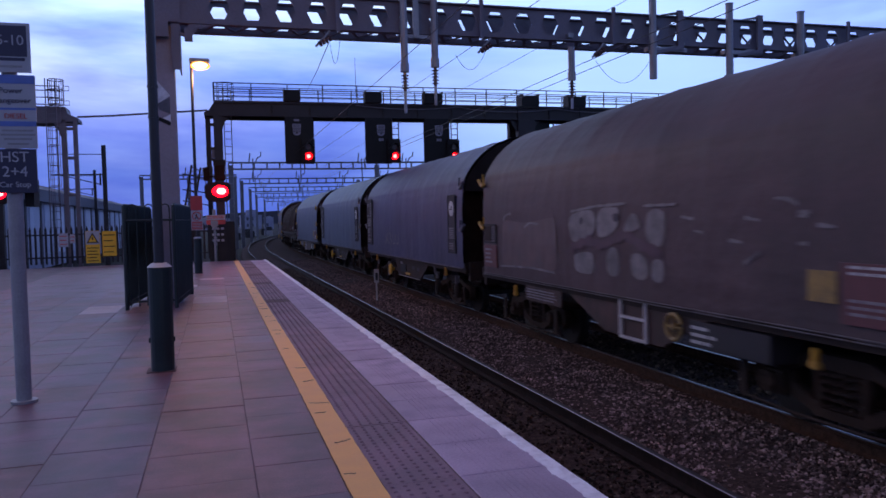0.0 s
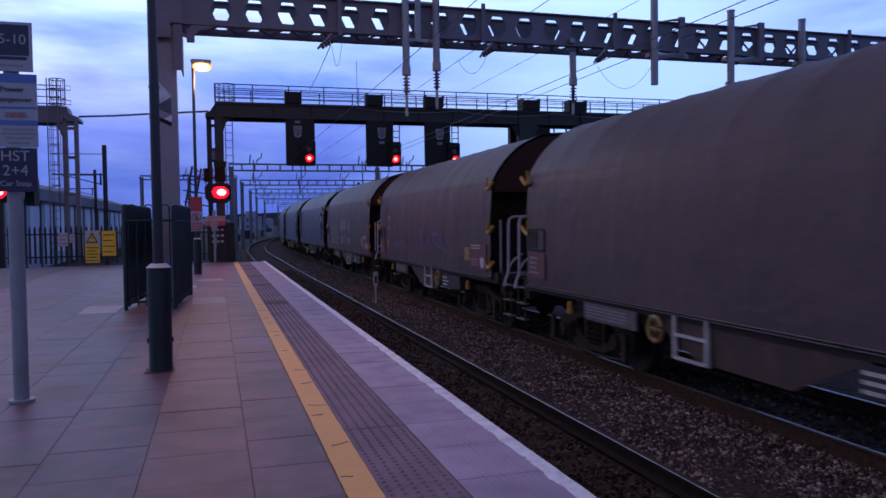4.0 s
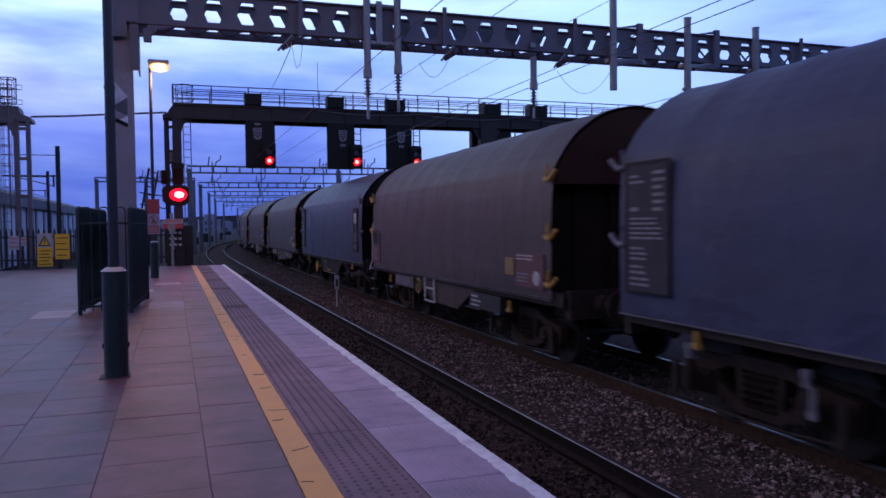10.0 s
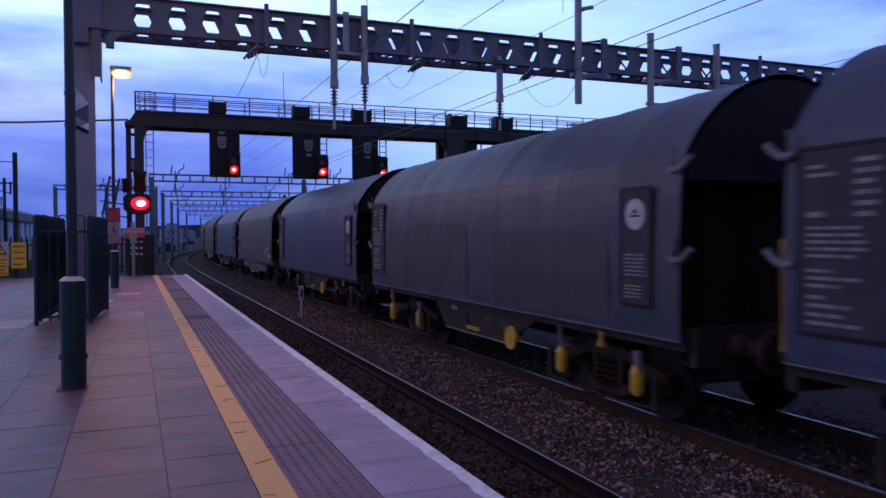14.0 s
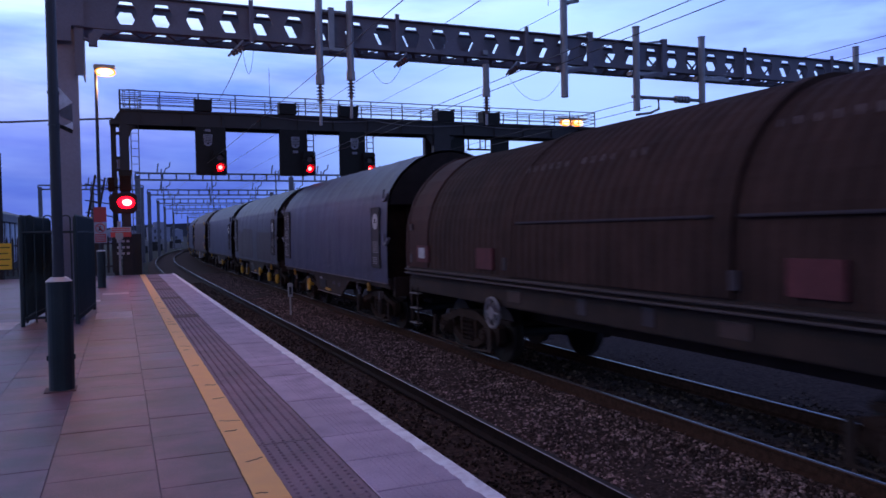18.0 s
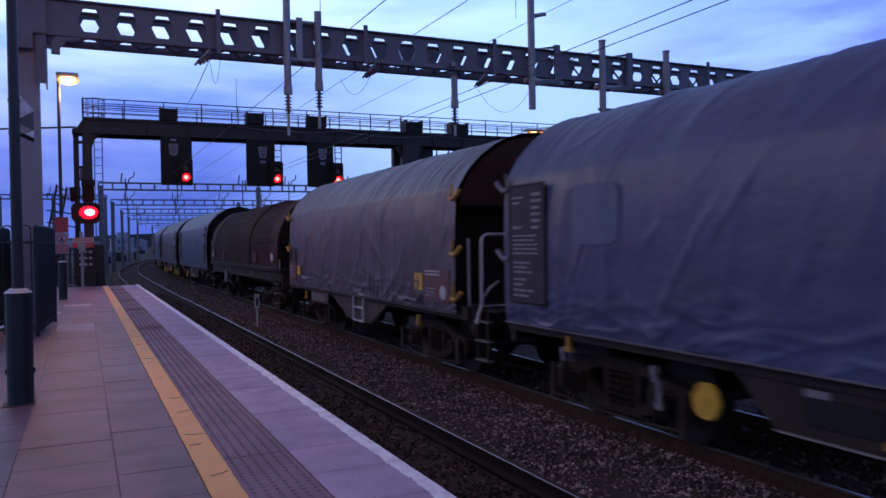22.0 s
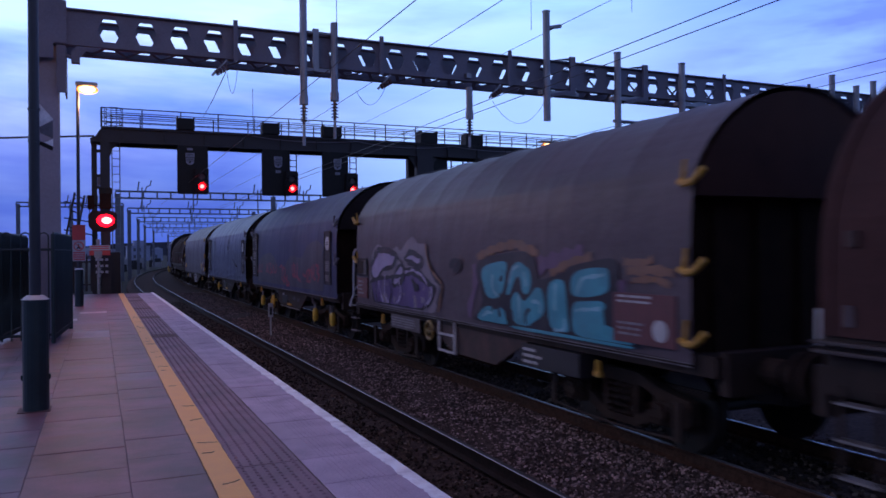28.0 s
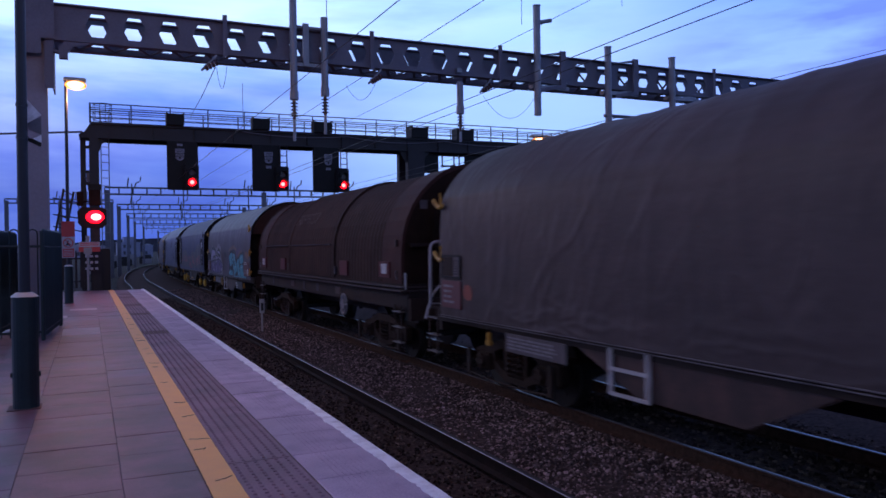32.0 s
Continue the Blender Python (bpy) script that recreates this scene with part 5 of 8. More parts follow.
def m_panel_frame(w, h):
    bm = bm_new()
    for y0, y1, z0, z1 in ((0, w, 0, 0.03), (0, w, h - 0.03, h), (0, 0.03, 0.03, h - 0.03), (w - 0.03, w, 0.03, h - 0.03)):
        box(bm, 0, 0.012, y0, y1, z0, z1)
    return mesh_of(bm, M["black"], name="panel_frame")


def bogie(parent, y):
    b = new("bogie", cached("bolster", m_bolster))
    b.parent, b.location = parent, (0, y, 0)
    for s in (-1, 1):
        f = piece("side_frame", cached("side_frame", m_side_frame), b, (s * 1.02, 0, 0))
        if s > 0:
            f.rotation_euler[2] = PI
            continue
        for y in (-0.82, 0.82):
            piece("axlebox", cached("axlebox", m_axlebox), b, (-1.05, y, 0))
        for y in (-0.15, 0.0, 0.15):
            piece("coil_spring", cached("spring", m_spring), b, (-1.06, y, 0.28))
        piece("brake_rod", cached("brakerod", m_brake_rod), b, (-1.22, 0, 0))
    sets = []
    for a in (-0.82, 0.82):
        sets.append(piece("wheelset", cached("wheelset", m_wheelset), b, (0, a, 0.46)))
    return sets


def tarp_wagon(kind, material, seed, loose, label, top=1.0, ladder=5.28, disc=3.63):
    w = thing("freight_wagon", label, "freight wagon", "wagons of the steel train")
    put = lambda name, me, loc=(0, 0, 0): piece(name, me, w, loc)
    half = HALF[kind]
    put("tarpaulin", tarp_mesh(half, seed, loose, top, material))
    for s in (-1, 1):
        e = put("end_wall", cached("endwall", m_endwall), (0, s * (half - 0.36), 0))
        e.scale[2] = 0.99 if top > 0.97 else 0.965
        for x in (-0.9, -0.3, 0.3, 0.9):
            piece("rib", m_box("rib", (-0.05, 0.05, 0.04, 0.10, 1.05, 3.3), M["endwall"]), e, (x, 0, 0))
        a = put("end_hood", cached("arch" + kind, lambda: m_arch("lunette" if kind == "brown" else "endgrey")), (0, s * (half - 0.04), 0))
        a.scale[2] = 0.61 + 0.39 * top
        h = put("headstock", cached("headstock", m_headstock), (0, s * 5.42, 0))
        if s < 0:
            e.rotation_euler[2] = a.rotation_euler[2] = h.rotation_euler[2] = PI
        for q in (-1, 1):
            b = put("buffer", cached("buffer", m_buffer), (q * 0.87, s * 5.48, 1.03))
            if s < 0:
                b.rotation_euler[2] = PI
        put("side_sill", cached(("sill", s), lambda: m_sill(s)))
    put("floor_frame", m_box("floor_frame", (-1.38, 1.38, -5.4, 5.4, 1.0, 1.14), M["frame"]))
    put("centre_sill", m_box("centre_sill", (-0.45, 0.45, -5.3, 5.3, 0.62, 1.0), M["frame"]))
    sets = bogie(w, 3.5) + bogie(w, -3.5)
    put("belly_plate", cached("belly" + kind, lambda: m_belly(kind)))
    if kind == "brown":
        put("data_plate", m_box("data_plate", (-1.45, -1.42, half - 3.5, half - 2.05, 0.74, 0.99), M["plategrey"] if ladder < 5 else M["belly"]))
        bars(w, half - 3.42, half - 2.13, 0.79, 0.95, 4, M["dataplate"], -1.453, 0.2, 6)
        put("step_ladder", cached("ladder", m_ladder), (-1.43, half - ladder - 0.31, 0.54))
        if seed not in (17, 22):
            put("brake_wheel", cached("ring", m_ring), (-1.46, half - 6.55 if ladder > 5 else half - 3.95, 0.84))
            k = 0.0 if ladder > 5 else 0.2
            put("equipment_box", m_box("equipment_box", (-1.42, -1.0, half - 8.15 - k, half - 6.78 - k, 0.66, 0.95), M["boxgrey"]))
            bars(w, half - 7.3 - k, half - 6.85 - k, 0.70, 0.90, 3, M["wht"], -1.425)
        put("yellow_bracket", cached("bracket", m_bracket), (-1.43, half - 8.74, 0.80))
        put("yellow_bracket", cached("bracket", m_bracket), (-1.43, half - 1.55, 0.82))
        for z in (1.055, 1.085):
            put("hem_cord", m_box("hem_cord", (-1.488, -1.470, -half, half, z, z + 0.010), M["hem"], 0))
        if seed == 17:
            put("yellow_label", m_box("front_label", (-1.512, -1.50, half - 1.26, half - 0.95, 1.37, 1.59), M["yelbright"], 0))
        if seed != 20:
            put("yellow_label", m_box("yellow_label", (-1.492, -1.486, half - 9.05, half - 8.72, 1.36, 1.64), M["yelbright"] if seed == 17 else M["yelworn"], 0))
        put("end_panel", m_box("end_panel", (-1.50, -1.478, half - 10.1, half - 9.12, 1.2, 1.72), M["endpanel"], 0))
        bars(w, half - 9.75, half - 9.2, 1.62, 1.70, 2, M["wht"], -1.503, 0.1, 3)
        bars(w, half - 9.65, half - 9.2, 1.28, 1.42, 3, M["dataplate"], -1.503, 0.3, 4)
        d = put("round_label", cached("rdisc", lambda: m_rdisc()), (-1.505, half - 9.88, 1.36))
        d.scale = (1, 0.65, 0.65)
        put("front_panel", m_box("front_panel", (-1.50, -1.478, half - 0.78, half - 0.12, 1.22, 1.64), M["endpanel"], 0))
        bars(w, half - 0.66, half - 0.2, 1.3, 1.58, 4, M["dataplate"], -1.503, 0.5, 5)
        put("card_frame", m_box("card_frame", (-1.50, -1.478, half - 0.50, half - 0.17, 1.72, 2.0), M["frame"], 0))
        put("label_card", m_box("label_card", (-1.50, -1.478, half - 0.73, half - 0.53, 1.70, 2.0), M["plategrey"], 0))
        bars(w, half - 0.71, half - 0.55, 1.74, 1.96, 6, M["panel"], -1.503, 0.2, 12)
        put("panel_frame", cached("pframe3", lambda: m_panel_frame(0.66, 0.36)), (-1.508, half - 0.78, 1.68))
        # the end with the brake platform carries a hoop rail and steps
        e = 1 if ladder < 5 else -1
        put("handrail", cached("handrail", m_handrail), (0, -5.61 if e < 0 else 5.96, 0))
        if e < 0:
            put("grab_post", m_box("grab_post", (-1.30, -1.27, -0.015, 0.015, 1.15, 2.2), M["greyrail"], 0), (0, -5.2, 0))
        put("end_deck", m_box("end_deck", (-1.25, 1.25, -0.3, 0.3, 1.12, 1.15), M["frame"], 0), (0, e * 5.72, 0))
        put("end_step", cached("endsteps", m_endsteps), (0.08, e * 5.72, 0))
        for y, z in ((half, 2.82), (half, 1.98), (-half, 2.82), (-half, 1.98), (-half, 1.3)):
            l = put("latch", cached("latch", m_latch), (-1.46, y, z))
            if y > 0:
                l.rotation_euler[2] = PI
                l.location[0] = -1.52
    else:
        put("brake_disc", cached("disc", m_disc), (-1.47, half - disc, 0.68))
        put("data_panel", m_box("data_panel", (-1.495, -1.478, half - 1.0, half - 0.16, 1.36, 2.86), M["panel"], 0))
        put("panel_frame", cached("pframe1", lambda: m_panel_frame(0.86, 1.52)), (-1.504, half - 1.01, 1.35))
        for zz, n, sh, y0 in ((2.62, 2, 0.5, 0.55), (2.30, 1, 0.1, 0.45), (1.98, 5, 0.25, 0.90), (1.74, 3, 0.55, 0.75), (1.58, 2, 0.5, 0.70), (1.44, 2, 0.4, 0.80)):
            bars(w, half - y0, half - 0.25, zz, zz + 0.05 * n, n, M["dataplate"], -1.498, sh, 7 + seed)
        bars(w, half - 0.92, half - 0.70, 2.30, 2.75, 6, M["dataplate"], -1.498, 0.3, 8)
        q = half - (0.18 if seed == 18 else 0.0)
        put("sign_panel", m_box("sign_panel", (-1.495, -1.478, q - 10.32, q - 9.78, 1.40, 2.68), M["panel"], 0))
        put("panel_frame", cached("pframe2", lambda: m_panel_frame(0.56, 1.30)), (-1.504, q - 10.33, 1.39))
        bars(w, q - 10.25, q - 9.85, 1.72, 1.96, 6, M["dataplate"], -1.498, 0.35, 9)
        bars(w, q - 10.25, q - 9.85, 1.48, 1.62, 4, M["dataplate"], -1.498, 0.35, 10)
        for b in (1.1, 2.74, 8.2, 9.84):
            d = put("damper", cached("damper", m_damper) if seed in (14, 19) else cached("dulldamper", lambda: dull(m_damper())), (-1.32, half - b, 0))
            piece("damper_rod", cached("damperrod", m_damper_rod), d, (0, 0, 0))
        put("hem_cord", m_box("hem_cord", (-1.492, -1.470, -half, half, 1.075, 1.092), M["hem"], 0))
        put("round_label", cached("rdisc", lambda: m_rdisc()), (-1.498, q - 10.05, 2.39))
        piece("pictogram", cached("pict", m_pict), w, (-1.505, q - 10.05, 2.39))
        put("yellow_plate", m_box("yellow_plate", (-1.43, -1.41, half - 5.8, half - 5.3, 0.62, 0.68), M["yel"], 0))
        put("equipment_box", m_box("equipment_box", (-1.41, -1.1, half - 5.3, half - 4.6, 0.66, 0.9), M["black"]))
        for b, z in ((1.38, 0.90), (9.3, 0.90)):
            put("yellow_bracket", cached("bracket", m_bracket), (-1.43, half - b, z))
        put("white_cap", cached("wcap", m_whitecap), (-1.40, half - 8.3, 0.92))
        put("pipe_end", cached("pipeend", m_pipeend), (-1.36, half - 2.85, 0.62))
        put("belly_lip", m_box("belly_lip", (-1.41, -1.37, half - 6.75, half - 4.3, 0.545, 0.565), M["tread"], 0))
        for b0, z0, wd in ((4.6, 0.86, 0.22), (5.95, 0.80, 0.3), (6.5, 0.78, 0.25)):
            put("stencil", m_box("stencil", (-1.402, -1.394, half - b0 - wd, half - b0, z0, z0 + 0.09), M["panel"] if wd > 0.24 else M["dataplate"], 0))
        put("white_cap", cached("wcap", m_whitecap), (-1.40, half - 10.0, 0.80))
        put("handrail", cached("yrail", m_yrail), (0, 5.5, 0))
        for y, z in ((half, 2.84), (half, 1.93), (-half, 2.84), (-half, 1.93)):
            l = put("latch", cached("glatch", m_glatch), (-1.46, y, z))
            if y > 0:
                l.rotation_euler[2] = PI
                l.location[0] = -1.52
    return w, sets


def m_pipeend():
    bm = bm_new()
    rod(bm, (0, 0, -0.12), (0, 0, 0.10), 0.028, 8)
    rod(bm, (-0.02, 0, -0.14), (0.02, 0, -0.14), 0.05, 8)
    return mesh_of(bm, M["dataplate"], name="pipe_end")


def m_pict():
    bm = bm_new()
    box(bm, 0, 0.004, -0.09, 0.09, -0.03, -0.005)
    plate(bm, [(-0.06, 0.01), (0.0, 0.07), (0.06, 0.01)], "x", 0, 0.004)
    return mesh_of(bm, M["black"], name="pictogram")


def m_rdisc():
    bm = bm_new()
    rod(bm, (-0.004, 0, 0), (0.004, 0, 0), 0.17, 24)
    return mesh_of(bm, M["wht"], name="round_label")


def m_whitecap():
    bm = bm_new()
    rod(bm, (0, 0, -0.1), (0, 0, 0.08), 0.035, 8)
    return mesh_of(bm, M["plategrey"], name="white_cap")


def m_yrail():
    bm = bm_new()
    tube(bm, [(-1.36, 0, 1.15), (-1.36, 0, 2.1), (-1.30, 0, 2.15), (-1.2, 0, 2.15)], 0.025, 6)
    return mesh_of(bm, M["yel"], name="handrail")


def m_glatch():
    me = m_latch()
    me.materials.clear()
    me.materials.append(M["steelgrey"])
    return me


HOOD = [(-1.45, 1.50), (-1.45, 1.85), (-1.44, 2.15), (-1.41, 2.40), (-1.34, 2.66), (-1.22, 2.92), (-1.06, 3.15), (-0.86, 3.35), (-0.63, 3.52), (-0.39, 3.63), (-0.16, 3.685), (0, 3.695)]


def m_hood(y0, y1, k, ribs, material, low=1.0):
    bm = bm_new()
    prof = profile_dense(HOOD, 2)
    prof = [(x * k, 1.5 + (z - 1.5) * k * low) for x, z in prof]
    n = max(2, int((y1 - y0) / 0.05)) if ribs else 2
    rings = []
    for i in range(n + 1):
        y = y0 + (y1 - y0) * i / n
        d = (0.012 if (i // 2) % 2 else 0.0) if ribs else 0
        rings.append([bm.verts.new((x * (1 + d / 1.45), y, z + d * max(0, (z - 2.3) / 1.4))) for x, z in prof])
    for a, b in zip(rings, rings[1:]):
        for j in range(len(prof) - 1):
            bm.faces.new((a[j], a[j + 1], b[j + 1], b[j]))
    bm.faces.new(rings[0]), bm.faces.new(rings[-1][::-1])
    return mesh_of(bm, material, name="hood_section")


# where lettering is left on the hoods: from, to, heights, rows; by the way the wagon faces
HOOD_MARKS = {-1: ((-5.15, -2.45, 3.0, 3.12, 1), (-0.9, 2.05, 2.94, 3.06, 1)), 1: ((-0.15, 2.05, 2.78, 3.10, 3),)}


def m_hood_end():
    bm = bm_new()
    pts = [(x * 0.97, 1.5 + (z - 1.5) * 0.975) for x, z in HOOD]
    plate(bm, pts + [(-x, z) for x, z in reversed(pts[:-1])], "y", 0.0, 0.03)
    return mesh_of(bm, M["endwall"], name="end_wall")


def hood_x(z):
    """Half width of the hood at a height."""
    for (x0, z0), (x1, z1) in zip(HOOD, HOOD[1:]):
        if z0 <= z <= z1:
            return x0 + (x1 - x0) * (z - z0) / (z1 - z0)
    return 0.0


def m_rib_marks(y0, y1, z0, z1, rows):
    bm = bm_new()
    rng = random.Random(int(100 * (y1 - y0)))
    y = y0
    while y < y1:
        for r in range(rows):
            if rng.random() < 0.85:
                h = (z1 - z0) / rows
                a, b = z0 + r * h + 0.15 * h * rng.random(), z0 + (r + 1) * h - 0.15 * h - 0.1 * h * rng.random()
                wd = 0.03 + 0.025 * rng.random()
                q = [bm.verts.new((hood_x(z) * 1.012 - 0.02, y + d, z + 0.012)) for z, d in ((a, 0), (b, 0.04), (b, 0.04 + wd), (a, wd))]
                bm.faces.new(q)
        y += 0.2
    return mesh_of(bm, M["lettering"], name="faded_lettering")


def hood_wagon(label, f=1):
    """f is -1 where the ribbed red section leads."""
    w = thing("covered_coil_wagon", label, "freight wagon", "wagons of the steel train")
    put = lambda name, me, loc=(0, 0, 0): piece(name, me, w, loc)
    hood = lambda y0, y1, k, ribs, m: cached(("hood", f, y0, y1), lambda: m_hood(min(y0 * f, y1 * f), max(y0 * f, y1 * f), k, ribs, M[m], 0.965 if f < 0 else 1.0))
    put("hood_section", hood(2.1, 6.3, 0.982, True, "hood"))
    put("hood_section", hood(-2.15, 2.2, 1.0, True, "hood"))
    put("hood_section", hood(-6.3, -2.05, 0.982, True, "hood"))
    for y in (2.15, -2.1):
        put("hood_band", hood(y - 0.07, y + 0.07, 1.012, False, "hood"))
    for s in (-1, 1):
        put("hood_band", hood(s * 5.3, s * 6.32, 0.998, False, "hoodred"))
        put("hood_band", hood(s * 6.26, s * 6.35, 1.008, False, "hoodred"))
        q = -0.24 if (f, s) == (-1, -1) else 0.0
        put("label_board", m_box("label_board", (-1.475, -1.43, s * 5.48 + q - 0.28, s * 5.48 + q + 0.28, 1.6, 1.9), M["boardred"], 0))
        put("label", m_box("label", (-1.485, -1.47, s * 5.5 + q - 0.14, s * 5.5 + q + 0.14, 1.67, 1.86), M["wht"], 0))
        put("notice_board", m_box("notice_board", (-1.475, -1.42, s * 2.9 + q - 0.28, s * 2.9 + q + 0.28, 1.57, 1.89), M["boardred"], 0))
        put("small_label", m_box("small_label", (-1.475, -1.42, s * 2.25 - 0.05, s * 2.25 + 0.05, 1.58, 1.76), M["panel"], 0))
        put("small_label", m_box("corner_label", (-1.475, -1.43, s * 6.1 + 0.5 * q - 0.025, s * 6.1 + 0.5 * q + 0.025, 1.58, 1.74), M["plategrey"], 0))
        put("small_label", m_box("upper_label", (-1.47, -1.43, s * 6.08 + 0.8 * q - 0.04, s * 6.08 + 0.8 * q + 0.04, 2.18, 2.30), M["plategrey"] if f < 0 else M["belly"], 0))
        put("beam_label", m_box("beam_label", (-1.372, -1.355, s * 2.15 - 0.2, s * 2.15 + 0.2, 1.12, 1.28), M["belly"], 0))
        e = put("end_wall", cached("hoodend", m_hood_end), (0, s * 6.33, 0))
        piece("end_beam", m_box("end_beam", (-1.3, 1.3, 0.0, 0.10, 2.16, 2.24), M["frame"]), e, (0, 0.02, 0))
        piece("end_label", m_box("end_label", (-1.08, -0.94, 0.0, 0.012, 2.86, 3.02), M["plategrey"], 0), e, (0, 0.031, 0)).scale[0] = s
        for x in (-0.8, 0.8):
            piece("end_rib", m_box("end_rib", (-0.05, 0.05, 0.0, 0.07, 1.5, 3.1), M["endwall"]), e, (x, 0.02, 0))
        if s < 0:
            e.rotation_euler[2] = PI
    # faded lettering that is left on the crowns of the ribs only
    for y0, y1, z0, z1, rows in HOOD_MARKS[f]:
        put("faded_lettering", cached(("marks", f, y0), lambda: m_rib_marks(y0, y1, z0, z1, rows)))["kind"] = "stuff"
    put("side_frame_beam", m_box("side_frame_beam", (-1.36, 1.36, -6.42, 6.42, 1.02, 1.36), M["frame"], 0.02))
    for y0, y1 in ((2.3, 5.25 if f > 0 else 6.2), (-1.9, 1.95)):
        put("grab_bar", m_box("grab_bar", (-1.47, -1.41, min(f * y0, f * y1), max(f * y0, f * y1), 2.24, 2.27), M["panel"]))
    for z in (1.36, 1.43):
        put("hood_rail", m_box("hood_rail", (-1.50, 1.50, -6.42, 6.42, z, z + 0.03), M["hoodrail"]))
    put("deck", m_box("deck", (-1.42, 1.42, -6.4, 6.4, 1.395, 1.50), M["frame"], 0))
    for y in (4.6, 0.9, -0.4):
        put("beam_label", m_box("beam_label", (-1.372, -1.355, f * y - 0.1, f * y + 0.1, 1.1, 1.3), M["panel"], 0))
    wheel = put("brake_wheel", cached("bigwheel", m_handwheel), (-1.42, f * -2.75, 0.92))
    piece("hub", cached("wheelhub", m_wheel_hub), wheel, (0, 0, 0))
    for k in range(6):
        piece("spoke", cached("spoke", m_spoke), wheel, (0, 0, 0)).rotation_euler[0] = k * PI / 3
    put("centre_sill", m_box("centre_sill_long", (-0.45, 0.45, -6.2, 6.2, 0.70, 1.02), M["frame"]))
    for s in (-1, 1):
        h = put("headstock", cached("headstock", m_headstock), (0, s * 6.44, 0.02))
        if s < 0:
            h.rotation_euler[2] = PI
        for q in (-1, 1):
            b = put("buffer", cached("buffer", m_buffer), (q * 0.87, s * 6.46, 1.03))
            if s < 0:
                b.rotation_euler[2] = PI
        put("end_step", cached("endsteps", m_endsteps), (0, s * 6.05, 0))
        put("end_post", m_box("end_post", (-1.42, -1.39, -0.03, 0.03, 1.40, 1.70), M["wht"]), (0, s * 6.40, 0))
    return w, bogie(w, 4.4) + bogie(w, -4.4)


def m_handwheel():
    bm = bm_new()
    r = 0.22
    tube(bm, [(0, r * math.cos(a), r * math.sin(a)) for a in [2 * PI * k / 24 for k in range(25)]], 0.026, 6)
    return mesh_of(bm, M["dataplate"], name="brake_wheel")


def m_spoke():
    bm = bm_new()
    rod(bm, (0, 0.08, 0), (0, 0.22, 0), 0.024, 5)
    return mesh_of(bm, M["dataplate"], name="spoke")


def m_wheel_hub():
    bm = bm_new()
    rod(bm, (-0.03, 0, 0), (0.03, 0, 0), 0.10, 16)
    return mesh_of(bm, M["dataplate"], name="hub")


# what the train is made of: kind, cover, seed, slackness, half length of cover, distance of the cover's front behind that of the first
BROWN = "freight wagon with a taut grey-brown tarpaulin hood over rusty frames"
BLUE = "freight wagon with a blue-grey tarpaulin hood and dark data panels"
GREY = "freight wagon with a slack wrinkled grey tarpaulin hood"
PALE = "freight wagon with a pale blue-grey tarpaulin hood"
HOODED = "coil wagon with three dark brown telescopic steel hoods"
PITCH, LONG = 12.1, 14.0
# kind, cover, slackness, label, height of the hoops, ladder or brake disc behind the front
STOCK = [("blue", "tarp_blue", 0.3, BLUE, 1.0, 3.63), ("brown", "tarp_brown", 0.2, BROWN, 1.0, 5.28), ("blue", "tarp_pale", 0.2, BLUE, 1.0, 3.63), ("brown", "tarp_grey", 0.2, BROWN, 1.0, 5.28), ("hood",),
         ("brown", "tarp_pale", 0.2, PALE, 1.0, 4.33), ("blue", "tarp_pale", 0.25, BLUE, 1.0, 3.63), ("blue", "tarp_mauve", 0.25, BLUE, 1.0, 3.63),
         ("brown", "tarp_brown", 0.2, "freight wagon with grey-brown tarpaulin hood sprayed with white letters", 1.0, 5.28), ("brown", "tarp_brown", 0.3, BROWN, 0.99, 5.28), ("brown", "tarp_brown", 0.2, BROWN, 0.98, 4.33),
         ("blue", "tarp_blue", 0.2, BLUE, 0.98, 3.63), ("brown", "tarp_brown", 0.15, BROWN, 0.99, 4.33), ("blue", "tarp_blue", 0.3, BLUE, 0.98, 7.15), ("blue", "tarp_slate", 0.3, BLUE, 0.97, 7.05),
         ("blue", "tarp_blue", 0.25, BLUE, 0.98, 3.63), ("hood",), ("brown", "tarp_plum", 1.0, GREY, 0.95, 5.28), ("blue", "tarp_azure", 0.8, BLUE, 0.97, 3.63),
         ("blue", "tarp_dark", 0.35, "freight wagon with dark blue tarpaulin hood and red scrawl", 0.97, 3.63), ("brown", "tarp_grey", 0.3, "freight wagon with a grey tarpaulin hood covered in cyan graffiti", 0.94, 4.3), ("hood",),
         ("brown", "tarp_soot", 0.45, GREY, 0.93, 4.34), ("blue", "tarp_blue", 0.4, BLUE, 0.97, 3.63)]
FIRST = -8
TRAVEL = [(0, 14.4), (2.2, 26.5), (3.5, 33.6), (6, 47.3), (9, 63.1), (12, 79.2), (13, 84.4), (16.5, 102.7), (19, 115.7), (22, 131.6), (25, 147.3), (28, 163.0), (30.5, 176.3), (32, 184.4)]
wagons = []


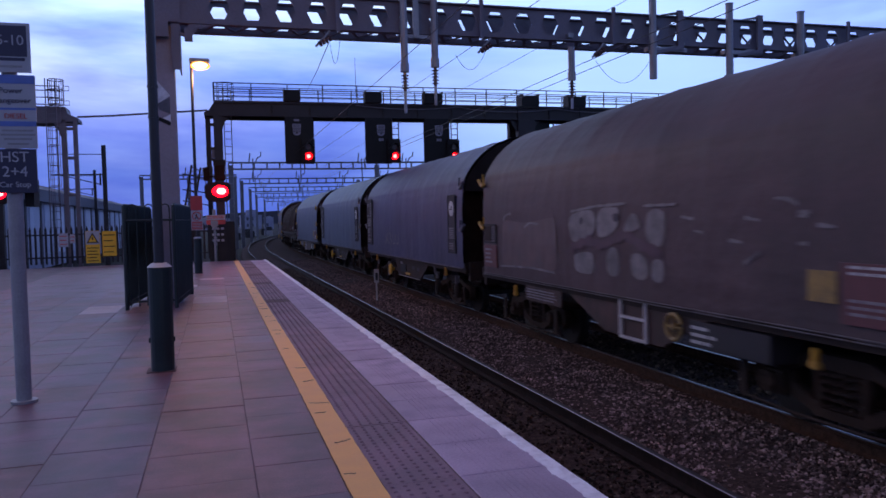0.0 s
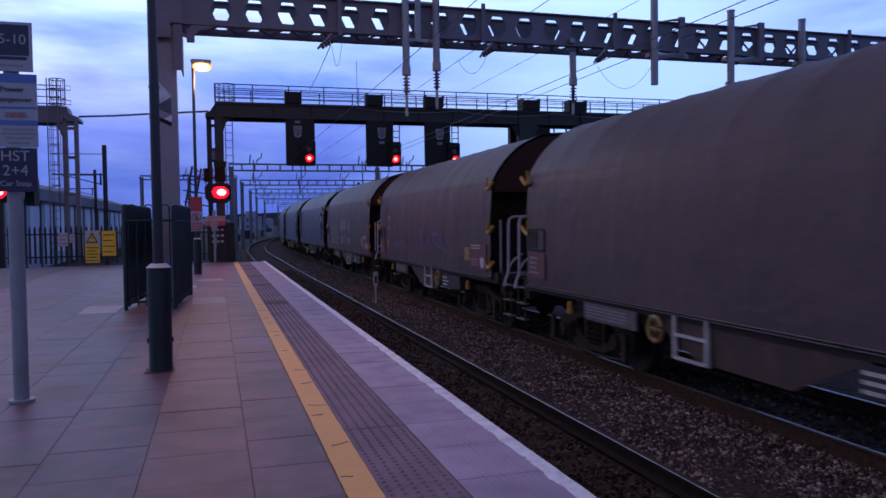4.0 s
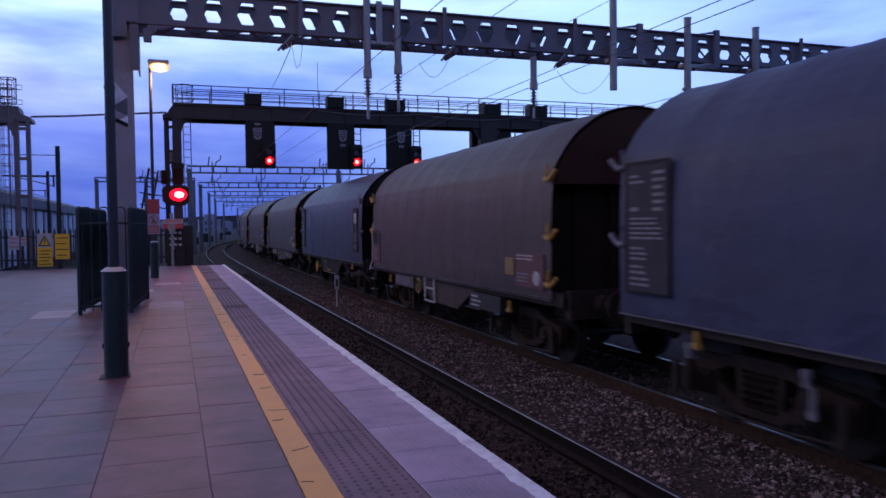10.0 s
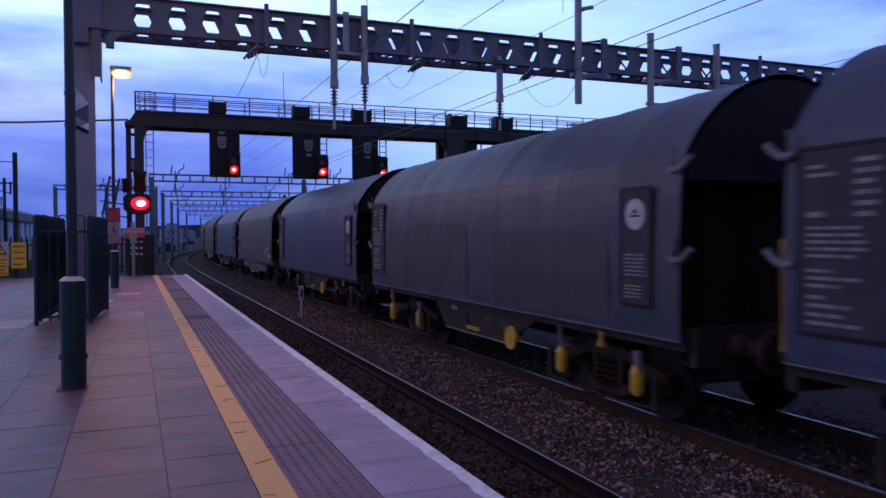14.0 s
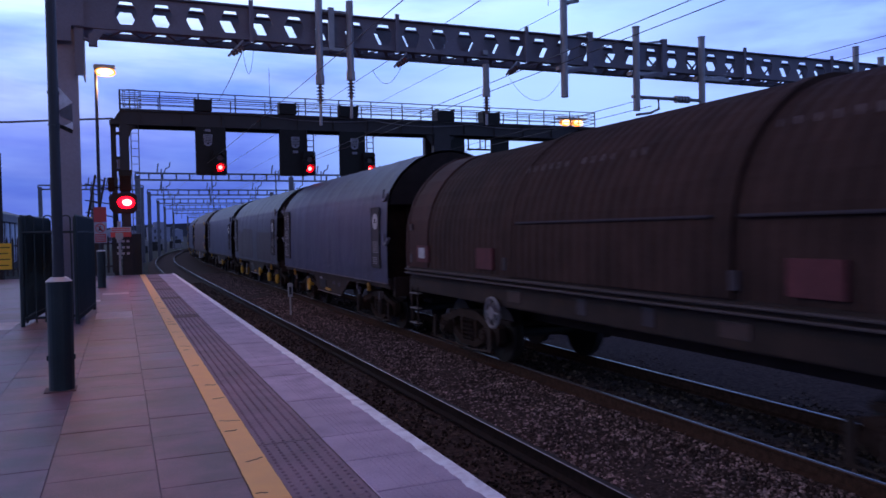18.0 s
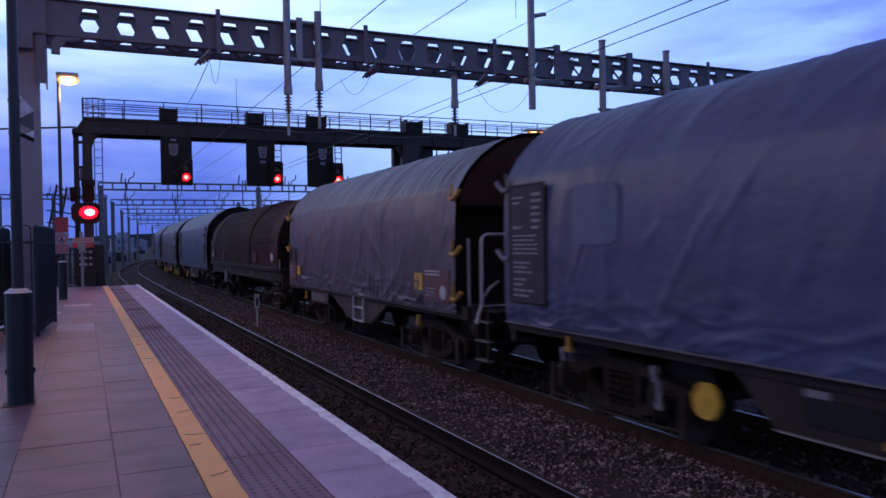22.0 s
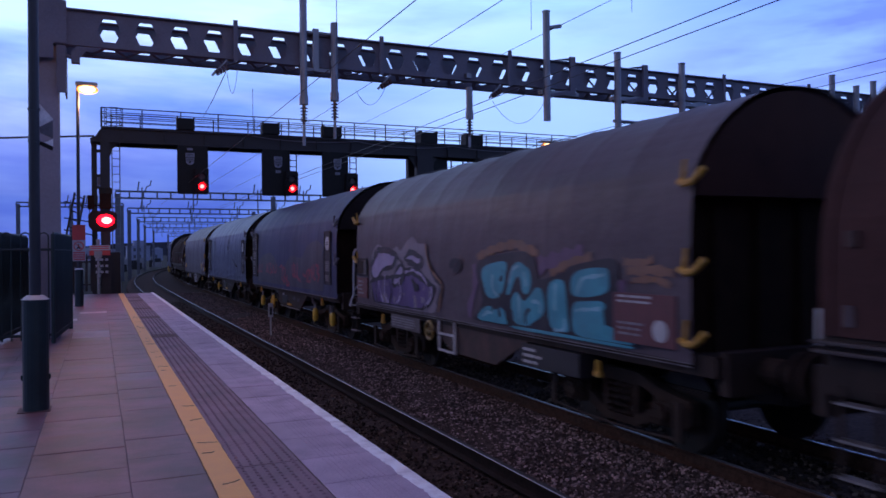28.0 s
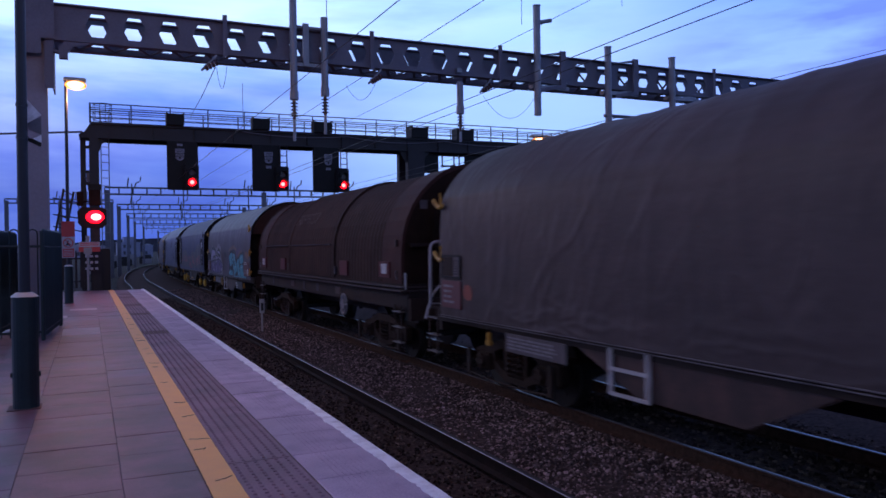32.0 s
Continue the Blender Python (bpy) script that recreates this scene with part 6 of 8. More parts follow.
# a violet and a turquoise piece: paint, then places as metres behind the cover's front and heights
VIOLET_PIECE = [
    ("g_halo", [(0.98, 1.93), (1.15, 2.24), (1.5, 2.36), (1.74, 2.24), (2.2, 2.16), (2.5, 2.32), (2.67, 2.14), (2.97, 2.36), (3.31, 2.47), (3.5, 2.29), (3.85, 2.33), (3.95, 2.09), (4.06, 1.92), (4.28, 1.76), (4.6, 1.63), (4.42, 1.4),
                (4.27, 1.14), (2.36, 1.13), (1.08, 1.15), (0.88, 1.5)]),
    ("g_violet", [(1.0, 1.58), (1.54, 1.66), (2.61, 1.72), (3.29, 1.80), (3.9, 1.64), (4.28, 1.55), (4.15, 1.34), (3.6, 1.15), (1.2, 1.15), (1.05, 1.4)]),
]
VIOLET_PETALS = [
    ("g_lilac", [(1.04, 1.87), (1.47, 2.19), (2.01, 2.18), (2.5, 2.09), (2.25, 1.89), (1.73, 1.84), (1.46, 1.63), (1.09, 1.64)]),
    ("g_lilac", [(2.92, 2.04), (3.19, 2.16), (3.55, 2.09), (3.75, 2.05), (3.61, 1.92), (3.19, 2.0)]),
    ("g_lilac", [(2.25, 1.6), (2.5, 1.85), (2.74, 1.95), (2.9, 1.9), (2.8, 1.67), (2.37, 1.51)]),
]
TURQUOISE_BACK = [
    ("g_dark", [(5.75, 1.96), (6.11, 2.09), (6.76, 2.15), (7.26, 2.17), (7.52, 2.05), (7.53, 1.79), (7.85, 1.84), (8.23, 1.92), (8.28, 1.99), (8.71, 2.05), (9.12, 2.1), (9.23, 2.0), (9.17, 1.68), (9.05, 1.61), (9.11, 1.45),
                (9.27, 1.3), (9.66, 1.15), (5.65, 1.15), (5.8, 1.26), (6.06, 1.47), (5.88, 1.7)]),
]
TURQUOISE_LETTERS = [
    [(5.95, 1.92), (6.26, 2.0), (6.77, 2.05), (6.70, 1.81), (6.57, 1.51), (6.14, 1.49), (6.03, 1.7)],
    [(6.8, 1.81), (6.89, 2.0), (7.09, 2.04), (7.22, 1.98), (7.38, 1.93), (7.4, 1.71), (7.27, 1.58), (7.13, 1.65), (7.12, 1.8), (7.0, 1.85), (6.9, 1.73), (6.79, 1.57), (6.69, 1.56)],
    [(5.76, 1.17), (5.94, 1.32), (6.16, 1.4), (6.38, 1.38), (6.62, 1.4), (6.68, 1.24), (6.75, 1.16)],
    [(6.85, 1.19), (6.83, 1.53), (7.0, 1.66), (7.13, 1.52), (7.26, 1.51), (7.51, 1.72), (7.66, 1.7), (7.73, 1.54), (7.7, 1.37), (7.39, 1.24), (7.31, 1.19)],
]
TURQUOISE_FOOT = [
    [(7.79, 1.19), (7.79, 1.76), (7.99, 1.83), (8.21, 1.82), (8.21, 1.35), (8.28, 1.19)],
    [(8.29, 1.64), (8.31, 1.88), (8.53, 1.96), (9.06, 1.99), (9.05, 1.86), (9.06, 1.71), (8.71, 1.64), (8.52, 1.63)],
    [(8.30, 1.36), (8.33, 1.58), (8.66, 1.59), (8.94, 1.62), (9.0, 1.51), (8.64, 1.42), (8.7, 1.36), (9.05, 1.35), (9.33, 1.24), (9.5, 1.17), (8.34, 1.17)],
    [(6.8, 1.13), (6.85, 1.17), (8.2, 1.17), (9.48, 1.16), (9.4, 1.13)],
]
# strokes: paint, width, then the line
VIOLET_STROKES = [
    ("g_dark", 0.055, [(0.98, 1.87), (1.39, 2.24), (2.01, 2.25), (2.58, 2.12), (2.3, 1.87), (1.73, 1.82)]), ("g_dark", 0.055, [(2.92, 2.04), (3.19, 2.21), (3.55, 2.13), (3.83, 2.03), (3.63, 1.87), (3.08, 1.97)]),
    ("g_dark", 0.05, [(2.5, 2.09), (2.85, 1.95), (2.91, 1.68), (2.61, 1.52)]), ("g_dark", 0.06, [(2.92, 1.86), (3.55, 1.87), (4.0, 1.67), (4.32, 1.57)]), ("g_dark", 0.06, [(4.06, 1.92), (4.28, 1.72), (4.57, 1.62), (4.36, 1.30)]),
    ("g_dark", 0.13, [(3.29, 1.70), (3.39, 1.53), (3.6, 1.56)]), ("g_dark", 0.05, [(2.06, 1.18), (2.24, 1.41), (2.12, 1.6)]), ("g_dark", 0.05, [(1.4, 1.64), (1.3, 1.4), (1.38, 1.18)]), ("g_dark", 0.10, [(4.88, 1.93), (5.1, 2.06), (5.3, 1.92), (5.0, 1.88)]),
]
PALE_STROKES = [
    ("g_lilac", 0.05, [(2.96, 1.8), (3.29, 1.87), (3.75, 1.77), (3.94, 1.61)]), ("g_lilac", 0.05, [(4.13, 1.59), (4.18, 1.42), (3.85, 1.23)]), ("g_lilac", 0.045, [(1.87, 1.74), (1.8, 1.34), (2.01, 1.2)]),
    ("g_lilac", 0.045, [(2.61, 1.67), (2.75, 1.39), (2.48, 1.21)]), ("g_lilac", 0.04, [(1.5, 1.6), (1.62, 1.3), (1.72, 1.2)]), ("g_orange", 0.06, [(3.88, 2.31), (3.95, 2.05), (4.1, 1.88), (4.6, 1.63), (4.4, 1.18)]),
]
GLOW_STROKES = [
    ("g_mauve", 0.16, [(5.70, 1.98), (5.78, 1.7), (5.52, 1.29), (5.58, 1.18)]), ("g_mauve", 0.20, [(7.56, 1.98), (8.2, 2.09), (8.55, 2.13)]), ("g_orange", 0.12, [(5.82, 2.08), (6.49, 2.22), (7.01, 2.27), (7.56, 2.13)]),
    ("g_orange", 0.10, [(7.85, 1.88), (8.2, 2.01), (8.71, 2.10)]), ("g_orange", 0.09, [(9.30, 2.05), (9.6, 2.02), (9.75, 2.08)]), ("g_orange", 0.10, [(9.34, 1.95), (9.75, 1.97), (10.08, 1.94)]),
    ("g_orange", 0.07, [(9.42, 1.85), (9.79, 1.88), (10.03, 1.82)]), ("g_mauve", 0.14, [(9.25, 1.85), (9.3, 1.55), (9.5, 1.3)]),
]
SHINE_STROKES = [
    ("g_light", 0.045, [(6.35, 1.84), (6.31, 1.63), (6.48, 1.55)]), ("g_light", 0.045, [(6.8, 1.73), (6.87, 1.93), (7.07, 1.97)]), ("g_light", 0.05, [(7.22, 1.9), (7.28, 1.71)]), ("g_light", 0.045, [(6.0, 1.22), (6.1, 1.3), (6.32, 1.3)]),
    ("g_light", 0.045, [(7.07, 1.27), (7.06, 1.58)]), ("g_light", 0.045, [(7.4, 1.52), (7.63, 1.53), (7.59, 1.38)]), ("g_light", 0.05, [(7.98, 1.77), (7.94, 1.44)]), ("g_light", 0.045, [(8.43, 1.66), (8.52, 1.85), (8.97, 1.9)]),
    ("g_light", 0.045, [(7.91, 1.20), (8.16, 1.21), (8.15, 1.36)]), ("g_light", 0.045, [(8.39, 1.47), (8.88, 1.52)]), ("g_dark", 0.045, [(6.77, 1.20), (6.75, 1.40), (6.66, 1.50)]), ("g_dark", 0.05, [(7.25, 1.22), (7.22, 1.36), (7.36, 1.42)]),
]
# pale block letters, a maroon bar over them, and loose strokes, as metres behind the front and heights
BLOCK_LETTERS = [
    [(3.82, 2.17), (4.30, 2.24), (4.72, 2.25), (4.71, 1.89), (4.28, 1.83), (3.92, 1.74)],
    [(3.97, 1.61), (4.66, 1.67), (4.68, 1.33), (4.03, 1.33)],
    [(4.76, 2.27), (5.42, 2.27), (5.34, 1.98), (5.04, 1.87), (4.73, 1.84)],
    [(5.00, 1.69), (5.34, 1.78), (5.38, 1.34), (5.02, 1.33)],
    [(5.71, 2.26), (5.94, 2.01), (5.76, 1.96), (5.40, 1.91)],
    [(5.64, 1.71), (6.07, 1.65), (6.09, 1.34), (5.64, 1.34)],
    [(6.03, 2.24), (6.46, 2.23), (6.43, 1.74), (6.02, 1.80)],
    [(6.14, 1.63), (6.42, 1.63), (6.41, 1.34), (6.14, 1.33)]]
LETTER_HOLES = [[(4.22, 2.15), (4.34, 2.14), (4.32, 2.03), (4.23, 2.04)], [(5.20, 2.19), (5.38, 2.19), (5.37, 2.07), (5.21, 2.07)]]
MAROON_BAR = [(3.94, 1.69), (4.51, 1.82), (4.86, 1.75), (5.52, 1.91), (5.79, 1.82), (6.39, 1.68)]
RUSTY_FIELD = [(1.11, 2.13), (2.10, 2.06), (2.72, 2.10), (3.43, 2.17), (3.42, 1.30), (1.06, 1.27)]
LOOSE_STROKES = [
    [(3.94, 2.23), (4.67, 2.29), (5.53, 2.31)],
    [(6.00, 2.27), (6.65, 2.27)],
    [(1.15, 2.11), (1.28, 2.21), (1.54, 2.23)],
    [(2.15, 1.98), (2.36, 2.07), (2.74, 2.04)],
    [(1.00, 1.27), (2.38, 1.31), (3.34, 1.28)],
    [(6.77, 2.13), (7.00, 2.10)],
    [(7.02, 1.97), (7.18, 1.95)],
    [(7.61, 1.88), (7.82, 1.86)],
    [(7.85, 1.65), (8.10, 1.77)],
    [(8.31, 2.29), (8.52, 2.28), (8.60, 2.22)],
    [(7.87, 2.11), (8.08, 2.08)],
    [(8.61, 2.16), (8.75, 2.15)],
    [(8.61, 2.12), (8.72, 2.12)],
    [(8.84, 2.04), (9.04, 2.02)],
    [(8.61, 1.87), (8.72, 1.87)]]


def sprayed(w, k, half, seed, loose):
    """Graffiti on the platform side of some wagons."""
    rng = random.Random(k)
    if k == 12:
        for n, (m, width, pts) in enumerate(GLOW_STROKES):
            spray_line(w, half, seed, loose, pts, width, M[m], 0.0005 * n)
        layers = VIOLET_PIECE + VIOLET_PETALS + TURQUOISE_BACK + [("g_cyan", pts) for pts in TURQUOISE_LETTERS + TURQUOISE_FOOT]
        for n, (m, pts) in enumerate(layers):
            paint_shape(w, half, seed, loose, pts, M[m], 0.003 + 0.001 * n)
        for m, pts in VIOLET_PETALS + VIOLET_PIECE[1:]:
            spray_line(w, half, seed, loose, pts + pts[:1], 0.07, M["g_dark"], 0.013)
        for n, (m, width, pts) in enumerate(VIOLET_STROKES + PALE_STROKES + SHINE_STROKES):
            spray_line(w, half, seed, loose, pts, width, M[m], 0.014)
    if k == 0:
        paint_shape(w, half, seed, loose, RUSTY_FIELD, M["g_rustfield"], 0)
        for pts in BLOCK_LETTERS:
            paint_shape(w, half, seed, loose, pts, M["g_chalk"], 0.001)
        for pts in LETTER_HOLES:
            paint_shape(w, half, seed, loose, pts, M["overpaint"], 0.003)
        spray_line(w, half, seed, loose, MAROON_BAR, 0.13, M["g_maroon"], 0.004)
        for pts in LOOSE_STROKES:
            spray_line(w, half, seed, loose, pts, 0.035, M["g_chalk"], 0.003)
    if k == 11:
        paint_shape(w, half, seed, loose, [(0.9, 1.5), (1.4, 1.95), (2.0, 2.1), (3.07, 2.2), (3.8, 2.05), (4.2, 1.82), (4.7, 1.68), (5.3, 1.76), (5.7, 2.0), (6.2, 2.1), (7.3, 2.02), (7.6, 2.12), (8.1, 2.4), (9.0, 2.5),
                                           (9.6, 2.35), (9.6, 1.2), (0.9, 1.2)], M["g_smut"], 0)
    if k == 6:
        for pts in ([(1.05, 1.16), (1.05, 2.3), (1.9, 2.36), (2.3, 2.2), (2.95, 2.42), (5.42, 2.36), (5.46, 1.95), (5.5, 1.16)], [(6.42, 1.16), (6.40, 2.24), (9.5, 2.2), (9.55, 1.16)]):
            paint_shape(w, half, seed, loose, pts, M["overpaint"], 0)
    if k == 1:
        for pts in ([(1.13, 2.21), (1.13, 2.40), (1.5, 2.42), (1.5, 2.22)], [(1.22, 2.0), (1.28, 2.12), (1.4, 2.1), (1.43, 1.96), (1.3, 1.92)], [(1.05, 1.41), (1.05, 1.66), (1.33, 1.66), (1.33, 1.41)]):
            paint_shape(w, half, seed, loose, pts, M["yelworn"], 0)
        for m, (b0, z0) in enumerate(((2.1, 1.4), (2.6, 1.45), (3.0, 1.4))):
            spray_line(w, half, seed, loose, [(b0, z0), (b0 + 0.2, z0 + 0.25), (b0 + 0.3, z0 + 0.02), (b0 + 0.45, z0 + 0.2)], 0.09, M["g_bluechalk"], 0)
        strap = m_box("strap", (-0.006, 0.006, -0.15, 0.15, -0.008, 0.008), M["tarp_soot"], 0)
        for n in range(13):
            piece("strap", strap, w, (-1.483, half - 0.92, 2.02 + 0.068 * n))
    if k in (3, 10):
        ob = paint_shape(w, half, seed, loose, [(1.55, 2.1), (2.4, 2.1), (2.4, 2.78), (1.55, 2.78)], M["patch"], 0)
        ob.name = "patch"
    if k == 10:
        # two dark scuffs and a trailing smear of grime
        for n, pts in enumerate(([(6.26, 2.33), (6.26, 2.46), (6.44, 2.46), (6.44, 2.33)], [(6.50, 2.58), (6.52, 2.72), (6.68, 2.72), (6.66, 2.58)])):
            paint_shape(w, half, seed, loose, pts, M["frame"], 0.001).name = "scuff"
        for n, pts in enumerate(([(7.80, 2.28), (7.95, 2.20), (8.08, 2.08), (7.98, 1.98)], [(7.72, 1.93), (7.9, 1.88), (8.15, 1.80), (8.35, 1.75), (8.5, 1.66), (8.80, 1.63)], [(8.45, 1.70), (8.6, 1.71), (8.75, 1.66)])):
            spray_line(w, half, seed, loose, pts, 0.045 if n else 0.03, M["frame"], 0.001 + 0.001 * n).name = "smear"
    if k == 14:
        paint_shape(w, half, seed, loose, [(0.86, 1.36), (0.86, 1.6), (1.13, 1.6), (1.13, 1.36)], M["g_rust"], 0)
    if k in SCRAWLS:
        m, width, glyphs = SCRAWLS[k]
        for g, b0, b1, z0, z1 in glyphs:
            for stroke in SCRIPT[g]:
                spray_line(w, half, seed, loose, [(b0 + (b1 - b0) * u + rng.uniform(-0.03, 0.03), z0 + (z1 - z0) * v) for u, v in stroke], width, M[m], 0.002)


NUDGE = {8: 0.05, 10: -0.3, 11: -0.2, 13: -0.15}


def build_train():
    o = 0.0
    offs = {}
    for k in range(0, len(STOCK) + FIRST):
        offs[k] = o
        o += LONG if STOCK[k - FIRST][0] == "hood" else PITCH
    o = 0.0
    for k in range(-1, FIRST - 1, -1):
        o -= LONG if STOCK[k - FIRST][0] == "hood" else PITCH
        offs[k] = o
    for i, spec in enumerate(STOCK):
        k = i + FIRST
        if spec[0] == "hood":
            w, sets = hood_wagon(HOODED, -1 if k == 8 else 1)
            half = 6.1
        else:
            kind, cover, loose, label, top, place = spec
            w, sets = tarp_wagon(kind, M[cover], i, loose, label, top, place, place)
            half = HALF[kind]
            sprayed(w, k, half, i, loose)
        wagons.append((w, offs[k] + half + NUDGE.get(k, 0), sets, k))


build_train()


def distance_at(t):
    ts, ds = [a for a, _ in TRAVEL], [b for _, b in TRAVEL]
    # a quadratic through the travelled distances keeps the pace even
    c = np.polyfit(ts, ds, 3)
    return float(np.polyval(c, t))


def wagon_pose(t, back):
    s = distance_at(t) - back
    x, y, a = along(s, TRACK_2)
    return pose(x, y, RAIL_Z, 0, 0, -math.degrees(a))


# ---- platform signs ----
def board(parent, name, x0, x1, y, z0, z1, material, label="", th=0.02):
    bm = bm_new()
    box(bm, x0, x1, y, y + th, z0, z1)
    return part(name, bm, material, parent, label)


def words(parent, s, size, x, y, z, material):
    ob = piece("lettering", text_mesh(s, size, material), parent, (x, y, z))
    ob.rotation_euler[0] = PI / 2
    return ob


def bar_line(parent, x0, x1, y, z, h, material):
    bm = bm_new()
    box(bm, x0, x1, y - 0.003, y, z - h / 2, z + h / 2)
    return part("writing", bm, material, parent)


def build_stop_sign():
    t = thing("car_stop_sign", "grey pole with stacked platform stop boards", "sign", loc=(-1.37, 6.18, 0))
    bm = bm_new()
    rod(bm, (0, 0, 0), (0, 0, 2.65), 0.052, 16)
    rod(bm, (0, 0, 0), (0, 0, 0.02), 0.09, 16)
    part("pole", bm, M["polegrey"], t)
    y = -0.075
    b = board(t, "platform_board", -0.17, 0.155, y, 2.365, 2.71, M["signwhite"], "navy board with white figures")
    board(b, "navy_field", -0.155, 0.135, y - 0.004, 2.475, 2.69, M["signnavy"])
    words(b, "5-10", 0.098, 0.03, y - 0.006, 2.585, M["signwhite"])
    bar_line(b, -0.15, 0.12, y - 0.001, 2.455, 0.022, M["signnavy"])
    bar_line(b, -0.13, 0.10, y - 0.001, 2.405, 0.016, M["polegrey"])
    b = board(t, "changeover_board", -0.19, 0.175, y, 1.83, 2.345, M["signwhite"], "white and blue notice with warning triangles")
    board(b, "blue_strip", -0.19, 0.175, y - 0.004, 2.285, 2.345, M["signblue"])
    words(b, "Power", 0.058, 0.02, y - 0.004, 2.235, M["signnavy"])
    words(b, "changeover", 0.055, 0.02, y - 0.004, 2.165, M["signnavy"])
    board(b, "blue_rule", -0.19, 0.175, y - 0.004, 2.10, 2.115, M["signblue"])
    words(b, "DIESEL", 0.05, 0.045, y - 0.004, 2.055, M["signred"])
    board(b, "blue_strip", -0.19, 0.175, y - 0.004, 1.985, 2.02, M["signblue"])
    for z, w in ((1.955, 0.1), (1.925, 0.11), (1.895, 0.09), (1.86, 0.07)):
        bar_line(b, 0.055 - w, 0.055 + w, y - 0.001, z, 0.013, M["polegrey"])
    for z in (2.055, 1.915):
        bm = bm_new()
        plate(bm, [(-0.16, z - 0.035), (-0.07, z - 0.035), (-0.115, z + 0.045)], "y", y - 0.005, 0.004)
        part("warning_triangle", bm, M["signyellow"], b, "yellow warning triangle")
    b = board(t, "stop_board", -0.17, 0.165, y, 1.515, 1.825, M["signnavy"], "navy car stop board")
    words(b, "HST", 0.105, 0.025, y - 0.004, 1.765, M["signwhite"])
    words(b, "2+4", 0.105, 0.025, y - 0.004, 1.662, M["signwhite"])
    words(b, "Car Stop", 0.055, 0.025, y - 0.004, 1.572, M["signwhite"])
    bm = bm_new()
    box(bm, 0.06, 0.12, 0.02, 0.2, 1.42, 1.62)
    part("bracket_box", bm, M["black"], t)


build_stop_sign()


def build_post_sign():
    t = thing("hanging_sign", "small silver-backed sign fixed to the lamp post", "sign", loc=(-0.475, 7.08, 0))
    bm = bm_new()
    plate(bm, [(0.031, 2.513), (0.141, 2.382), (0.034, 2.311)], "y", 0.02, 0.02)
    part("plate", bm, M["signpale"], t)
    bm = bm_new()
    plate(bm, [(0.034, 2.308), (0.137, 2.366), (0.138, 2.221), (0.047, 2.262)], "y", 0.03, 0.02)
    part("back_plate", bm, M["steelgrey"], t)
    bm = bm_new()
    plate(bm, [(0.076, 2.187), (0.138, 2.218), (0.139, 2.156)], "y", 0.02, 0.02)
    part("lower_plate", bm, M["signpale"], t)
    bm = bm_new()
    plate(bm, [(0.030, 2.20), (0.076, 2.183), (0.139, 2.152), (0.132, 2.121), (0.030, 2.17)], "y", 0.02, 0.02)
    part("bracket", bm, M["black"], t)
    for z in (2.45, 2.19):
        bm = bm_new()
        rod(bm, (0, 0, z - 0.010), (0, 0, z + 0.010), 0.046, 12)
        part("clamp", bm, M["postgrey"], t)


build_post_sign()


# ---- railings and fences ----
def build_enclosure():
    t = thing("railing_enclosure", "dark green bow-topped railings around the portal column", "railing", loc=(0, 0, 0))
    c = [(-1.30, 12.35), (-0.60, 12.35), (-0.44, 14.60), (-1.11, 14.67)]
    h = 1.56
    for i in range(4):
        (ax, ay), (bx, by) = c[i], c[(i + 1) % 4]
        ln = math.hypot(bx - ax, by - ay)
        bm = bm_new()
        rod(bm, (ax, ay, 0), (ax, ay, h), 0.03, 8)
        part("post", bm, M["green"], t)
        for z in (0.12, h - 0.22):
            bm = bm_new()
            rod(bm, (ax, ay, z), (bx, by, z), 0.018, 6)
            part("rail", bm, M["green"], t)
        n = int(ln / (0.105 if i % 2 == 0 else 0.075))
        n -= n % 2
        for k in range(0, n, 2):
            u0, u1 = (k + 0.5) / n, (k + 1.5) / n
            p0, p1 = (ax + (bx - ax) * u0, ay + (by - ay) * u0), (ax + (bx - ax) * u1, ay + (by - ay) * u1)
            r = math.hypot(p1[0] - p0[0], p1[1] - p0[1]) / 2
            mid = ((p0[0] + p1[0]) / 2, (p0[1] + p1[1]) / 2)
            ux, uy = (p1[0] - p0[0]) / (2 * r), (p1[1] - p0[1]) / (2 * r)
            pts = [(p0[0], p0[1], 0.05)] + [(mid[0] - ux * r * math.cos(a), mid[1] - uy * r * math.cos(a), h - r + r * math.sin(a) + 0.02) for a in [PI * q / 6 for q in range(7)]] + [(p1[0], p1[1], 0.05)]
            bm = bm_new()
            tube(bm, pts, 0.011 if i % 2 == 0 else 0.019, 6)
            part("hoop_bar", bm, M["green"], t)


build_enclosure()


def build_palisade():
    t = thing("palisade_fence", "dark steel palisade fence across the platform end", "fence", loc=(0, 27.9, 0))
    bm = bm_new()
    plate(bm, [(-0.034, 0.06), (0.034, 0.06), (0.034, 1.2), (0.012, 1.27), (0, 1.31), (-0.012, 1.27), (-0.034, 1.2)], "y", 0, 0.012)
    pale = mesh_of(bm, M["gantry"], name="pale")
    for i in range(58):
        piece("pale", pale, t, (-8.9 + i * 0.155, -0.02, 0))
    for z in (0.25, 1.0):
        bm = bm_new()
        box(bm, -9.0, 0.1, 0, 0.05, z, z + 0.05)
        part("rail", bm, M["gantry"], t)
    for x in (-9.0, -6.25, -3.5, -0.75, 0.1):
        bm = bm_new()
        box(bm, x - 0.04, x + 0.04, 0.05, 0.13, 0, 1.25)
        part("post", bm, M["gantry"], t)


build_palisade()


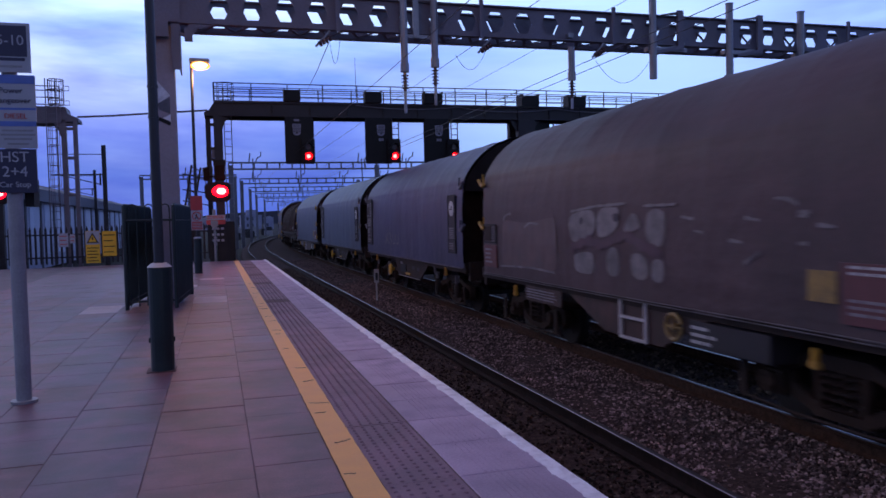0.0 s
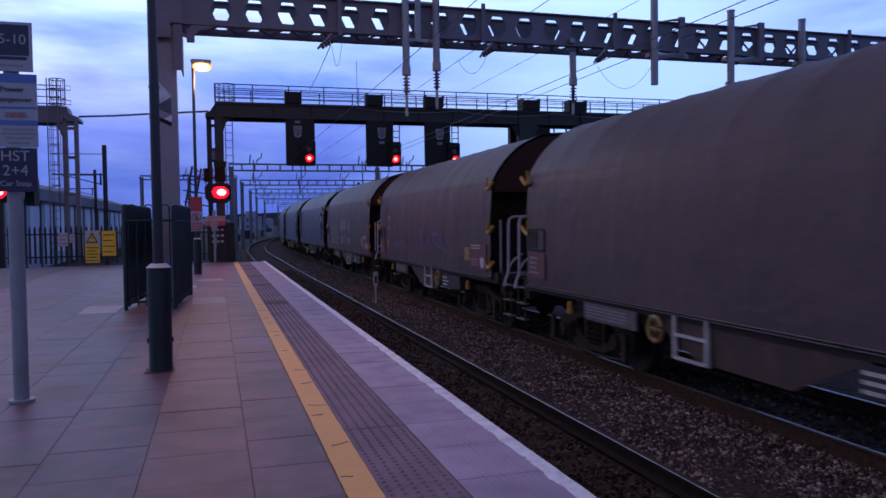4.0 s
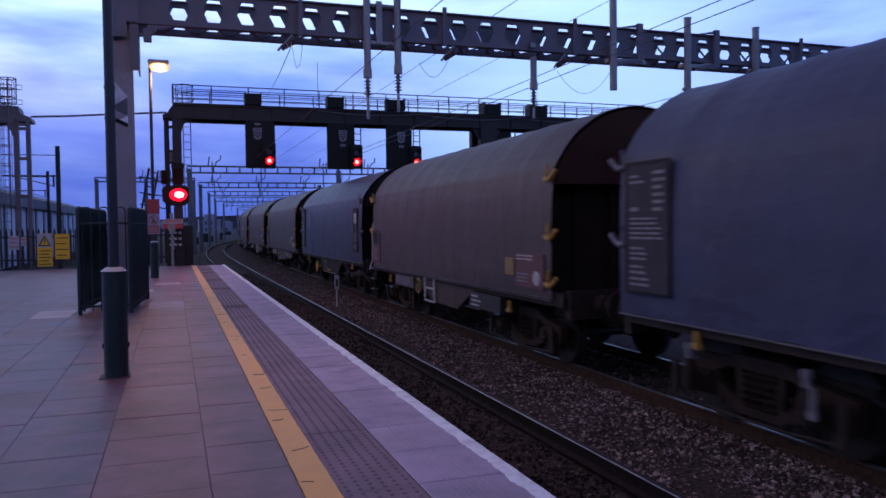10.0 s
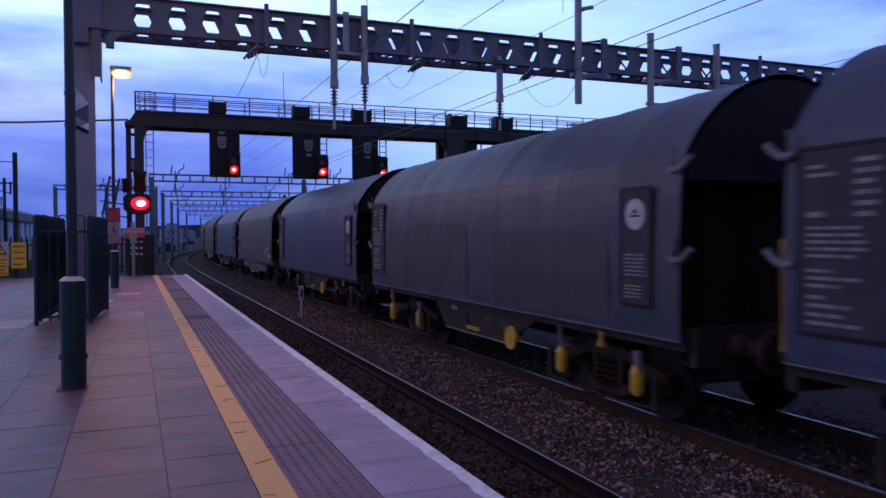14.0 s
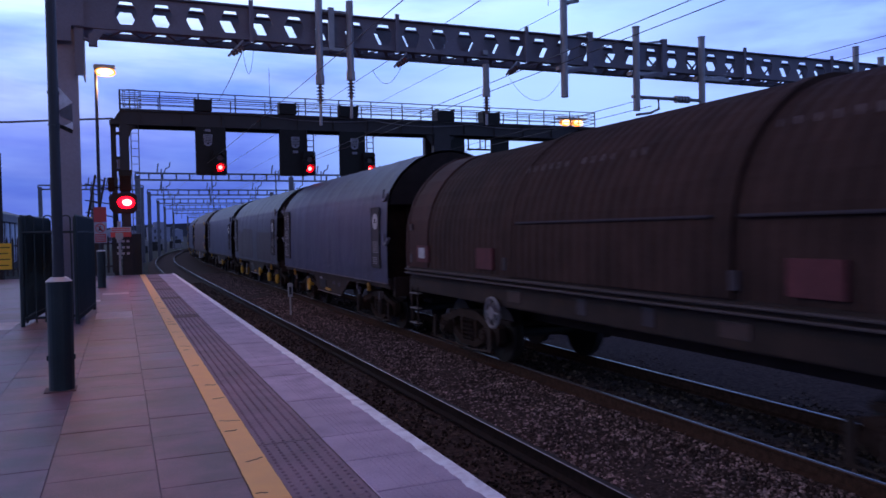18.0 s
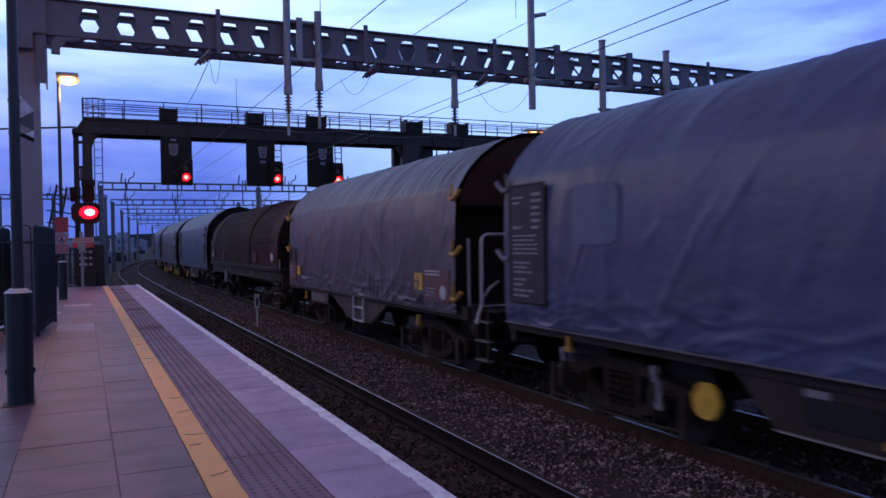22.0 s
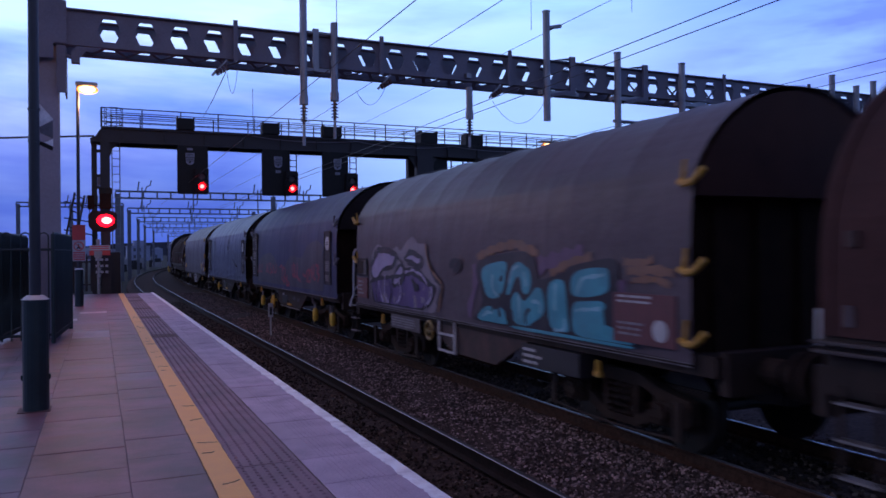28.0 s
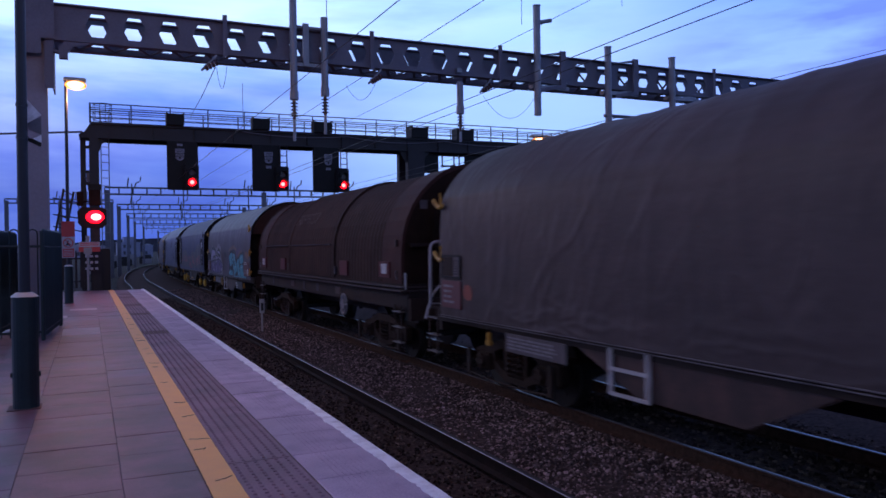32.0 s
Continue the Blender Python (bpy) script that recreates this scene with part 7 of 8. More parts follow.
def notice(x0, x1, z0, z1, field, label, triangle=False, lines=4):
    t = thing("fence_notice", label, "notice", loc=(0, 27.82, 0))
    board(t, "plate", x0, x1, 0, z0, z1, M[field], th=0.012)
    w, h = x1 - x0, z1 - z0
    zt = z1
    if triangle:
        board(t, "white_field", x0 + 0.01, x1 - 0.01, -0.004, z1 - 0.42 * h, z1 - 0.01, M["signwhite"], th=0.003)
        bm = bm_new()
        plate(bm, [(x0 + 0.08 * w, z1 - 0.38 * h), (x1 - 0.08 * w, z1 - 0.38 * h), ((x0 + x1) / 2, z1 - 0.05 * h)], "y", -0.009, 0.004)
        plate(bm, [(x0 + 0.2 * w, z1 - 0.345 * h), (x1 - 0.2 * w, z1 - 0.345 * h), ((x0 + x1) / 2, z1 - 0.12 * h)], "y", -0.013, 0.003)
        tri = part("warning_triangle", bm, [M["black"], M["signyellow"]], t, "black-edged warning triangle")
        for p in tri.data.polygons:
            if p.center[1] < -0.0095:
                p.material_index = 1
        bm = bm_new()
        cx, cz = (x0 + x1) / 2, z1 - 0.25 * h
        plate(bm, [(cx - 0.01, cz + 0.07), (cx + 0.025, cz + 0.07), (cx + 0.008, cz + 0.01), (cx + 0.03, cz + 0.01), (cx - 0.015, cz - 0.075), (cx - 0.004, cz - 0.012), (cx - 0.028, cz - 0.012)], "y", -0.017, 0.003)
        part("bolt", bm, M["black"], t)
        zt = z1 - 0.46 * h
    for k in range(lines):
        z = zt - (k + 0.7) * (zt - z0) / (lines + 0.4)
        bar_line(t, x0 + 0.1 * w, x1 - (0.1 + 0.12 * (k % 2)) * w, -0.001, z, min(0.03, 0.25 * (zt - z0) / lines), M["black"] if field == "signyellow" else M["signred"])
    return t


notice(-4.14, -3.70, 0.06, 1.13, "signyellow", "yellow and white electrical hazard notice on the fence", True, 5)
notice(-3.62, -3.19, 0.28, 1.11, "signyellow", "plain yellow notice with faint lines of print", False, 4)
notice(-4.94, -4.66, 0.62, 1.07, "signwhite", "white notice with red print on the fence", False, 3)
notice(-4.60, -4.45, 0.74, 1.03, "signwhite", "small white notice on the fence", False, 2)
notice(-7.7, -7.2, 0.55, 1.0, "signwhite", "white notice with red print on the fence", False, 3)


def build_lamp_notice():
    t = thing("trespass_notice", "red and white no-entry notice strapped to the lamp post", "notice", loc=(-0.445, 20.735, 0))
    board(t, "red_panel", -0.14, 0.15, 0, 1.62, 1.99, M["signred"])
    board(t, "white_panel", -0.14, 0.15, 0, 1.11, 1.615, M["signwhite"])
    bm = bm_new()
    pts = [(0.105 * math.cos(a), -0.006, 1.47 + 0.105 * math.sin(a)) for a in [2 * PI * k / 20 for k in range(21)]]
    tube(bm, pts, 0.012, 5)
    rod(bm, (-0.075, -0.006, 1.545), (0.075, -0.006, 1.395), 0.010, 5)
    part("prohibition_ring", bm, M["signred"], t, "red prohibition ring")
    bm = bm_new()
    tube(bm, [(0.0, -0.004, 1.53), (-0.01, -0.004, 1.46), (-0.04, -0.004, 1.40)], 0.012, 5)
    tube(bm, [(-0.01, -0.004, 1.46), (0.035, -0.004, 1.40)], 0.012, 5)
    part("pictogram", bm, M["black"], t)
    board(t, "red_strip", -0.12, 0.13, -0.004, 1.13, 1.33, M["signred"], th=0.003)
    for z in (1.29, 1.25, 1.21, 1.17):
        bar_line(t, -0.10, 0.11, -0.005, z, 0.016, M["signwhite"])


build_lamp_notice()


# ---- signals and boards at the platform end ----
def platform_signal(x, y, lens_z, label):
    t = thing("platform_signal", label, "railway signal", loc=(x, y, 0))
    bm = bm_new()
    box(bm, -0.10, 0.14, 0.05, 0.25, RAIL_Z + 0.9 - 0.915 + 0.03, lens_z - 0.3)
    part("post", bm, M["gantry"], t)
    bm = bm_new()
    plate(bm, [(-0.50, lens_z - 0.20), (-0.36, lens_z - 0.36), (0.22, lens_z - 0.36), (0.34, lens_z - 0.24), (0.34, lens_z + 0.22), (0.24, lens_z + 0.31), (-0.40, lens_z + 0.31), (-0.52, lens_z + 0.18)], "y", 0.0, 0.10)
    soften(bm, 0.02)
    part("backboard", bm, M["black"], t)
    bm = bm_new()
    box(bm, -0.18, 0.18, -0.05, 0.32, lens_z + 0.38, lens_z + 1.00)
    soften(bm, 0.02)
    part("upper_box", bm, M["endwall"], t)
    bm = bm_new()
    box(bm, -0.20, 0.20, -0.08, 0.34, lens_z + 0.88, lens_z + 1.06)
    part("upper_cap", bm, M["black"], t)
    bm = bm_new()
    bmesh.ops.create_uvsphere(bm, u_segments=24, v_segments=12, radius=1.0, matrix=Matrix.Translation((0.03, -0.04, lens_z)) @ Matrix.Diagonal((0.155, 0.05, 0.11, 1)))
    part("red_lens", bm, M["redglow_big"], t, "bright red lens")
    # a wider red emissive disc imitates the halo round the lens
    bm = bm_new()
    bmesh.ops.create_uvsphere(bm, u_segments=24, v_segments=12, radius=1.0, matrix=Matrix.Translation((0, -0.01, lens_z)) @ Matrix.Diagonal((0.27, 0.05, 0.205, 1)))
    part("lens_rim", bm, M["redhalo"], t, "red glowing disc that stands in for the lens's halo")
    bm = bm_new()
    box(bm, -0.53, -0.33, -0.02, 0.2, lens_z + 0.36, lens_z + 0.82)
    soften(bm, 0.02)
    rod(bm, (-0.45, 0.1, lens_z + 0.5), (0, 0.1, lens_z + 0.5), 0.03, 6)
    part("side_unit", bm, M["endwall"], t)
    return t


platform_signal(0.21, 27.4, 2.37, "platform-end signal with a brilliant red light")
platform_signal(-7.0, 29.2, 2.46, "signal beyond the fence showing red")
add_lamp("red_light", (0.21, 27.05, 2.37), 2.0, (1.0, 0.03, 0.03), 0.1)


def build_end_boards():
    t = thing("platform_end_board", "white and red board on a grey pole", "sign", loc=(-0.02, 27.1, 0))
    bm = bm_new()
    rod(bm, (0, 0, 0), (0, 0, 1.75), 0.035, 10)
    rod(bm, (0, 0, 1.3), (0, 0, 1.75), 0.06, 10)
    part("pole", bm, M["polegrey"], t)
    board(t, "panel", -0.26, 0.36, -0.06, 1.40, 1.56, M["signwhite"])
    board(t, "red_panel", -0.26, 0.36, -0.064, 1.24, 1.395, M["signred"])
    for z in (1.52, 1.46):
        bar_line(t, -0.22, 0.32, -0.061, z, 0.03, M["signred"])
    bm = bm_new()
    plate(bm, [(-0.12, 1.38), (0.12, 1.38), (0.12, 1.20), (0.0, 1.08), (-0.12, 1.20)], "y", -0.085, 0.015)
    part("shield_plate", bm, M["polegrey"], t)
    t = thing("marker_frame", "low frame of white marker blocks", "marker", loc=(0.1, 27.3, 0))
    bm = bm_new()
    box(bm, -0.27, -0.23, 0, 0.04, 0, 1.25)
    box(bm, 0.23, 0.27, 0, 0.04, 0, 1.25)
    part("frame", bm, M["gantry"], t)
    for i, z in enumerate((0.66, 0.86, 1.06)):
        for k in range(3):
            bm = bm_new()
            box(bm, -0.20 + k * 0.145, -0.11 + k * 0.145, -0.02, 0.02, z, z + 0.075)
            part("block", bm, M["signwhite"], t)
        bm = bm_new()
        box(bm, -0.25, 0.25, 0.005, 0.03, z - 0.03, z)
        part("bar", bm, M["gantry"], t)
    t = thing("equipment_cabinet", "dark trackside equipment cabinet", "cabinet", loc=(0.42, 28.4, RAIL_Z - 0.2))
    bm = bm_new()
    box(bm, -0.35, 0.25, 0, 0.6, 0, 2.45)
    soften(bm, 0.02)
    part("body", bm, M["gantry"], t)
    bm = bm_new()
    box(bm, -0.30, 0.20, -0.015, -0.002, 0.3, 2.35)
    part("door", bm, M["gantry"], t)
    # tilted stair frame beyond the fence
    t = thing("tilted_ladder", "dark steel ladder frame leaning over", "ladder", loc=(0, 28.6, 0))
    for o in (0.0, 0.30):
        bm = bm_new()
        rod(bm, (-1.30 + o - 0.58 * 0.49, 0, 0.2 - 1.54), (-0.72 + o, 0, 3.35 - 0.3 * o), 0.035, 6)
        part("stringer", bm, M["gantry"], t)
    for k in range(9):
        u = 0.30 + k * 0.085
        bm = bm_new()
        rod(bm, (-1.30 + 0.58 * u, 0, 0.2 + 3.15 * u), (-1.0 + 0.58 * u, 0, 0.1 + 3.1 * u), 0.02, 6)
        part("rung", bm, M["gantry"], t)
    for z, l in ((3.05, 0.9), (2.5, 1.1), (2.1, 0.9)):
        bm = bm_new()
        rod(bm, (-1.05, 0.02, z), (-1.05 + l, 0.02, z - 0.18), 0.02, 6)
        part("arm", bm, M["gantry"], t)


build_end_boards()


def build_marker():
    t = thing("distance_marker", "small pale marker on a thin post in the ballast", "marker", loc=(4.45, 22.0, RAIL_Z - 0.2))
    bm = bm_new()
    rod(bm, (0, 0, 0), (0, 0, 0.95), 0.025, 8)
    part("post", bm, M["wht"], t)
    bm = bm_new()
    box(bm, -0.07, 0.07, -0.03, 0.01, 0.55, 0.95)
    soften(bm, 0.01)
    part("plate", bm, M["wht"], t)
    bm = bm_new()
    box(bm, -0.035, 0.035, -0.035, -0.028, 0.62, 0.84)
    part("marking", bm, M["gantry"], t)


build_marker()


# ---- second gantry end and mast to the left ----
def build_left_gantry():
    t = thing("signal_gantry", "end of a dark steel gantry with a caged ladder", "signal gantry", loc=(0, 30, 0))
    bm = bm_new()
    box(bm, -16, -5.0, -0.5, 0.5, 4.88, 5.46)
    part("girder", bm, M["steelgrey"], t)
    bm = bm_new()
    plate(bm, [(-5.0, 5.46), (-4.86, 5.46), (-4.80, 5.22), (-4.80, 4.95), (-5.0, 4.95)], "y", -0.45, 0.9)
    plate(bm, [(-4.80, 5.22), (-4.48, 5.08), (-4.46, 4.95), (-4.80, 4.95)], "y", -0.449, 0.898)
    plate(bm, [(-5.26, 4.88), (-5.03, 4.88), (-5.03, 4.4), (-5.10, 4.62)], "y", -0.447, 0.894)
    part("end_plate", bm, M["steelgrey"], t)
    for x0, x1 in ((-5.03, -4.87), (-4.65, -4.52)):
        bm = bm_new()
        box(bm, x0, x1, -0.45, -0.2, RAIL_Z - 0.3, 5.05)
        soften(bm, 0.02)
        part("leg", bm, M["steelgrey"], t)
    for z in (0.9, 2.35, 3.64, 4.66, 4.80):
        bm = bm_new()
        box(bm, -4.87, -4.65, -0.4, -0.3, z, z + 0.10)
        part("tie", bm, M["steelgrey"], t)
    for z in (5.53, 5.77, 6.01, 6.16):
        bm = bm_new()
        rod(bm, (-16, -0.5, z), (-5.0, -0.5, z), 0.018, 6)
        part("handrail", bm, M["steelgrey"], t)
    for k in range(9):
        bm = bm_new()
        rod(bm, (-5.02 - k * 1.3, -0.5, 5.5), (-5.02 - k * 1.3, -0.5, 6.16), 0.02, 6)
        part("rail_post", bm, M["steelgrey"], t)
    bm = bm_new()
    for x in (-5.44, -5.12):
        rod(bm, (x, -0.62, RAIL_Z), (x, -0.62, 6.4), 0.02, 6)
    for k in range(25):
        rod(bm, (-5.44, -0.62, -0.7 + k * 0.28), (-5.12, -0.62, -0.7 + k * 0.28), 0.011, 5)
    part("ladder", bm, M["steelgrey"], t)
    # a drum of hoops and bars over the catwalk, and a narrower cage down the ladder
    for cx, r, zs, n in ((-5.08, 0.25, (5.48, 5.66, 5.98, 6.32), 10), (-5.185, 0.165, (4.72, 4.1, 3.4, 2.7, 2.0), 6)):
        for z in zs:
            bm = bm_new()
            tube(bm, [(cx + r * math.cos(a), -0.78 + r * math.sin(a), z) for a in [2 * PI * k / 20 for k in range(21)]], 0.017 if n > 8 else 0.011, 5)
            part("cage_hoop", bm, M["steelgrey"], t)
        for k in range(n):
            a = 2 * PI * k / n
            bm = bm_new()
            rod(bm, (cx + r * math.cos(a), -0.78 + r * math.sin(a), min(zs)), (cx + r * math.cos(a), -0.78 + r * math.sin(a), max(zs)), 0.011, 5)
            part("cage_bar", bm, M["steelgrey"], t)
    for z in (5.60, 6.10):
        bm = bm_new()
        tube(bm, [(-4.85, -0.5, z - 0.09), (-4.71, -0.5, z - 0.09), (-4.71, -0.5, z + 0.06), (-4.85, -0.5, z + 0.06)], 0.014, 5)
        part("gate_rail", bm, M["steelgrey"], t)
    t = thing("cable_pipe", "dark cable pipe strung between two gantries", "pipe", loc=(0, 30, 0))
    bm = bm_new()
    tube(bm, [(-4.55, 0, 5.17), (-3.4, 0, 5.23), (-2.3, 0, 5.32), (-1.2, 0, 5.40), (-0.12, 0, 5.48)], 0.035, 8)
    part("pipe", bm, M["steelgrey"], t)


build_left_gantry()


def line_mast(x, y, top, arm):
    t = thing("line_mast", "dark overhead line mast with cantilever arms", "mast", "line masts", loc=(x, y, RAIL_Z - 0.3))
    h = top - RAIL_Z + 0.3
    bm = bm_new()
    for sg in (-1, 1):
        box(bm, -0.10, 0.10, sg * 0.12 - 0.012, sg * 0.12 + 0.012, 0, h)
    box(bm, -0.012, 0.012, -0.108, 0.108, 0, h)
    part("post", bm, M["gantry"], t)
    for z, r in ((0.48, 0.02), (1.57, 0.04)):
        bm = bm_new()
        rod(bm, (0, 0, h - z), (arm, 0, h - z), r, 6)
        part("arm", bm, M["gantry"], t)
    bm = bm_new()
    rod(bm, (-0.22, 0, h - 1.5), (-0.22, 0, h - 2.15), 0.05, 6)
    part("insulator", bm, M["gantry"], t)
    bm = bm_new()
    rod(bm, (-0.2, 0, h - 2.1), (arm * 0.8, 0, h - 1.6), 0.025, 6)
    part("stay", bm, M["gantry"], t)


line_mast(-5.61, 45, 5.63, -2.6)
line_mast(-9.5, 70, 6.0, -2.6)


# ---- far portals over the curve ----
def far_portal(y, left, right, base, depth, label):
    """A trussed boom on two posts, with horned insulators on top."""
    t = thing("line_portal", label, "line portal", "portals over the curve", loc=(0, y, 0))
    for z in (base, base + depth):
        bm = bm_new()
        box(bm, left, right, -0.12, 0.12, z - 0.06, z + 0.06)
        part("chord", bm, M["boomfar"], t)
    n = int((right - left) / 0.95)
    bm = bm_new()
    box(bm, -0.05, 0.05, -0.1, 0.1, base + 0.05, base + depth - 0.05)
    me = mesh_of(bm, M["boomfar"], name="web_post")
    for k in range(n + 1):
        piece("web_post", me, t, (left + (right - left) * k / n, 0, 0))
    for px in (left + 0.15, (left + right) / 2, right - 0.15):
        bm = bm_new()
        box(bm, px - 0.17, px + 0.17, -0.15, 0.15, RAIL_Z - 0.4, base + 0.6 * depth)
        part("post", bm, M["boomfar"], t)
    rng = random.Random(int(y))
    for k in range(5):
        px = left + 1.2 + k * (right - left - 2) / 5 + rng.uniform(-0.4, 0.4)
        bm = bm_new()
        rod(bm, (px, 0, base + depth), (px + 0.1, 0, base + depth + 0.75), 0.05, 6)
        tube(bm, [(px + 0.5, 0, base + depth), (px + 0.62, 0, base + depth + 0.35), (px + 0.9, 0, base + depth + 0.5), (px + 0.95, 0, base + depth + 0.85)], 0.05, 6)
        part("horn_insulator", bm, M["boomfar"], t)
        bm = bm_new()
        rod(bm, (px + 0.3, -0.2, base - 1.0), (px + 0.3, -0.2, base + depth + 0.3), 0.05, 6)
        part("drop_tube", bm, M["boomfar"], t)


FAR = "grey lattice line portal standing beyond the platform"
far_portal(62, 1.15, 24.5, 5.46, 0.50, FAR)
far_portal(80, -6.85, 2.2, 5.74, 0.38, FAR)
far_portal(81.5, 2.6, 27, 5.3, 0.5, FAR)
far_portal(104, 4.4, 32, 5.35, 0.55, FAR)
far_portal(128, 6.4, 36, 5.4, 0.6, FAR)
far_portal(158, 9.5, 42, 5.5, 0.6, FAR)
far_portal(195, 15, 50, 5.5, 0.6, FAR)


# ---- wires ----
def wire(name, label, pts, r, group="wires"):
    t = thing(name, label, "overhead wire", group)
    bm = bm_new()
    tube(bm, pts, r, 5)
    part("wire", bm, M["wire"], t)
    return t


def span(off, z0, z1, y0, y1, sag, n=14, dx=0.0):
    out = []
    for k in range(n + 1):
        u = k / n
        x, y, a = along(y0 + (y1 - y0) * u, off + dx * u)
        out.append((x, y, z0 + (z1 - z0) * u - sag * 4 * u * (1 - u)))
    return out


def build_wires():
    lab = "thin overhead line wire above the track"
    wire("contact_wire", lab, span(3.0, 3.86, 3.84, -40, 62, 0.0), 0.006)
    wire("contact_wire", lab, span(6.5, 4.02, 4.0, -40, 62, 0.0), 0.007)
    wire("contact_wire", lab, span(6.72, 3.9, 3.98, -40, 62, 0.0), 0.007)
    wire("catenary_wire", lab, span(3.0, 5.77, 5.77, -40, 13.0, 0.02), 0.007)
    wire("catenary_wire", lab, span(6.56, 5.75, 5.75, -40, 62, 0.05), 0.008)
    wire("earth_wire", lab, span(8.3, 5.68, 5.66, -40, 62, 0.0), 0.006)
    for off, z in ((10.1, 3.9), (10.1, 3.72)):
        wire("contact_wire", lab, span(off, z, z, 12.9, 62, 0.0), 0.007)
    for off, z in ((14.5, 5.05), (15.3, 4.99)):
        wire("anchor_wire", "wire anchored on top of the boom", span(off, z, z, -40, 13.15, 0.0), 0.008)
    wire("stay_wire", "taut bridle wire from boom to gantry", [(1.94, 13.05, 4.26), (2.5, 19, 4.9), (3.44, 29.3, 6.1)], 0.008)
    # droppers and jumper loops
    for x, y, z0, z1 in ((3.0, 10.2, 3.86, 4.95), (3.0, 16.5, 3.86, 4.75), (6.56, 11.0, 4.9, 5.73), (8.3, 10.6, 5.3, 5.68)):
        wire("dropper", "short hanging dropper wire", [(x, y, z0), (x, y, (z0 + z1) / 2), (x, y, z1)], 0.005)
    for a, m, b in (((4.16, 4.12), (4.40, 3.88), (4.76, 4.32)), ((6.88, 4.12), (7.42, 3.72), (8.05, 4.2)), ((1.95, 4.25), (2.05, 3.9), (2.12, 4.3))):
        pts = []
        for k in range(13):
            u = k / 12
            # a hanging loop through three places
            x = a[0] + (b[0] - a[0]) * u
            z = (1 - u) * (1 - 2 * u) * a[1] + 4 * u * (1 - u) * m[1] + u * (2 * u - 1) * b[1]
            pts.append((x, PORTAL_Y - 0.3, z))
        wire("jumper_loop", "slack jumper wire hanging under the boom", pts, 0.004)
    for x in (1.94, 4.78, 7.0):
        t = thing("tension_insulator", "dark insulator hung under the boom", "insulator", "boom insulators", loc=(x, PORTAL_Y - 0.4, 4.3))
        for k in range(4):
            bm = bm_new()
            rod(bm, (-0.05 * k, 0, -0.03 * k), (-0.05 * k - 0.03, 0, -0.03 * k - 0.02), 0.05, 8)
            part("disc", bm, M["insul"], t)
        bm = bm_new()
        rod(bm, (0, 0, 0.12), (-0.24, 0, -0.15), 0.02, 6)
        part("core", bm, M["galv"], t)


build_wires()


# ---- floodlight past the train ----
def build_yard_light():
    t = thing("yard_light", "twin orange floodlight on a tall post", "lamp", loc=(19.75, 31.2, 0))
    bm = bm_new()
    rod(bm, (0, 0, RAIL_Z - 0.3), (0, 0, 6.36), 0.045, 10)
    part("post", bm, M["galv"], t)
    bm = bm_new()
    box(bm, -0.75, 0.75, -0.15, 0.15, 6.33, 6.43)
    part("housing", bm, M["polegrey"], t)
    for x in (-0.33, 0.33):
        # each bowl's orange glow is the halo, the burner its white core
        bm = bm_new()
        bmesh.ops.create_uvsphere(bm, u_segments=16, v_segments=10, radius=1.0, matrix=Matrix.Translation((x, 0, 6.2)) @ Matrix.Diagonal((0.31, 0.16, 0.16, 1)))
        bowl = part("lens", bm, M["halobowl"], t, "lamp bowl glowing orange in place of the halo", smooth=True)
        bm = bm_new()
        bmesh.ops.create_uvsphere(bm, u_segments=16, v_segments=10, radius=1.0, matrix=Matrix.Translation((x, -0.13, 6.2)) @ Matrix.Diagonal((0.24, 0.06, 0.11, 1)))
        part("burner", bm, M["yardglow"], bowl, "white-hot burner", smooth=True)


build_yard_light()
add_lamp("yard_lamp", (19.75, 30.7, 5.75), 22, (1.0, 0.46, 0.12), 0.2)


# ---- sheds, hills and town in the distance ----
def build_shed():
    t = thing("depot_shed", "long pale-panelled depot shed with a dark low roof", "building", loc=(-10.2, 44, RAIL_Z - 0.3))
    bm = bm_new()
    box(bm, -9, 0, 0, 80, 0, 4.05)
    part("wall", bm, M["shedwall"], t)
    bm = bm_new()
    plate(bm, [(-9.5, 4.05), (0.5, 4.05), (0.5, 4.75), (-4.5, 6.25), (-9.5, 4.75)], "y", -0.5, 81)
    part("roof", bm, M["shedroof"], t)
    for k in range(20):
        y = 1.0 + 4 * k
        bm = bm_new()
        box(bm, 0.0, 0.06, y, y + 2.3, 0.8, 3.9)
        part("panel", bm, M["shedpanel"] if k % 3 else M["shedlight"], t)
        bm = bm_new()
        box(bm, 0.0, 0.05, y + 2.9, y + 3.3, 0, 4.05)
        part("pillar", bm, M["gantry"], t)


build_shed()


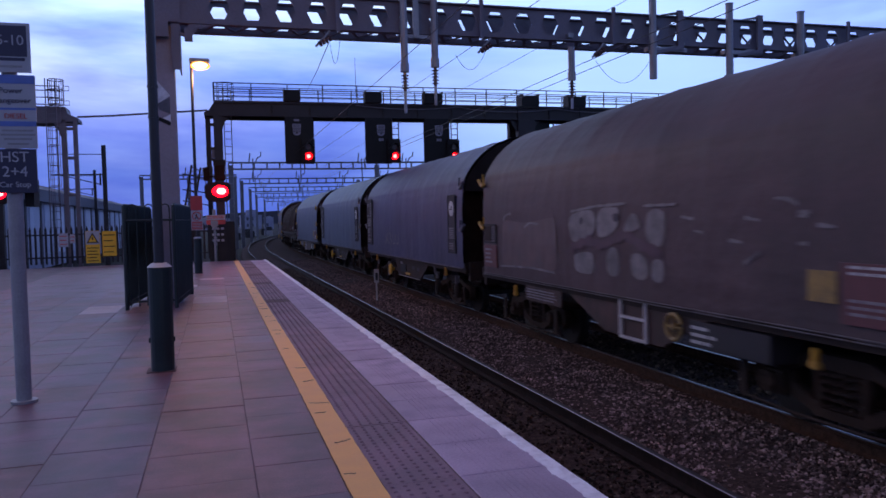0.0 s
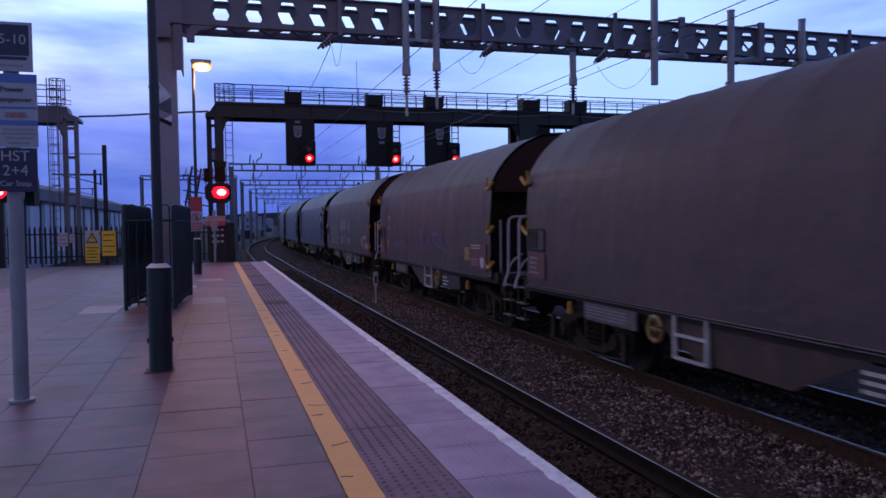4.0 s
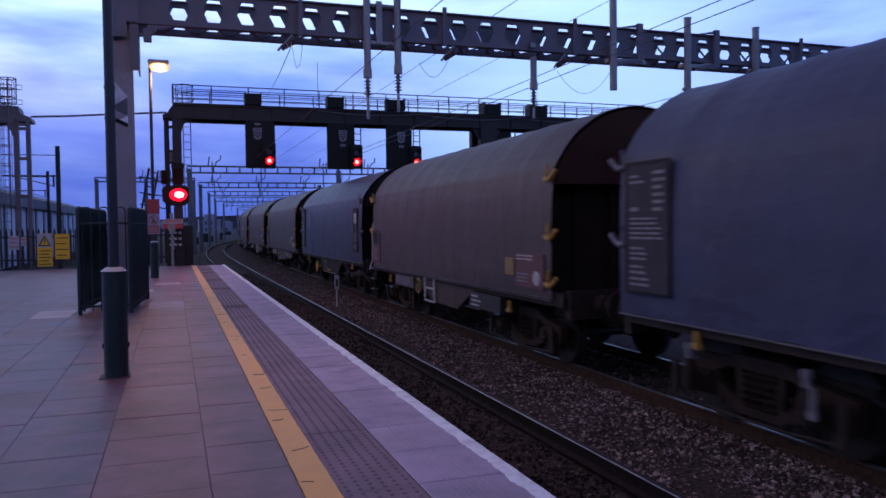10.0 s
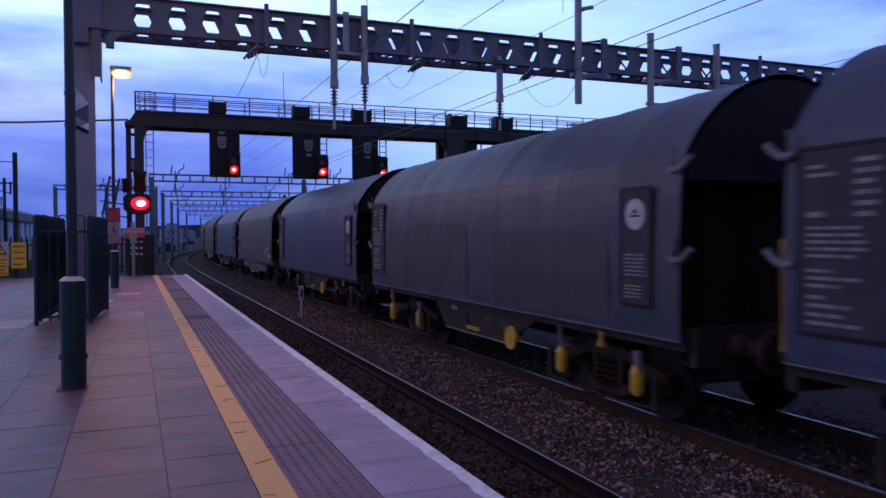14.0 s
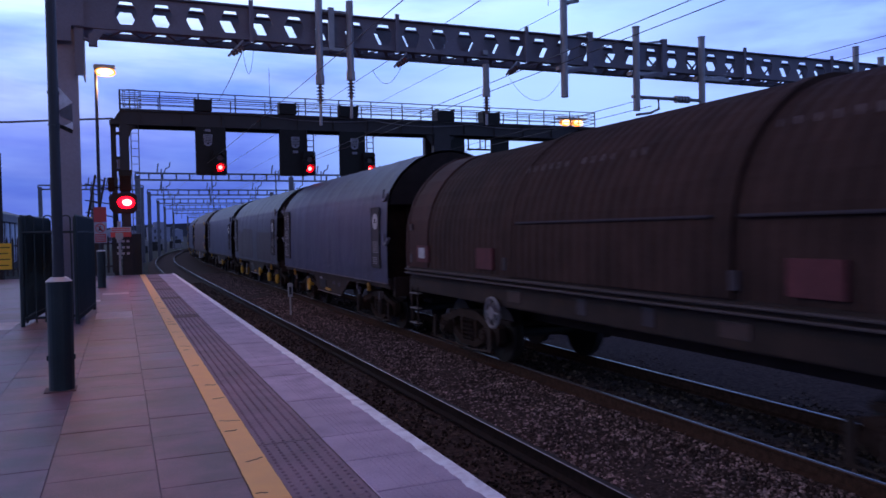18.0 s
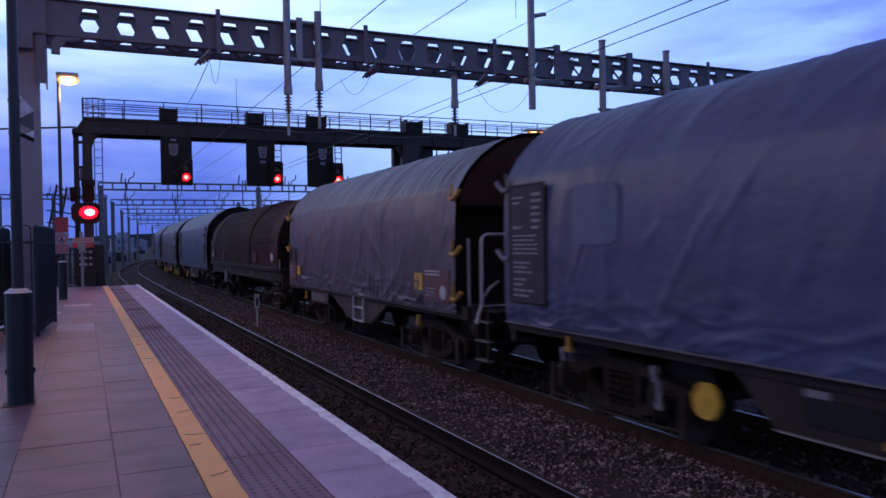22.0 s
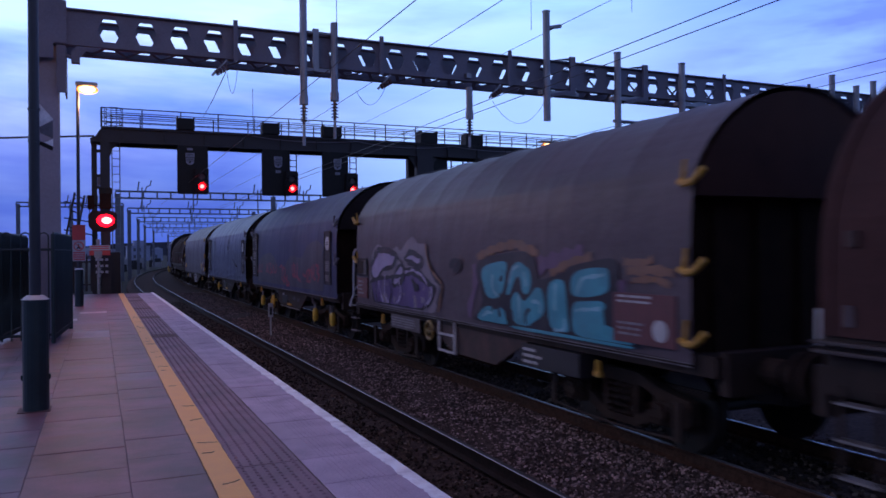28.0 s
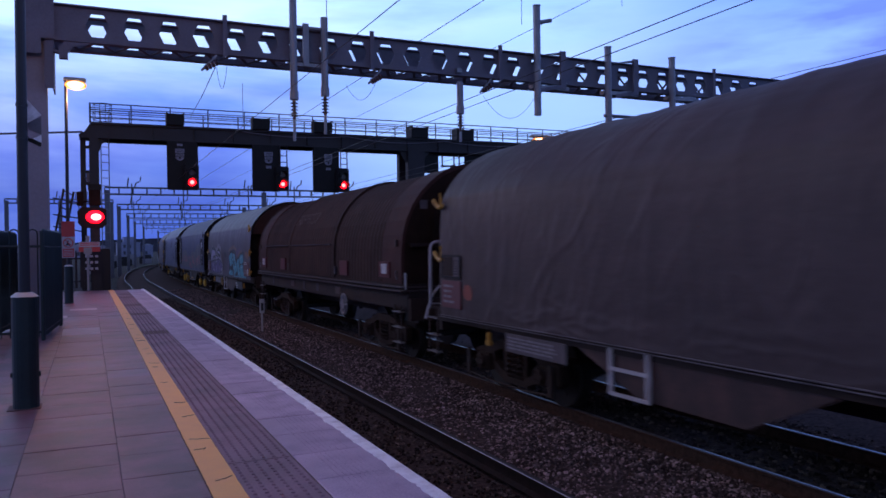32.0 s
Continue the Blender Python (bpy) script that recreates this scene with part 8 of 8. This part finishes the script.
def build_town():
    rng = random.Random(11)
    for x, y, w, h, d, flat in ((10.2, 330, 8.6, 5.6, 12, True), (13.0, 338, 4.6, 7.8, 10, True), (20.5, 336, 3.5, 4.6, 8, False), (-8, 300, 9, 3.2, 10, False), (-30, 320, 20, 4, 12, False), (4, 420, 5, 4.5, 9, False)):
        t = thing("distant_building", "block of flats beyond the curve, pale haze put into its colour" if flat else "grey house of a distant town, haze put into its wall colour", "building", "distant buildings", loc=(x, y, RAIL_Z - 0.4))
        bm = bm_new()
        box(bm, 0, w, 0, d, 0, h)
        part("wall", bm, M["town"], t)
        bm = bm_new()
        if flat:
            box(bm, -0.2, w + 0.2, -0.2, d + 0.2, h, h + 0.35)
            box(bm, 0.3 * w, 0.55 * w, 2, 5, h + 0.35, h + 1.2)
        else:
            plate(bm, [(-0.3, h), (w + 0.3, h), (w / 2, h + min(2.2, w * 0.22))], "y", -0.2, d + 0.4)
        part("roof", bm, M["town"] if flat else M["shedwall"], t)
        for i in range(int(w / 1.9)):
            for j in range(int(h / 2.7)):
                bm = bm_new()
                box(bm, 0.5 + i * 1.9, 1.4 + i * 1.9, -0.08, 0, 1 + j * 2.7, 2.3 + j * 2.7)
                part("window", bm, M["shedroof"], t)
    bm = bm_new()
    n = 70
    for k in range(n):
        a0 = -0.9 + 1.5 * k / (n - 1)
        r = 1500
        hgt = 18 + 34 * max(0, math.exp(-((a0 + 0.42) / 0.20) ** 2)) + 14 * noise.noise((a0 * 5, 0, 0)) + 4 * noise.noise((a0 * 22, 3, 0))
        x, y = r * math.sin(a0), r * math.cos(a0)
        bm.verts.new((x, y, -3)), bm.verts.new((x * 1.02, y * 1.02, max(4, hgt))), bm.verts.new((x * 1.3, y * 1.3, -3))
    bm.verts.ensure_lookup_table()
    for k in range(n - 1):
        for j in range(2):
            a = 3 * k + j
            bm.faces.new((bm.verts[a], bm.verts[a + 1], bm.verts[a + 4], bm.verts[a + 3]))
    tagged(part("backdrop", bm, M["hill"]), "low dark wooded hills on the skyline", "hills", kind="structure")
    # far yard clutter: low dark trees and boxes by the line
    for k in range(16):
        x, y = rng.uniform(-6, 3.2), rng.uniform(85, 210)
        x += max(0, (y - 48) ** 2 / 900) - 4
        t = thing("trackside_box", "dark trackside equipment box", "equipment box", "trackside boxes", loc=(x, y, RAIL_Z - 0.42))
        bm = bm_new()
        box(bm, -0.8, 0.8, -0.5, 0.5, 0, rng.uniform(0.8, 2.0))
        soften(bm, 0.05)
        part("body", bm, M["polegrey"] if k % 3 == 0 else M["gantry"], t)


build_town()


# ---- loose ballast, paving pieces ----
def stones(name, label, count, x0, x1, y0, y1, zf, size, seed, material):
    rg = np.random.RandomState(seed)
    base = np.array([(-1, -1, -1), (1, -1, -1), (1, 1, -1), (-1, 1, -1), (-1, -1, 1), (1, -1, 1), (1, 1, 1), (-1, 1, 1)], float)
    quads = np.array([(0, 3, 2, 1), (4, 5, 6, 7), (0, 1, 5, 4), (1, 2, 6, 5), (2, 3, 7, 6), (3, 0, 4, 7)])
    y = y0 + (y1 - y0) * rg.rand(count) ** 1.7
    x = x0 + (x1 - x0) * rg.rand(count)
    s = size * (0.6 + 0.9 * rg.rand(count))
    v = base[None] * (0.6 + 0.5 * rg.rand(count, 8, 1)) * np.stack([np.ones(count), 0.6 + 0.6 * rg.rand(count), 0.5 + 0.4 * rg.rand(count)], -1)[:, None] * s[:, None, None] / 2
    a, b = rg.rand(count) * 6.28, (rg.rand(count) - 0.5) * 1.4
    ca, sa, cb, sb = np.cos(a)[:, None], np.sin(a)[:, None], np.cos(b)[:, None], np.sin(b)[:, None]
    vx, vz = v[..., 0] * cb + v[..., 2] * sb, -v[..., 0] * sb + v[..., 2] * cb
    wx, wy = vx * ca - v[..., 1] * sa, vx * sa + v[..., 1] * ca
    z = np.interp(x, [p[0] for p in zf], [p[1] for p in zf])
    verts = np.stack([wx + x[:, None], wy + y[:, None], vz + (z + s * 0.12)[:, None]], -1).reshape(-1, 3)
    faces = (quads[None] + 8 * np.arange(count)[:, None, None]).reshape(-1, 4)
    me = bpy.data.meshes.new(name)
    me.from_pydata(verts.tolist(), [], faces.tolist())
    me.materials.append(material)
    return tagged(new(name, me), label, "ballast", kind="stuff")


BED = [(1.6, RAIL_Z - 0.21), (3.9, RAIL_Z - 0.20), (4.3, RAIL_Z - 0.18), (4.9, RAIL_Z - 0.165), (5.5, RAIL_Z - 0.155), (6.0, RAIL_Z - 0.17), (6.6, RAIL_Z - 0.20), (14, RAIL_Z - 0.24)]
stones("ballast_stones", "grey broken stone between the two tracks", 52000, 3.85, 5.78, 1.5, 48, BED, 0.027, 1, M["stone"])
stones("ballast_stones", "dark oily stone in the platform track", 14000, 1.66, 3.68, 1.5, 40, BED, 0.028, 2, M["stonedark"])
# the dark material here puts the train's shade into the stones
stones("ballast_stones", "stone under the train, its shade put into the dark colour", 30000, 5.9, 13.5, 1.5, 34, BED, 0.04, 3, M["stonedark"])


def build_paving():
    floor = thing("paving", "pink-grey concrete slabs, worn and damp", "pavement", kind="structure")

    def slab_mesh(w, l, material, name, bev=0.003):
        bm = bm_new()
        box(bm, 0, w, 0, l, -0.05, 0)
        top = [e for e in bm.edges if all(v.co.z > -0.01 for v in e.verts)]
        bmesh.ops.bevel(bm, geom=top, offset=bev, segments=1, affect="EDGES")
        return mesh_of(bm, material, name=name)

    rng = random.Random(5)
    g = 0.003
    cols = [(0.15, 0.555), (-0.39, 0.15), (-0.92, -0.39), (-1.42, -0.92), (-1.95, -1.42), (-2.5, -1.95), (-3.05, -2.5), (-3.6, -3.05), (-4.2, -3.6)]
    rest = bm_new()
    for ci, (a, b) in enumerate(cols):
        me = slab_mesh(b - a - g, 0.53 - g, M["slab"], "slab")
        worn = slab_mesh(b - a - g, 0.53 - g, M["slabworn"], "slab")
        pale = slab_mesh(b - a - g, 0.53 - g, M["slabpale"], "slab")
        y = -1.5 + (0.18, 0.0, 0.27, 0.1, 0.3, 0.05, 0.2, 0.12, 0.3)[ci] + 0.08
        while y < 26.9:
            z = rng.uniform(-0.0015, 0.0015)
            is_pale = (ci == 1 and 12.4 < y < 13.8) or (ci == 4 and 11.8 < y < 13.1) or (ci == 1 and 18.0 < y < 18.6) or (ci == 2 and 16.2 < y < 16.8)
            if 2.4 < y < 15.5 and not (ci > 5 and y < 5.5) or is_pale:
                piece("slab", pale if is_pale else worn if rng.random() < (0.9, 0.8, 0.55, 0.35, 0.25, 0.2, 0.15, 0.1, 0.1)[ci] else me, floor, (a + g / 2, y, z))
            else:
                l = min(0.53 - g, 27.0 - y)
                box(rest, a + g / 2, b - g / 2, y, y + l, -0.05, z)
            y += 0.53
    r = part("far_slabs", rest, M["slab"], floor)
    r["kind"] = "stuff"
    # copers and tactile slabs
    edge = thing("platform_edge", "grey copers, dark blister paving and painted lines along the platform edge", "platform edge", kind="structure")
    cop = slab_mesh(EDGE_X - 1.105 - g, 0.55 - g, M["coper"], "coper", 0.008)
    bm = bm_new()
    bm.from_mesh(cop)
    for k in range(8):
        x = EDGE_X - 1.105 - 0.40 + k * 0.032
        box(bm, x, x + 0.010, 0.02, 0.52, -0.002, 0.0022)
    bm.to_mesh(cop)
    bm = bm_new()
    w = 1.10 - 0.725
    box(bm, 0, w - g, 0, 0.55 - g, -0.05, 0)
    for i in range(6):
        for k in range(9):
            x, yy = 0.033 + i * 0.061, 0.03 + k * 0.0605
            bmesh.ops.create_cone(bm, cap_ends=False, segments=6, radius1=0.0125, radius2=0.008, depth=0.006, matrix=Matrix.Translation((x, yy, 0.003)))
            bmesh.ops.create_circle(bm, cap_ends=True, segments=6, radius=0.008, matrix=Matrix.Translation((x, yy, 0.006)))
    tac = mesh_of(bm, M["tactile"], name="tactile_slab")
    for k in range(53):
        y = -2.05 + 0.09 + k * 0.55
        if y + 0.55 < 27.03:
            piece("coper", cop, edge, (1.105, y, rng.uniform(-0.003, 0.003)))
            piece("tactile_slab", tac, edge, (0.725, y, rng.uniform(-0.002, 0.002) - 0.002))
    # painted lines, a little uneven
    def paint(name, x0, x1, material, wob0, wob1, seed):
        bm2 = bm_new()
        prev = None
        for k in range(900):
            y = -2.0 + k * 0.0322
            a = x0 + wob0 * noise.noise((y * 6, seed, 0)) + wob0 * 0.6 * noise.noise((y * 28, seed, 4))
            b = x1 + wob1 * noise.noise((y * 6, seed, 9))
            cur = [bm2.verts.new((a, y, 0.0035)), bm2.verts.new((b, y, 0.0035)), bm2.verts.new((b, y, -0.004)), bm2.verts.new((a, y, -0.004))]
            if prev:
                for i in range(4):
                    bm2.faces.new((prev[i], cur[i], cur[(i + 1) % 4], prev[(i + 1) % 4]))
            prev = cur
        return part(name, bm2, material, edge)
    bm = bm_new()
    box(bm, 0.559, 0.722, -2, 27.0, -0.05, -0.0005)
    part("line_slabs", bm, M["slab"], edge)
    paint("yellow_line", 0.559, 0.721, M["yellow"], 0.004, 0.004, 1).data.update()
    paint("white_line", 1.545, EDGE_X - 0.012, M["white"], 0.020, 0.003, 2).location.z = 0.0025
    # cracks that run across the yellow paint
    y = 2.7
    while y < 16:
        y += rng.uniform(0.22, 1.1)
        bm = bm_new()
        pts = []
        x = 0.565 + rng.uniform(0, 0.06)
        stop = min(0.715, x + rng.uniform(0.05, 0.15))
        yy, slope = y, rng.uniform(-0.2, 0.9)
        while x < stop:
            pts.append((x, yy, 0.0036))
            x += rng.uniform(0.008, 0.022)
            yy += slope * 0.012 + rng.uniform(-0.014, 0.014)
        if len(pts) > 2:
            tube(bm, pts, rng.uniform(0.0015, 0.0035), 4)
            part("paint_crack", bm, M["bed"], edge)


build_paving()

def motions():
    for w, back, sets, k in wagons:
        walk(w, [(t, wagon_pose(t, back)) for t in range(33)])
        if k >= 0:
            for q in sets:
                loc = q.location.copy()
                walk(q, [(n / 10, pose(loc.x, loc.y, loc.z, -math.degrees((distance_at(n / 10)) / 0.46), 0, 0)) for n in range(321)])


motions()
